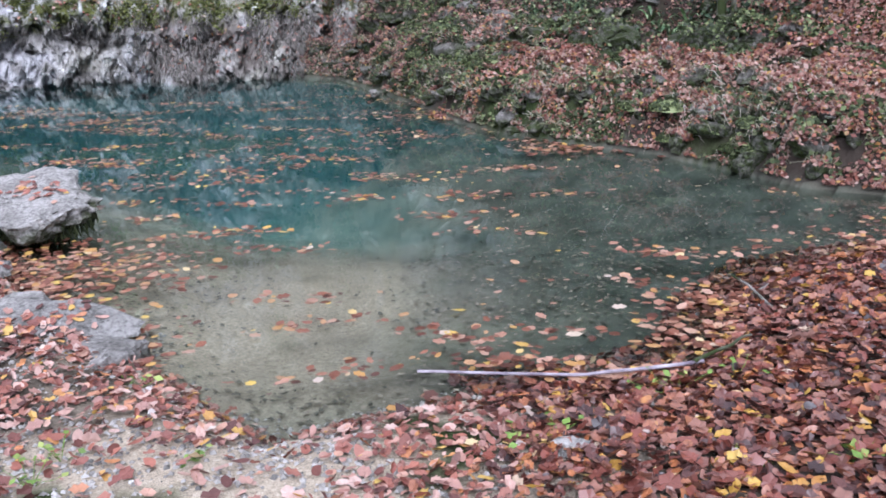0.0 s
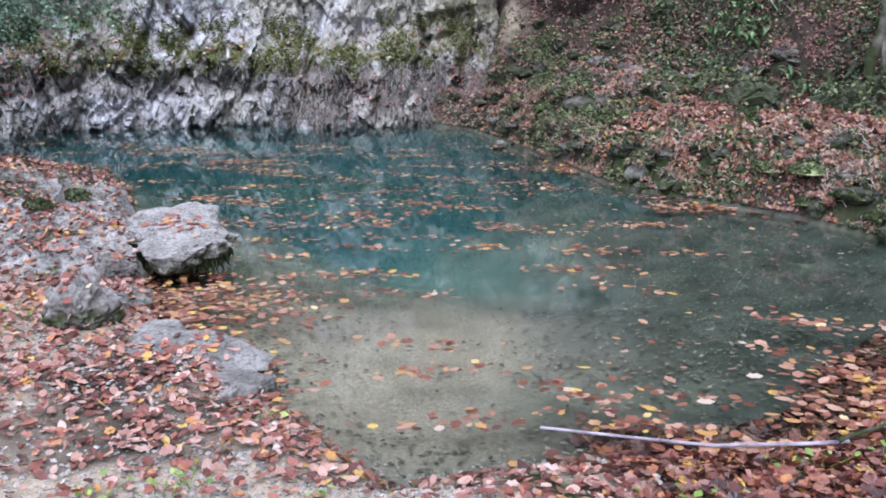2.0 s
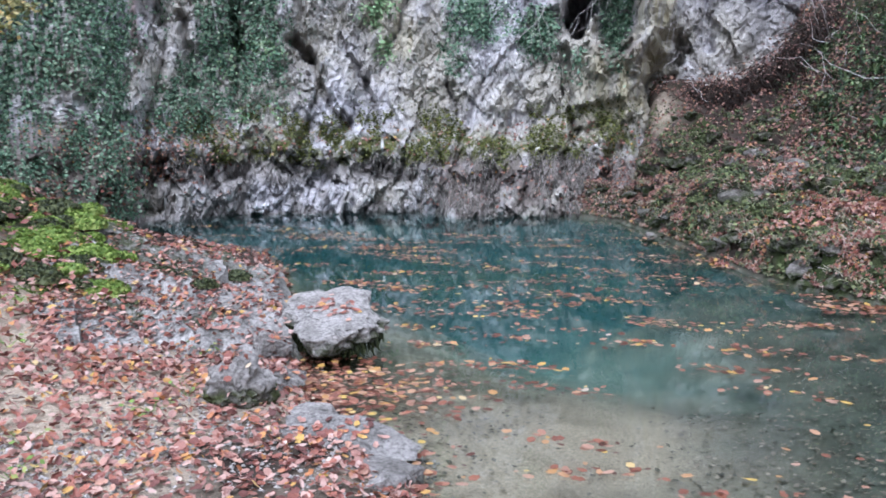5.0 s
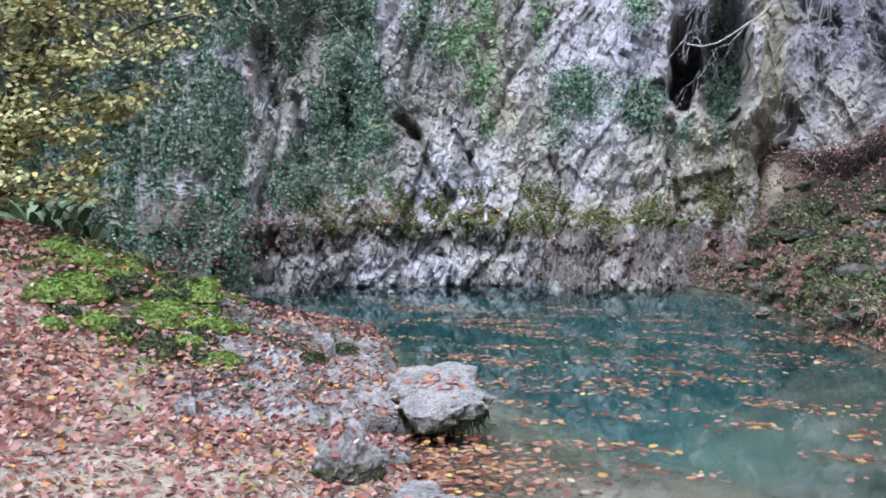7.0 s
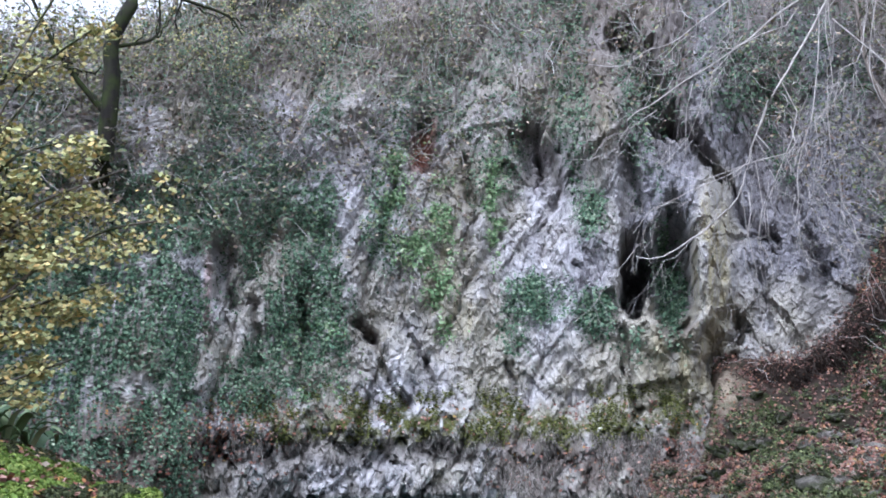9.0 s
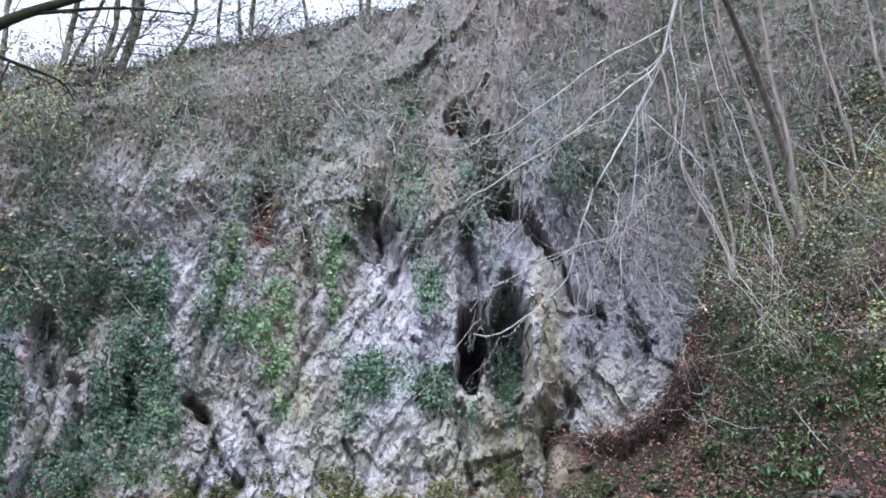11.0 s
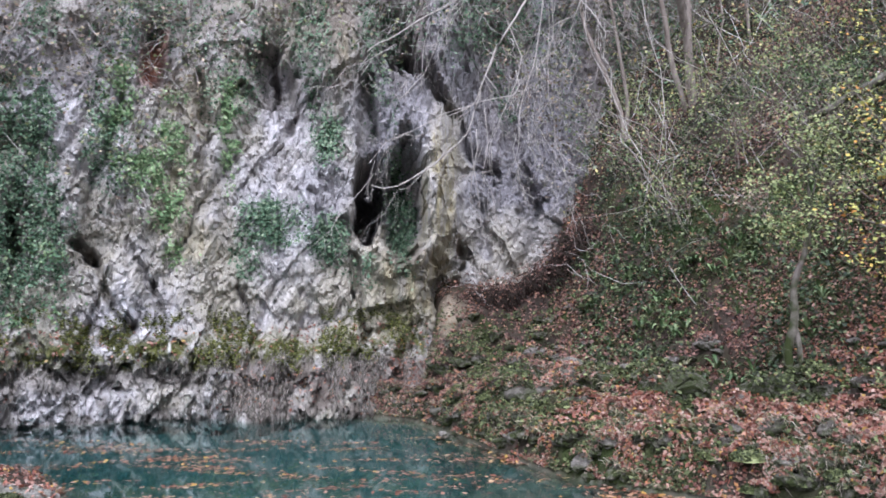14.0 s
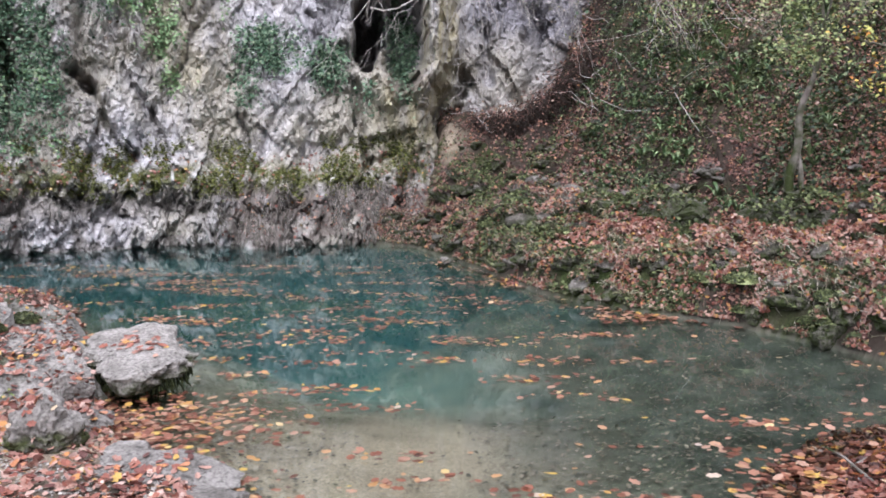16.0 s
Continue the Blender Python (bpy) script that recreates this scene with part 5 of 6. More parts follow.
# bare tree whose pale branches hang before the cave
foot = ground_at(-12.6, 21.5)
hanging = tree_base("tree", foot, "leafless tree with pale drooping branches before the cave")
trunk = polar([(-12.6, math.degrees(math.atan2(foot.z - 1.95, 21.5))), (-12.4, 19), (-10.6, 27), (-8.0, 34)], [21.5, 21, 18.5, 15.5])
part_at("trunk", *tubes([(trunk, np.linspace(0.12, 0.06, len(trunk)))], 10), brown_bark_mat, hanging)
BOUGHS = [([(-8.0, 34), (-5.9, 28.7), (-4.7, 26.7), (-0.3, 24.2), (3.0, 22.1), (7.1, 20.4), (9.4, 19.5)], 0.035),
         ([(-8.0, 34), (-4.9, 26.7), (-2.3, 23.3), (-0.1, 20.1), (1.7, 16.1), (2.7, 13.5), (4.9, 11.0), (9.2, 10.3)], 0.035),
         ([(-8.0, 34), (-5.4, 27.7), (-6.3, 24.4), (-5.6, 20.5), (-3.2, 19.6)], 0.03),
         ([(-4.9, 26.7), (-2.9, 24.0), (-3.1, 20.0), (-2.5, 17.0), (-3.0, 13.3), (-3.8, 9.9)], 0.022),
         ([(-2.9, 24.0), (-2.0, 18.2), (-0.6, 13.8), (0.2, 10.0)], 0.018),
         ([(-8.0, 34), (-7.8, 27.5), (-10.1, 19.3), (-10.0, 13.1), (-9.2, 8.8)], 0.028),
         ([(-5.9, 28.7), (-0.5, 27.0), (3.7, 24.7), (7.0, 23.0), (9.4, 22.2)], 0.022),
         ([(1.7, 16.1), (2.1, 15.0), (4.9, 14.0), (7.6, 13.3), (9.1, 11.8)], 0.016),
         ([(-6.3, 24.4), (-5.2, 19.8), (-6.8, 15.6), (-7.7, 12.6), (-10.9, 7.9)], 0.02)]
for points, rad in BOUGHS:
    main = polar(points, np.linspace(14.6, 13.2, len(points)) + rng.uniform(-0.4, 0.4))
    main[1:] += 0.16 * np.stack([fbm(main[1:] * 0.9 + 7 * k, 3, 141 + k) for k in range(3)], 1) * np.linspace(0.3, 2.0, len(main) - 1)[:, None]
    bunch = []
    grow(main, rad * (0.5 if points[-1][0] < -2.5 else 0.75), 1 if points[-1][0] < -4 else 2, bunch, 0.42, 8, 0.6, 0.42)
    part_at("branch", *tubes(bunch, 3), pale_bark_mat, hanging, label="pale grey drooping bare branch")

# slim trunks on the wooded slope
for points, r, rad in (([(-8.2, 13.2), (-6.5, 17.1), (-5.1, 23.5), (-4.6, 29)], 21.8, 0.11), ([(-12.3, 12.6), (-11.1, 17.4), (-10.7, 21.1), (-9.4, 27.6), (-8.8, 33)], 21.5, 0.13),
                       ([(-12.5, 12.6), (-12.4, 18.0), (-12.4, 22.7), (-12.0, 31)], 22.0, 0.15), ([(-8.3, 12.8), (-8.0, 16.6), (-7.4, 22.9), (-7.0, 30)], 22.4, 0.10),
                       ([(-24.2, 14.8), (-23.9, 19.7), (-23.3, 24.8), (-22.6, 33)], 19.5, 0.12), ([(-16.5, 14.5), (-16.2, 20), (-15.4, 27), (-15, 33)], 23.0, 0.09),
                       ([(-19.0, 15.5), (-19.2, 21), (-18.4, 28), (-18, 33)], 23.5, 0.11), ([(-14.2, 13.5), (-14.6, 18), (-14.0, 24)], 22.5, 0.06)):
    az0 = points[0][0]
    foot = ground_at(az0, r)
    t = tree_base("tree", foot, "slim grey bare trunk rising from the wooded slope", group="slim trunks on the slope")
    line = polar(points, r)
    line = np.concatenate([[np.array(foot) - [0, 0, 0.1]], line[1:]])
    line[1:-1] += 0.25 * np.stack([fbm(line[1:-1] * 0.5 + 9 * k, 3, 181 + k) for k in range(3)], 1)
    part_at("trunk", *tubes([(line, np.linspace(rad * 0.6, rad * 0.3, len(line)))], 9), brown_bark_mat, t)
    bunch = []
    for k in range(7):
        i = int(rng.uniform(0.3, 0.95) * (len(line) - 1))
        way = np.array([rng.normal() * 0.9, rng.normal() * 0.6, rng.uniform(0.1, 0.8)])
        bunch = []
        grow(bend(line[i], line[i] + way * rng.uniform(1.0, 2.2), 0, 0.3, 7), 0.022, 1, bunch, 0.5, 5, 0.7, 0.0)
        part_at("branch", *tubes(bunch, 4), bark_mat, t)

# bare trees along the brow against the sky
for points, rad in (([(36.6, 24.2), (36.1, 29.4), (35.8, 36)], 0.10), ([(34.0, 24.6), (33.8, 30.4), (33.4, 37)], 0.09), ([(33.2, 24.6), (32.3, 30.6), (31.8, 37)], 0.12), ([(23.9, 26.5), (23.6, 31.2), (23.2, 38)], 0.10),
                    ([(12.7, 28.0), (11.8, 31.2), (11.0, 38)], 0.13), ([(16.4, 27.6), (16.0, 31.3), (15.2, 38)], 0.11), ([(31.3, 24.8), (28.8, 28.8), (28.5, 30.9), (28.2, 38)], 0.08),
                    ([(40.5, 23.4), (40.0, 29), (39.6, 36)], 0.08), ([(20.0, 27.3), (20.6, 31), (20.8, 38)], 0.07), ([(26.5, 26), (26.2, 31), (25.4, 38)], 0.07)):
    a0 = points[0][0]
    i = int(np.clip(np.searchsorted(CAA, a0), 0, len(CAA) - 1))
    top = CP[i, -8]
    r = float(np.hypot(top[0], top[1]))
    t = tree_base("tree", Vector(top), "slender leafless tree on the brow of the cliff", group="trees on the brow")
    line = polar(points, r)
    line[0] = top - np.array([0, 0, 0.15])
    line[1:-1] += 0.5 * np.stack([fbm(line[1:-1] * 0.4 + 9 * k, 3, 191 + k) for k in range(3)], 1)
    part_at("trunk", *tubes([(line, np.linspace(rad, rad * 0.5, len(line)))], 8), bark_mat, t)
    if rad > 0.085:
        second = line + np.linspace(0, 1, len(line))[:, None] * np.array([rng.uniform(-1.6, 1.6), 0.3, 0])
        second[0] += np.array([0.12, 0, 0])
        part_at("trunk", *tubes([(second, np.linspace(rad * 0.7, rad * 0.35, len(line)))], 8), bark_mat, t)
    bunch = []
    for k in range(16):
        i = int(rng.uniform(0.15, 0.95) * (len(line) - 1))
        way = np.array([rng.normal() * 0.9, rng.normal() * 0.7, rng.uniform(0.1, 0.9)])
        bunch = []
        grow(bend(line[i], line[i] + way * rng.uniform(1.2, 2.6), 0, 0.3, 7), 0.022, 2, bunch, 0.5, 4, 0.7, 0.0)
        part_at("branch", *tubes(bunch, 4), bark_mat, t)

# mossy leaning tree over the ivy
i = int(np.searchsorted(CAA, 44.0))
el = np.degrees(np.arctan2(CP[i, :, 2] - 1.75, np.hypot(CP[i, :, 0], CP[i, :, 1])))
foot = CP[i, int(np.argmin(np.abs(el - 14.0)))]
R_M = float(np.hypot(foot[0], foot[1])) - 0.5
mossy = tree_base("tree", Vector(foot), "dark moss-covered tree with a bent limb over the ivy")
line = polar([(44.0, 15.3), (43.8, 20.4), (44.2, 22.4), (42.1, 26.4), (39.5, 28.2), (35.9, 29.9), (31, 32)], R_M)
line = np.concatenate([bend(foot, line[0], 0, 0.1, 5)[:-1], line])
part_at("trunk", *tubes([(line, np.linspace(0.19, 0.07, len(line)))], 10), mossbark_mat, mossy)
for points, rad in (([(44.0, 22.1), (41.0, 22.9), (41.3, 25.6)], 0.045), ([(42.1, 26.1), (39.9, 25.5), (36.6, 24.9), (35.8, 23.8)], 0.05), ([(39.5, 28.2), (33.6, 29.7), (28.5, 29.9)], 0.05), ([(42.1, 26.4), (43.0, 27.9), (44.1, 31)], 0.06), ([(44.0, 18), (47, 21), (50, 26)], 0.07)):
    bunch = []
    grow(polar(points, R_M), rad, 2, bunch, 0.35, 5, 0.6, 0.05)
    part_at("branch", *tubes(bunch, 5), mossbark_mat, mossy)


def spray_tree(name, foot, limbs, r, mat, size, per, label, twigs=bark_mat, spread=0.16, rad=0.035, trunk=None):
    """A tree or bush of limbs by bearing and elevation, each with its twigs and its leaves."""
    t = tree_base(name, foot, label)
    stem = np.array(foot)
    if trunk is None:
        trunk = bend(stem, polar(limbs[0], r)[0] + np.array([0, 0, 0.8]), 0, 0.12, 14)
        part_at("trunk", *tubes([(trunk, np.linspace(0.06, 0.03, 14))], 8), twigs, t)
    for points in limbs:
        main = polar(points, r)
        near = trunk[int(np.argmin(np.linalg.norm(trunk - main[0], axis=1)))]
        if np.linalg.norm(main[0] - near) > 0.03:
            main = np.concatenate([bend(near, main[0], 0, 0.15, 5)[:-1], main])
        bunch = []
        grow(main, rad, 2, bunch, 0.33, 6, 0.7, 0.05)
        part_at("branch", *tubes(bunch, 3), twigs, t)
        tips = np.concatenate([b[0][2:] for b in bunch[1:]])
        tips = tips[rng.integers(0, len(tips), per)] + rng.normal(size=(per, 3)) * np.array([spread, spread, spread * 0.45])
        me = leaves_at(tips, size, mat, "foliage", 0.55, normal=(0, -0.35, 0.85))
        me.transform(Matrix.Translation(-t.location))
        ob = new("foliage", me)
        ob.parent = t
    return t


spray_tree("tree", ground_at(55, 10.6), [[(52.1, 1.8), (48.7, 7.9), (44.1, 11.3), (39.8, 12.2)], [(52.1, 3.8), (50.3, 7.9), (49.6, 14.5)], [(52.1, 1.1), (49.1, 1.8), (45.2, 3.4)],
           [(51, 5), (47.5, 6.5), (43.5, 8.0)], [(52, 4), (49, 11), (45.5, 13.5)], [(53, 3), (50.5, 4.5), (47.5, 5.0)], [(53, 3), (50, 9.5), (46.5, 10)], [(53, 6), (51.5, 14), (48.5, 19)], [(53, 6), (50, 15), (46, 16.5)], [(53, 8), (50, 19), (45.5, 23)], [(53, 8), (51, 18), (47, 26)], [(52, 6), (49, 12), (43, 15)]],
           10.2, yellow_mat, 0.075, 900, "young tree with yellowing leaves leaning over the bank", spread=0.11)
spray_tree("tree", ground_at(-27, 12.2), [[(-26, 6), (-23.8, 9.5), (-21.5, 11)], [(-26, 7), (-23.5, 12), (-21.8, 14.5)], [(-26, 4), (-23.5, 6), (-20.8, 6.8)], [(-26, 2), (-24, 3.5), (-22, 4)], [(-26, 9), (-24, 16), (-23, 19)]],
           12.0, orange_mat, 0.066, 190, "small tree with orange and yellow autumn leaves")
lean = ground_at(-17.4, 12.3)
line = polar([(-17.2, -1.9), (-17.9, 0.6), (-17.8, 2.6), (-18.7, 4.8), (-19.2, 7.0), (-18.9, 9.6)], 12.3)
line[0] = np.array(lean) - [0, 0, 0.05]
lt = spray_tree("tree", lean, [[(-18.9, 6.5), (-18.0, 8.5), (-16.2, 9.8)], [(-19.2, 6), (-20.2, 8.5), (-21.0, 9.6)], [(-19.1, 7.5), (-18.9, 10.8), (-18.4, 12.8)], [(-18.9, 5.0), (-17.6, 6.2), (-16.6, 6.6)], [(-19.2, 8), (-20.0, 11), (-20.6, 12.4)]],
                12.3, shrub_mat, 0.056, 420, "small leaning tree with forked foot and pale green leaves", rad=0.016, trunk=line)
root = bend(np.array(lean) + [0.16, 0, -0.05], line[7], -0.1, 0.1, 8)
part_at("trunk", *tubes([(line, np.linspace(0.065, 0.018, len(line))), (root, np.linspace(0.04, 0.03, 8))], 9), bark_mat, lt, label="grey leaning forked trunk")
fallen = polar([(-19.0, 12.4), (-22.1, 13.9), (-25, 15.2)], 17.5)
log = tree_base("fallen_log", Vector(fallen[0]), "orange-brown fallen log lying across the wooded slope", "log")
part_at("log", *tubes([(fallen, np.linspace(0.06, 0.1, len(fallen)))], 8), bark_mat, log)


# ---- shrubs of the wooded slope ----
def shrub(az, r, size, mat, n, label, spot_at=None):
    g = spot_at or ground_at(az, r)
    t = tree_base("shrub", g, label, "shrub", "shrubs on the wooded slope")
    bunch = []
    for k in range(5):
        way = np.array([rng.normal() * 0.7, rng.normal() * 0.6, 1.0])
        own = []
        grow(bend(g, np.array(g) + way * size * rng.uniform(0.6, 1.1), 0, 0.2, 6), 0.010, 1, own, 0.5, 5, 0.7, 0.0)
        part_at("stem", *tubes(own, 3), brown_bark_mat, t)
        bunch += own
    tips = np.concatenate([b[0][2:] for b in bunch])
    tips = tips[rng.integers(0, len(tips), n)] + rng.normal(size=(n, 3)) * 0.12 * size
    me = leaves_at(tips, 0.062, mat, "foliage", 0.7)
    me.transform(Matrix.Translation(-t.location))
    ob = new("foliage", me)
    ob.parent = t


for k in range(34):
    az = rng.uniform(-25, -6.5)
    r = rng.uniform(17.5, 24.0) - 2.0 * (az < -15)
    shrub(az, r, rng.uniform(0.8, 1.9), (shrub_mat, shrub_mat, brownleaf_mat, shrub_mat, fern_mat)[k % 5], 330,
          ("pale green thin shrub on the wooded slope", "pale green thin shrub on the wooded slope", "withered brown shrub on the wooded slope", "pale green thin shrub on the wooded slope", "dark green shrub on the wooded slope")[k % 5])

# russet leaves lodged in the growth
x, y = scatter_land(150000, (0, 13, 11, 23), lambda x, y, d: step(13.0, 14.5, np.hypot(x, y)) * (np.degrees(np.arctan2(-x, y)) < -3) * step(-0.05, 0.2, fbm(xyz(x * 1.1, y * 1.1, 0), 4, 177)) * 0.6)
nr, z = slope_normals(x, y)
v, f = many(LITE, LITE_F, np.stack([x, y, z + 0.06 + 0.3 * rng.random(len(x)) ** 2], 1), frames_for(nr, rng.uniform(0, 6.28, len(x)), 0.7), 0.062 * rng.uniform(0.6, 1.3, len(x)))
tagged(new("leaf_litter", mesh_from("leaf_litter", v, f, dull_mat, False)), "dull russet leaves lodged in the undergrowth of the slope", "fallen leaves", kind="stuff")

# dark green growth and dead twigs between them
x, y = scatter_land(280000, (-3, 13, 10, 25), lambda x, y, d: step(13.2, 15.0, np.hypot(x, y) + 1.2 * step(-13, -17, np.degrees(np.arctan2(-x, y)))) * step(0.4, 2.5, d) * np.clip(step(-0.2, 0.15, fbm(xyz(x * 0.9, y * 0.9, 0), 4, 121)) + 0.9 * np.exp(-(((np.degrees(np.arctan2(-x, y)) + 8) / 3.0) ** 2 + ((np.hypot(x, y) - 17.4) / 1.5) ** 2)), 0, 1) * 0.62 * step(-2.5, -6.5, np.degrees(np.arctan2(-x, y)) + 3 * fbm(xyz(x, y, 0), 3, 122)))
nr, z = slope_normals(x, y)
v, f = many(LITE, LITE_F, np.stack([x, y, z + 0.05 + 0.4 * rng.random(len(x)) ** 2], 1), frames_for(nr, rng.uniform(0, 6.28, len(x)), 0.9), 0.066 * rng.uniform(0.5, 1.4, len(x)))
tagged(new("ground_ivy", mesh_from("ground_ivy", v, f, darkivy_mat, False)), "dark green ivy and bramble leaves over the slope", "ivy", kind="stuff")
lines = []
x, y = scatter_land(1300, (-1, 14, 12, 27), lambda x, y, d: step(14.5, 18, np.hypot(x, y)) * (np.degrees(np.arctan2(-x, y)) < -4.5))
for a, b, c in zip(x, y, land(x, y)):
    way = np.array([rng.normal() * 0.6, rng.normal() * 0.5, rng.uniform(0.1, 1.0)]) * rng.uniform(0.3, 1.2)
    lines.append((bend((a, b, c), np.array((a, b, c)) + way, rng.uniform(-0.2, 0.3), 0.3, 5), np.linspace(0.008, 0.003, 5)))
v, f = tubes(lines, 3)
tagged(new("dead_twigs", mesh_from("dead_twigs", v, f, twig_mat, False)), "dry grey twigs and bramble stems on the slope", "twigs", kind="stuff")


# the upper wooded slope: litter, green leaves, twigs
def upper(x, y, d):
    az = np.degrees(np.arctan2(-x, y))
    return step(20, 24, np.hypot(x, y)) * (az < -2.5) * (az > -34)


x, y = scatter_land(120000, (0, 32, 16, 50), upper)
nr, z = slope_normals(x, y)
k = rng.random(len(x))
for low, high, mat, size, name, label, cat in ((0, 0.5, slope_mat, 0.11, "leaf_litter", "brown leaf litter on the upper wooded slope", "fallen leaves"), (0.5, 0.68, ivy_mat, 0.13, "ground_ivy", "ivy and bramble leaves on the upper wooded slope", "ivy"),
                                               (0.68, 0.88, shrub_mat, 0.10, "undergrowth", "pale green undergrowth leaves on the upper slope", "undergrowth"), (0.88, 1.01, yellow_mat, 0.11, "undergrowth", "yellowing undergrowth leaves on the upper slope", "undergrowth")):
    m = (k >= low) & (k < high)
    up = 0.03 if cat == "fallen leaves" else 0.9
    v, f = many(LITE, LITE_F, np.stack([x[m], y[m], z[m] + 0.03 + up * rng.random(m.sum()) ** 2], 1), frames_for(nr[m], rng.uniform(0, 6.28, m.sum()), 0.6), size * rng.uniform(0.7, 1.3, m.sum()))
    tagged(new(name, mesh_from(name, v, f, mat, False)), label, cat, kind="stuff")
lines = []
x, y = scatter_land(3600, (0, 30, 16, 46), upper)
for a, b, c in zip(x, y, land(x, y)):
    way = np.array([rng.normal() * 0.5, rng.normal() * 0.4, rng.uniform(0.3, 1.0)]) * rng.uniform(0.6, 2.4)
    lines.append((bend((a, b, c), np.array((a, b, c)) + way, rng.uniform(-0.1, 0.2), 0.3, 5), np.linspace(0.014, 0.006, 5)))
v, f = tubes(lines, 3)
tagged(new("dead_twigs", mesh_from("dead_twigs", v, f, twig_mat, False)), "grey leafless stems on the upper wooded slope", "twigs", kind="stuff")

# shrubs that keep some leaves along the brow
for k in range(34):
    az, el = rng.uniform(25, 48), rng.uniform(-5.5, -0.3)
    el = np.interp(az, [20, 30, 39, 46, 50], [28.5, 26.5, 24.3, 21.5, 20]) + el
    i = int(np.clip(np.searchsorted(CAA, az), 0, len(CAA) - 1))
    ce = np.degrees(np.arctan2(CP[i, :, 2] - 1.75, np.hypot(CP[i, :, 0], CP[i, :, 1])))
    shrub(az, 0, rng.uniform(0.9, 1.8), (yellow_mat, shrub_mat, ivy_mat)[k % 3], 300,
          ("yellow-leaved shrub on the brow of the cliff", "olive-green shrub on the brow of the cliff", "dark evergreen shrub on the brow of the cliff")[k % 3], Vector(CP[i, int(np.argmin(np.abs(ce - el)))]))


# ---- strap ferns ----
def frond_mesh():
    t = np.linspace(0, 1, 7)
    w = 0.045 * np.sin(np.pi * np.clip(t * 0.9 + 0.1, 0, 1)) ** 0.6
    x, z = 0.5 * t, 0.32 * np.sin(t * 2.3) - 0.1 * t
    v = np.concatenate([np.stack([x, w, z + 0.012], 1), np.stack([x, 0 * w, z], 1), np.stack([x, -w, z + 0.012], 1)])
    f = [(i + 7 * j, i + 1 + 7 * j, i + 8 + 7 * j, i + 7 + 7 * j) for j in range(2) for i in range(6)]
    return mesh_from("frond", v, f, frond_mat, True)


frond_mat = leaf_material("strap_fern", [(0, (0.05, 0.10, 0.035)), (0.5, (0.11, 0.19, 0.07)), (1, (0.28, 0.35, 0.18))], True, rough=0.4, spec=0.5)
FROND = frond_mesh()


def fern(g, size):
    e = tree_base("fern", g, "glossy strap-leaved fern on the shady slope", "fern", "strap ferns")
    for k in range(9):
        ob = new("frond", FROND)
        ob.parent = e
        ob.matrix_local = Matrix.LocRotScale((0, 0, 0), Euler((rng.normal() * 0.2, -rng.uniform(-0.2, 0.6), k * 0.7 + rng.normal() * 0.2)), Vector((1, 1, 1)) * size * rng.uniform(0.8, 1.25))


for k in range(210):
    fern(ground_at(rng.uniform(-13.5, -4.2) if k < 150 else rng.uniform(-22, -12), rng.uniform(15.2, 19.3) if k < 150 else rng.uniform(13.4, 16.5)), rng.uniform(0.32, 0.56))
for az, r in ((48.3, 11.8), (47.2, 12.0), (49.5, 11.7), (50.5, 11.6)):
    fern(ground_at(az, r), 1.1)


# ---- tufts of grass ----
def tufts(name, x, y, z, size, mat, label, blades=14, droop=0.5):
    n = len(x) * blades
    base = np.repeat(np.stack([x, y, z], 1), blades, 0) + rng.normal(size=(n, 3)) * np.array([0.035, 0.035, 0]) * size / 0.2
    way = np.stack([rng.normal(size=n) * 0.6, rng.normal(size=n) * 0.6 - 0.25, rng.uniform(0.4, 1.0, n)], 1)
    way *= (size * rng.uniform(0.6, 1.2, n))[:, None]
    side = np.cross(way, rng.normal(size=(n, 3)))
    side *= 0.006 / (np.linalg.norm(side, axis=1, keepdims=True) + 1e-9)
    mid, end = base + way * 0.6, base + way - np.array([0, 0, droop]) * size
    v = np.stack([base - side, base + side, mid - side, mid + side, end], 1).reshape(-1, 3)
    k = np.arange(n)[:, None, None] * 5
    f = (np.array([[0, 1, 3], [0, 3, 2], [2, 3, 4]])[None] + k).reshape(-1, 3)
    return tagged(new(name, mesh_from(name, v, f, mat, False)), label, "grass", kind="stuff")


# dark moss leaflets over stones and soil of the slope
slopemoss_mat = leaf_material("slope_moss", [(0, (0.02, 0.027, 0.011)), (0.5, (0.055, 0.07, 0.026)), (0.85, (0.13, 0.155, 0.06)), (1, (0.26, 0.29, 0.13))])


def slope_moss(x, y, d):
    az, rr = np.degrees(np.arctan2(-x, y)), np.hypot(x, y)
    band = np.exp(-((rr - (14.0 + 0.12 * az + 0.6 * fbm(xyz(x, y, 0), 3, 152))) / 0.7) ** 2) + 0.7 * np.exp(-((rr - 11.9 - 0.08 * (az + 19)) / 0.5) ** 2) * step(-13, -16, az) + 0.6 * step(0.9, 0.2, d)
    return (d > 0.03) * (az < 5) * step(19.5, 17.5, rr) * np.clip(band + 0.45 * step(14.5, 16, rr) + 0.7 * step(-5, -2, az), 0, 1) * step(0.0, 0.25, fbm(xyz(x * 1.7, y * 1.7, 0), 4, 151) + 0.08)


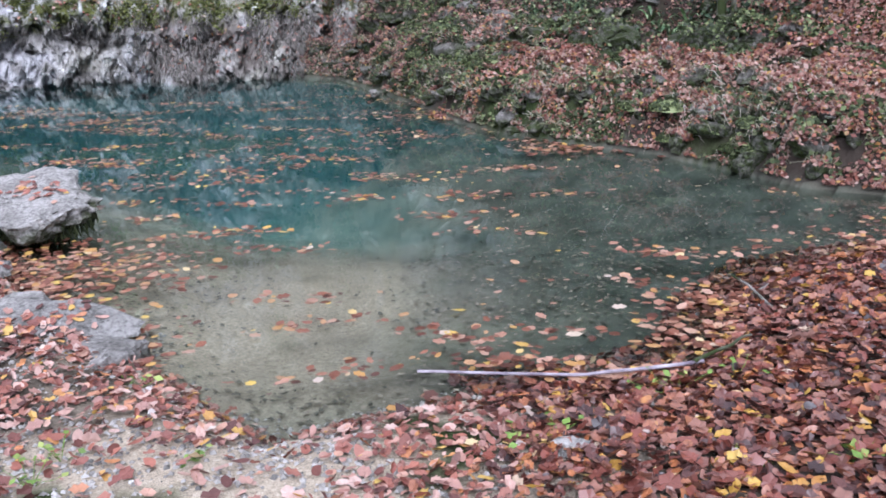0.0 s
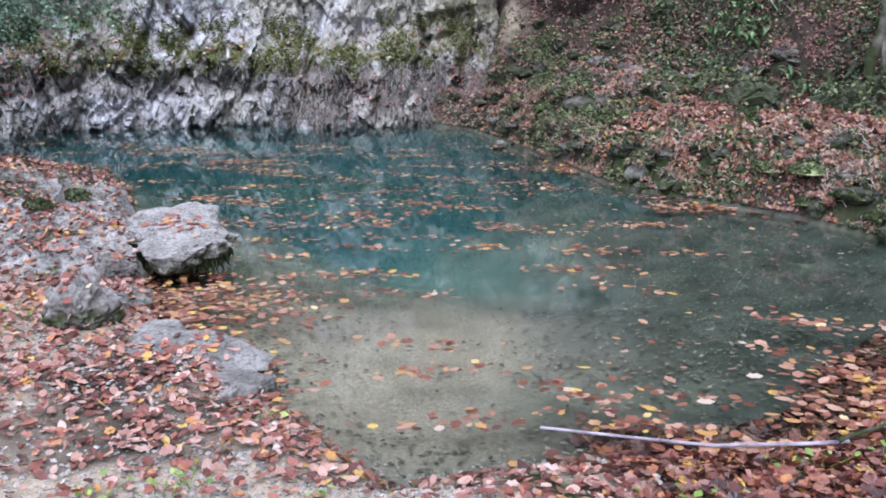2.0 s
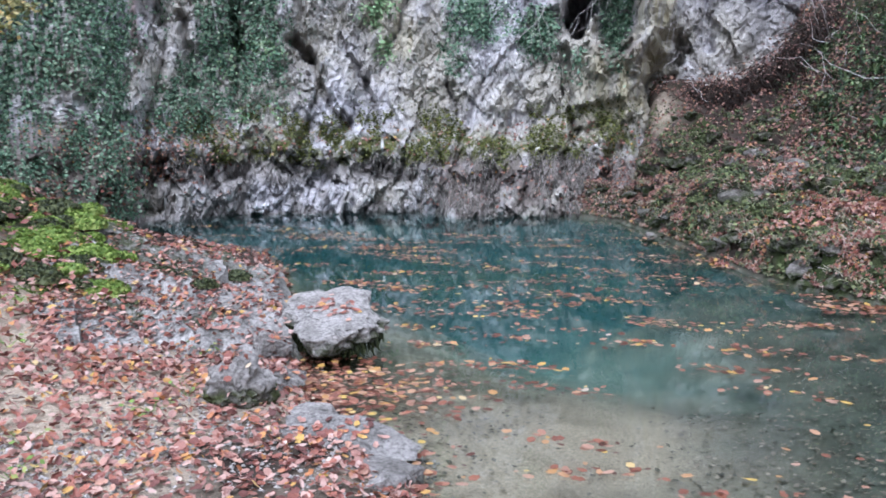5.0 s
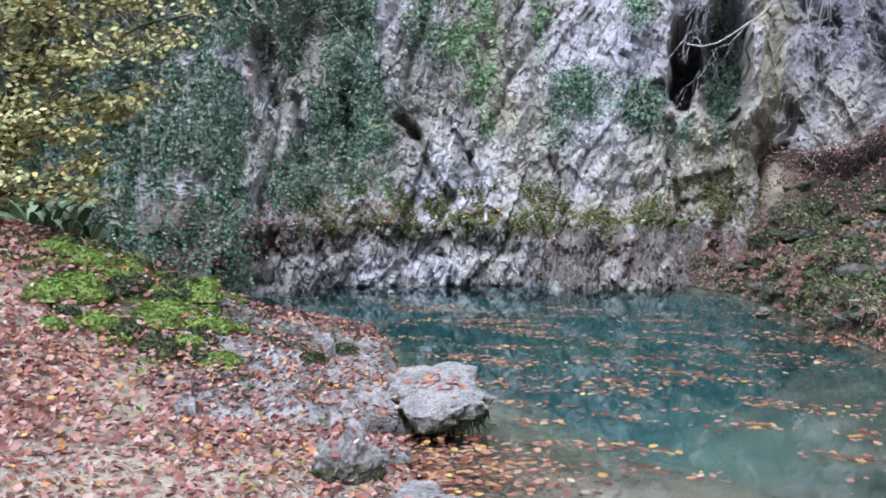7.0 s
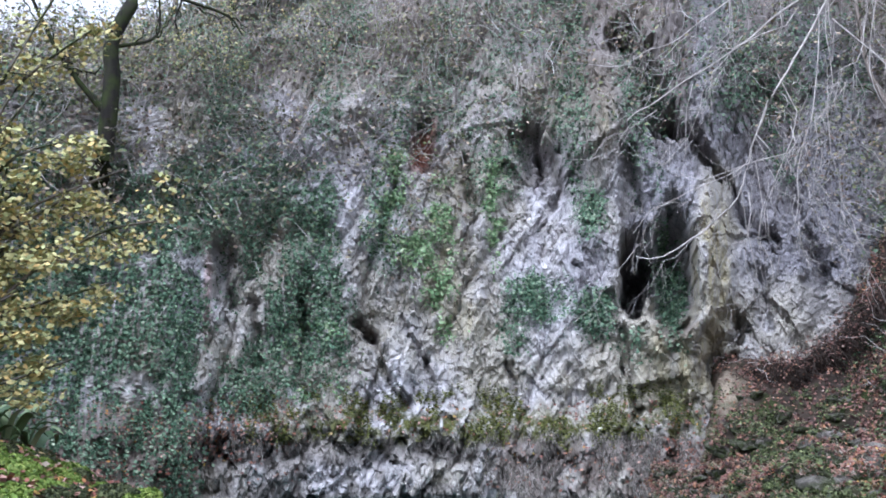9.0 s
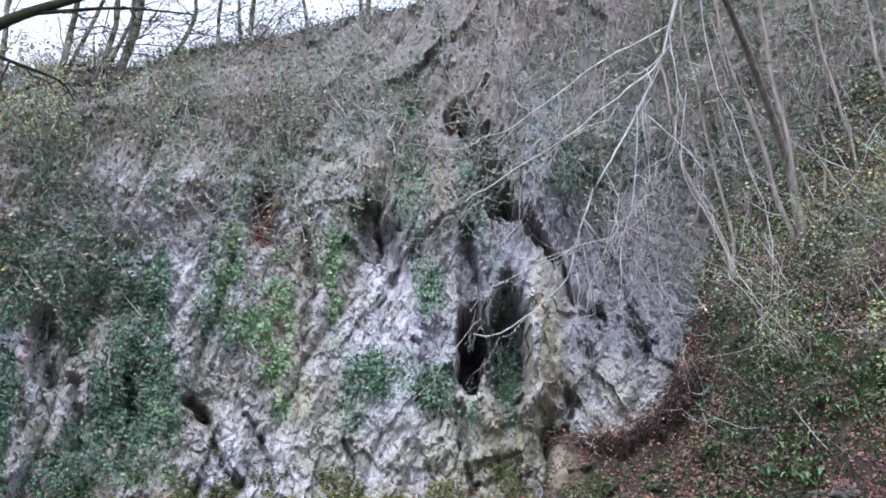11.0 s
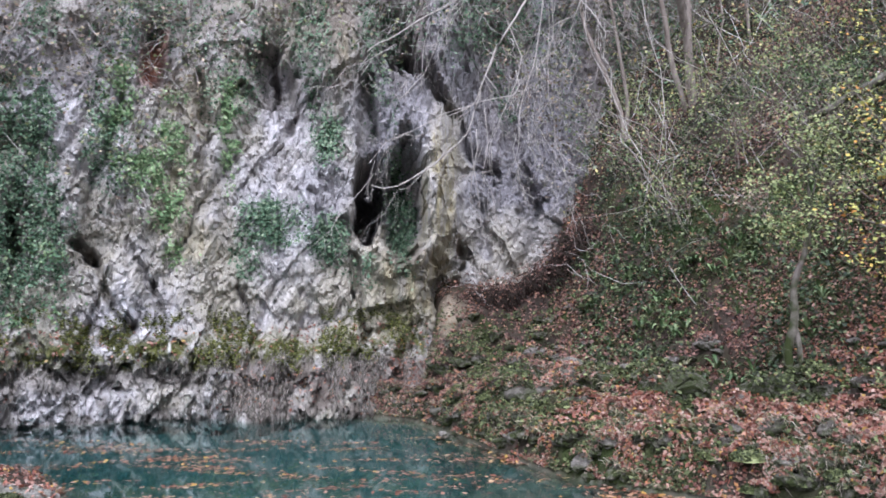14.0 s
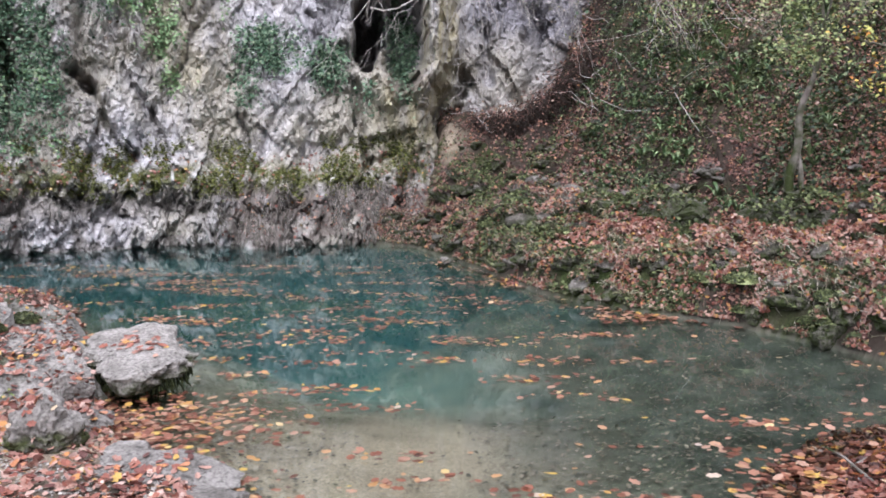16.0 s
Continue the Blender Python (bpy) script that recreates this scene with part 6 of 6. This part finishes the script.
x, y = scatter_land(270000, (-2.8, 9, 6.3, 19), slope_moss)
nr, z = slope_normals(x, y)
v, f = many(LITE, LITE_F, np.stack([x, y, stone_tops(x, y) + 0.05 + 0.06 * rng.random(len(x))], 1), frames_for(nr, rng.uniform(0, 6.28, len(x)), 0.9), 0.06 * rng.uniform(0.6, 1.4, len(x)))
tagged(new("slope_moss", mesh_from("slope_moss", v, f, slopemoss_mat, False)), "dark green moss spread over stones of the slope", "moss", kind="stuff")
# dry grass and moss hanging over the bank's edge
x, y = scatter_land(120000, (-3, 6.5, 6.3, 18.6), lambda x, y, d: (d > 0.02) * (d < 1.7) * step(-0.25, 0.15, fbm(xyz(x * 1.8, y * 1.8, 0), 3, 153)) * (0.45 + 0.55 * (d < 0.7)))
n = len(x)
p = np.stack([x, y, stone_tops(x, y) + 0.03], 1)
way = np.stack([-0.35 + rng.normal(size=n) * 0.7, -0.5 + rng.normal(size=n) * 0.5, -rng.uniform(-0.2, 0.9, n)], 1) * rng.uniform(0.04, 0.17, n)[:, None]
side = np.tile([0.003, 0.001, 0.0015], (n, 1))
lift = np.array([0, 0, 0.05])
v = np.stack([p - side, p + side, p + way * 0.5 + side + lift, p + way * 0.5 - side + lift, p + way], 1).reshape(-1, 3)
f = (np.array([[0, 1, 2], [0, 2, 3], [3, 2, 4]])[None] + np.arange(n)[:, None, None] * 5).reshape(-1, 3)
edge_mat = leaf_material("withered_edge_grass", [(0, (0.04, 0.045, 0.02)), (0.35, (0.13, 0.125, 0.07)), (0.7, (0.29, 0.25, 0.19)), (1, (0.48, 0.43, 0.37))])
tagged(new("hanging_grass", mesh_from("hanging_grass", v, f, edge_mat, False)), "withered grass and moss hanging over the far bank", "grass", kind="stuff")
drygrass_mat = leaf_material("dry_grass", [(0, (0.06, 0.08, 0.03)), (0.4, (0.18, 0.18, 0.09)), (1, (0.42, 0.38, 0.28))])
x, y = scatter_land(5200, (-2, 9, 6.8, 18), lambda x, y, d: (d > 0.05) * (step(3.6, 0.5, d) + step(1.2, 0.3, d)) * step(-0.2, 0.3, fbm(xyz(x, y, 0), 3, 131)))
tufts("dry_grass", x, y, stone_tops(x, y), 0.13, drygrass_mat, "drooping dry and green grass tufts among mossy stones")
x, y = scatter_land(9000, (-13, -5, 5, 13), lambda x, y, d: step(39, 44, np.degrees(np.arctan2(-x, y))) * step(7.0, 9.0, np.hypot(x, y)) * (d > 0.3) * step(-0.25, 0.1, fbm(xyz(x * 1.2, y * 1.2, 0), 3, 133)))
tufts("moss_grass", x, y, land(x, y), 0.08, grass_mat, "bright green moss and grass on the mound", 8, 0.3)


# small green weeds of the near bank
def weed(x, y, size):
    g = Vector((x, y, float(land(np.array([x]), np.array([y]))[0])))
    e = tree_base("weed", g, "small bright green seedling among the fallen leaves", "weed", "weeds of the bank")
    n = 10
    tips = rng.normal(size=(n, 3)) * np.array([0.5, 0.5, 0.15]) * size + np.array([0, 0, 0.35 * size])
    part("foliage", leaves_at(tips, 0.045, grass_mat, "foliage", 0.4, normal=(0, 0, 1)), e)
    for p in tips:
        part("stem", mesh_from("stem", *tubes([(bend((0, 0, -0.01), p, 0, 0.1, 4), np.full(4, 0.0015))], 3), grass_mat), e)


for x, y, size in ((-1.5, 2.67, 0.14), (-1.47, 2.84, 0.12), (-1.44, 3.56, 0.12), (0.25, 2.92, 0.09), (0.39, 2.96, 0.10), (0.95, 3.29, 0.14), (1.22, 3.38, 0.13), (1.05, 2.67, 0.07), (1.41, 2.63, 0.10), (-0.96, 2.84, 0.06),
                   (-3.79, 5.43, 0.2), (-4.66, 4.54, 0.12), (-3.53, 3.46, 0.16), (-3.25, 3.09, 0.16), (-3.29, 4.2, 0.13), (-3.29, 4.55, 0.16), (-1.75, 2.62, 0.12), (-1.62, 2.5, 0.12)):
    weed(x, y, size)

# ---- the peeled stick in the shallows ----
stick_mat = bark_material("wet_peeled_wood", (0.13, 0.10, 0.125), (0.42, 0.37, 0.40))
stick = tree_base("stick", Vector((0.5, 3.58, 0.02)), "long grey peeled stick lying in the shallow water", "stick")
line = bend((-0.16, 3.64, 0.03), (0.55, 3.56, 0.03), 0, 0.01, 6).tolist() + bend((0.6, 3.555, 0.03), (1.16, 3.63, 0.05), 0, 0.02, 6).tolist()
part_at("stem", *tubes([(np.array(line), np.linspace(0.007, 0.010, 12))], 8), stick_mat, stick)
part_at("twig", *tubes([(bend((1.1, 3.62, 0.05), (1.46, 3.87, 0.07), 0, 0.1, 6), np.linspace(0.011, 0.006, 6))], 6), bark_mat, stick)
twig = tree_base("stick", Vector((1.7, 4.5, 0.03)), "short dark broken twig lying on drifted leaves", "stick")
part_at("stem", *tubes([(bend((1.66, 4.78, 0.05), (1.73, 4.25, 0.03), 0, 0.1, 7), np.linspace(0.006, 0.011, 7)), (bend((1.70, 4.52, 0.04), (1.82, 4.62, 0.06), 0, 0.1, 4), np.linspace(0.005, 0.003, 4))], 6), bark_mat, twig)

# ---- root mat hanging over the edge of the slope ----
root_mat = bark_material("dark_root", (0.02, 0.015, 0.012), (0.075, 0.055, 0.045))
lines = []
for k in range(1000):
    az = 2.6 - 8.2 * rng.random()
    el = np.interp(az, [-5.6, -4.9, -2.9, -0.6, 3.1], [7.0, 6.4, 4.1, 2.6, 1.9]) + rng.normal() * 0.35
    p = np.array(at(az, el, 19.6 + rng.normal() * 0.15))
    lines.append((bend(p, p + np.array([rng.normal() * 0.3, -0.1 + 0.2 * rng.normal(), -rng.uniform(0.05, 0.6)]), 0, 0.2, 5), np.linspace(0.011, 0.003, 5)))
p = np.array([ln[0][0] for ln in lines])
p = np.concatenate([p + rng.normal(size=p.shape) * np.array([0.2, 0.25, 0.12]) + np.array([0, 0, 0.05]) for k in range(2)])
rootleaf = leaves_at(p, 0.06, dull_mat, "leaf_litter", 0.6)
tagged(new("leaf_litter", rootleaf), "russet leaves lodged on the root mat", "fallen leaves", kind="stuff")
v, f = tubes(lines, 4)
tagged(new("root_mat", mesh_from("root_mat", v, f, root_mat)), "dark mat of hanging roots at the slope's broken edge", "roots", kind="stuff")

# ---- moss fringe of the boulder, moss cushions of the ledge ----
moss_mat = leaf_material("dark_moss", [(0, (0.018, 0.024, 0.010)), (0.6, (0.05, 0.062, 0.024)), (1, (0.12, 0.135, 0.055))])
lines = []
for k in range(420):
    a = -3.3 + 3.6 * rng.random()
    wide = rng.uniform(0.94, 1.06)
    p = np.array((0.345 * math.cos(a) * wide, 0.30 * math.sin(a) * wide, rng.uniform(-0.12, 0.04)))
    lines.append((bend(p, p + np.array([rng.normal() * 0.02, -0.01, -rng.uniform(0.03, 0.10)]), 0, 0.2, 4), np.linspace(0.011, 0.003, 4)))
part("moss_fringe", mesh_from("moss_fringe", *tubes(lines, 4), moss_mat), boulder, "wet dark moss strands")


LOOSE = []


def cushion(az, r, size, mat=moss_mat, label="dark green moss cushion growing on the rock ledge"):
    g = ground_at(az, r)
    if shore_distance(np.array([g.x]), np.array([g.y]))[0] < 0.1:
        return
    z = max(g.z, float(ledge_height(np.array([g.x]), np.array([g.y]))[0]))
    n = 500
    u = rng.normal(size=(n, 3))
    u /= np.linalg.norm(u, axis=1, keepdims=True)
    u[:, 2] = np.abs(u[:, 2])
    u *= np.array([1, 0.7, 0.5]) * (1 + 0.3 * fbm(u * 2 + az, 3, 5))[:, None]
    v, f = many(LITE, LITE_F, u * size * 0.36, frames_for(u, rng.uniform(0, 6.28, n), 0.6), np.full(n, 0.05))
    bm = bmesh.new()
    bmesh.ops.create_icosphere(bm, subdivisions=3, radius=1.0)
    c = np.array([q.co[:] for q in bm.verts])
    cf = np.array([[q.index for q in t.verts] for t in bm.faces])
    bm.free()
    c[:, 2] = np.abs(c[:, 2]) - 0.12
    c *= np.array([1, 0.7, 0.5]) * (1 + 0.3 * fbm(c * 2 + az, 3, 5))[:, None]
    v, f = np.concatenate([c * size * 0.36, v]), np.concatenate([cf, f + len(c)])
    ob = new("moss_cushion", mesh_from("moss_cushion", v, f, mat, False))
    ob.location = (g.x, g.y, z - 0.02)
    tagged(ob, label, "moss", "moss cushions")


for az, r, size in ((38.9, 8.6, 0.5), (39.4, 7.9, 0.4), (32.1, 9.3, 0.45), (43.3, 10.8, 0.45), (30.7, 8.8, 0.35), (37.6, 7.6, 0.35), (36.5, 8.9, 0.3), (34.2, 8.1, 0.35), (44.6, 9.9, 0.5), (46.3, 9.2, 0.5)):
    cushion(az, r, size)

for k in range(46):
    az = 2.0 - 22.0 * k / 45 + rng.normal() * 0.3
    shore_r = np.interp(az, [-20, -17, -12, -8, -4, 0, 3], [8.0, 8.3, 9.3, 10.0, 10.9, 13.1, 14.6])
    cushion(az, shore_r + rng.uniform(0.12, 0.45), rng.uniform(0.25, 0.6), slopemoss_mat, "shaggy dark moss lump at the edge of the far bank")
for k in range(34):
    az = 1.5 - 11.0 * k / 33 + rng.normal() * 0.3
    cushion(az, 13.7 + 0.10 * az + rng.uniform(-0.3, 0.4), rng.uniform(0.3, 0.75), slopemoss_mat, "moss lump on the dark step across the slope")
for k in range(16):
    cushion(-11.5 - 9.0 * k / 15 + rng.normal() * 0.3, 11.9 + rng.uniform(-0.2, 0.4), rng.uniform(0.35, 0.75), slopemoss_mat, "moss lump on the blocks below the leaning tree")

moundmoss_mat = leaf_material("bright_moss", [(0, (0.07, 0.12, 0.02)), (0.6, (0.15, 0.23, 0.035)), (1, (0.30, 0.36, 0.09))])
for k in range(115):
    cushion(rng.uniform(39.5, 51), rng.uniform(8.0, 11.4), rng.uniform(0.35, 0.8), (moundmoss_mat, moundmoss_mat, moss_mat)[k % 3], ("bright green moss clump on the leafy mound", "bright green moss clump on the leafy mound", "dark green moss clump on the leafy mound")[k % 3])
x, y = scatter_land(9000, (-12, -4.5, 5, 12), lambda x, y, d: step(37, 41, np.degrees(np.arctan2(-x, y))) * step(6.5, 7.5, np.hypot(x, y)) * (d > 0.2) * step(-0.2, 0.2, fbm(xyz(x * 1.6, y * 1.6, 0), 3, 135)))
v, f = many(LITE, LITE_F, np.stack([x, y, land(x, y) + 0.07 + 0.05 * rng.random(len(x))], 1), frames_for(np.tile([0.0, 0, 1], (len(x), 1)), rng.uniform(0, 6.28, len(x)), 0.4), 0.08 * rng.uniform(0.6, 1.3, len(x)))
tagged(new("leaf_litter", mesh_from("leaf_litter", v, f, litter_mat, False)), "orange and tan leaves caught in the mossy mound", "fallen leaves", kind="stuff")


# ---- moss, hanging roots and litter along the foot of the cliff ----
def moss_keep(a, e):
    n = patch_noise(a * 1.5, e, 2.0, 137)
    return step(5, 8, a) * step(38, 32, a) * step(-2.4, -1.2, e + 0.8 * n) * step(2.4, 0.2, e + 1.4 * n) * step(0.0, 0.18, n)


wallmoss_mat = leaf_material("wall_moss", [(0, (0.035, 0.042, 0.012)), (0.6, (0.11, 0.12, 0.03)), (1, (0.24, 0.25, 0.07))])
p, nr = cliff_cover(60000, 5, 38, -2.6, 2.6, moss_keep)
v, f = many(LITE, LITE_F, p + nr * np.abs(rng.normal(size=(len(p), 1))) * 0.05, frames_for(nr + np.array([0, 0, 0.3]), rng.uniform(0, 6.28, len(p)), 0.7), 0.055 * rng.uniform(0.5, 1.4, len(p)))
tagged(new("wall_moss", mesh_from("wall_moss", v, f, wallmoss_mat, False)), "olive moss in clumps along the ledge of the cliff", "moss", kind="stuff")
p, nr = cliff_cover(30000, 4.5, 42, -5.4, -1.4, lambda a, e: step(-0.1, 0.3, patch_noise(a * 2.0, e * 0.3, 1.6, 138)) * np.where(a > 19.5, 0.22 * step(-3.2, -2.2, e), 0.95))
p = p + nr * 0.05
n = len(p)
way = np.stack([rng.normal(size=n) * 0.15, rng.normal(size=n) * 0.15 - 0.1, -rng.uniform(0.5, 1.0, n)], 1) * rng.uniform(0.06, 0.24, n)[:, None]
side = np.stack([np.full(n, 0.006), np.zeros(n), np.zeros(n)], 1)
v = np.stack([p - side, p + side, p + way * 0.6 + side * 0.8 + nr * 0.05, p + way * 0.6 - side * 0.8 + nr * 0.05, p + way], 1).reshape(-1, 3)
f = (np.array([[0, 1, 2], [0, 2, 3], [3, 2, 4]])[None] + np.arange(n)[:, None, None] * 5).reshape(-1, 3)
hang_mat = leaf_material("withered_root_hair", [(0, (0.035, 0.033, 0.028)), (0.45, (0.12, 0.105, 0.09)), (0.8, (0.30, 0.265, 0.24)), (0.93, (0.44, 0.40, 0.37)), (1, (0.09, 0.10, 0.045))])
tagged(new("hanging_roots", mesh_from("hanging_roots", v, f, hang_mat, False)), "dry brown grass and root hair hanging over the waterline", "roots", kind="stuff")
p, nr = cliff_cover(40000, 4, 60, -5.0, 1.5, lambda a, e: 0.3 * step(30, 37, a) * step(1.5, 0.0, e) * step(-0.2, 0.2, patch_noise(a, e, 1.5, 139)) + 0.10 * step(-2.0, -0.8, e) * step(0.9, 0.0, e) + (0.10 + 0.5 * step(10, 6, a)) * step(20, 18, a) * step(-1.5, -2.5, e))
v, f = many(LITE, LITE_F, p + nr * 0.04, frames_for(nr + np.array([0, 0, 0.6]), rng.uniform(0, 6.28, len(p)), 0.5), 0.075 * rng.uniform(0.6, 1.3, len(p)))
tagged(new("leaf_litter", mesh_from("leaf_litter", v, f, litter_mat, False)), "brown leaves lodged along the foot of the cliff", "fallen leaves", kind="stuff")

# ---- leaves on the boulder and slabs of the bank ----
for bx, by, bz, wide in ((-3.06, 6.28, 0.42, 0.24), (-2.1, 4.24, 0.125, 0.26), (-3.0, 5.15, 0.16, 0.16), (-3.35, 5.75, 0.22, 0.18), (-3.0, 4.6, 0.28, 0.12)):
    for k in range(40):
        LOOSE.append((bx + rng.normal() * wide * 0.5, by + rng.normal() * wide * 0.4, bz))

# ---- gravel of the near bank ----
x, y = scatter_land(34000, (-4.8, 0.9, 1.6, 6.0), lambda x, y, d: (d > -0.25) * step(0.9, -0.3, x) * step(-0.4, 0.2, fbm(xyz(x * 1.3, y * 1.3, 0), 3, 161) + 0.1) * 0.8)
PEBBLE = np.array([(0.5, 0, 0), (0, 0.42, 0.05), (-0.46, 0.05, 0), (-0.05, -0.4, 0.04), (0.05, 0, 0.34)])
PEBBLE_F = [(0, 1, 4), (1, 2, 4), (2, 3, 4), (3, 0, 4)]
gravel_mat = leaf_material("gravel", [(0, (0.13, 0.12, 0.11)), (0.4, (0.28, 0.255, 0.23)), (0.9, (0.40, 0.37, 0.34)), (1, (0.5, 0.47, 0.44))], rough=0.9)
v, f = many(PEBBLE, PEBBLE_F, np.stack([x, y, land(x, y) + 0.003], 1), frames_for(np.tile([0.0, 0, 1], (len(x), 1)), rng.uniform(0, 6.28, len(x)), 0.2), 0.019 * rng.uniform(0.4, 1.9, len(x)) ** 1.3)
tagged(new("gravel", mesh_from("gravel", v, f, gravel_mat, False)), "pale grey gravel and rock chips on the bank", "gravel", kind="stuff")

# ---- the nearest leaves, one by one ----
def leaf_meshes(mat):
    out = []
    for k, (tmpl, fcs) in enumerate(((LEAF, LEAF_F), (CURLED, CURLED_F), (LOBED, LOBED_F), (LEAF * np.array([0.8, 1.1, 1.6]), LEAF_F))):
        out.append(mesh_from("leaf", tmpl, fcs, mat, False))
    return out


bank_leaf, wet_leaf, pond_leaf = leaf_meshes(litter_one_mat), leaf_meshes(wet_one_mat), leaf_meshes(float_one_mat)
x, y = rng.uniform(-2.0, 1.9, 2500), rng.uniform(2.3, 3.7, 2500)
d = shore_distance(x, y)
k = np.flatnonzero(d > -0.05)[:300]
z = land(x, y)
for i in k:
    ob = new("leaf", (wet_leaf if x[i] > -0.3 else bank_leaf)[int(rng.integers(4))])
    ob.parent = ground
    size = 0.062 * rng.uniform(0.6, 1.3)
    ob.matrix_world = Matrix.LocRotScale((x[i], y[i], z[i] + 0.03), Euler((rng.normal() * 0.3, rng.normal() * 0.3, rng.uniform(0, 6.28))), (size, size, size))
x, y = NEAR_FLOAT.T
for i in range(len(x)):
    ob = new("leaf", pond_leaf[int(rng.integers(4))])
    ob.parent = water
    size = 0.066 * rng.uniform(0.55, 1.25)
    ob.matrix_world = Matrix.LocRotScale((x[i], y[i], 0.012), Euler((rng.normal() * 0.06, rng.normal() * 0.06, rng.uniform(0, 6.28))), (size, size, size * 0.4))

# leaves lying on the stones: dropped onto the rock below them
bpy.context.view_layer.update()
graph = bpy.context.evaluated_depsgraph_get()
for x, y, z in LOOSE:
    hit, place, normal, _, below, _ = scene.ray_cast(graph, Vector((x, y, z + 1.0)), Vector((0, 0, -1)))
    if hit and below.name.startswith("rock"):
        ob = new("leaf", bank_leaf[int(rng.integers(4))])
        size = 0.065 * rng.uniform(0.7, 1.2)
        turn = normal.to_track_quat("Z", "Y").to_matrix().to_4x4() @ Matrix.Rotation(rng.uniform(0, 6.28), 4, "Z")
        ob.matrix_world = Matrix.Translation(place + normal * 0.004) @ turn @ Matrix.Scale(size, 4)
        tagged(ob, "fallen russet leaf lying on a bank stone", "fallen leaf", "leaves on the stones")
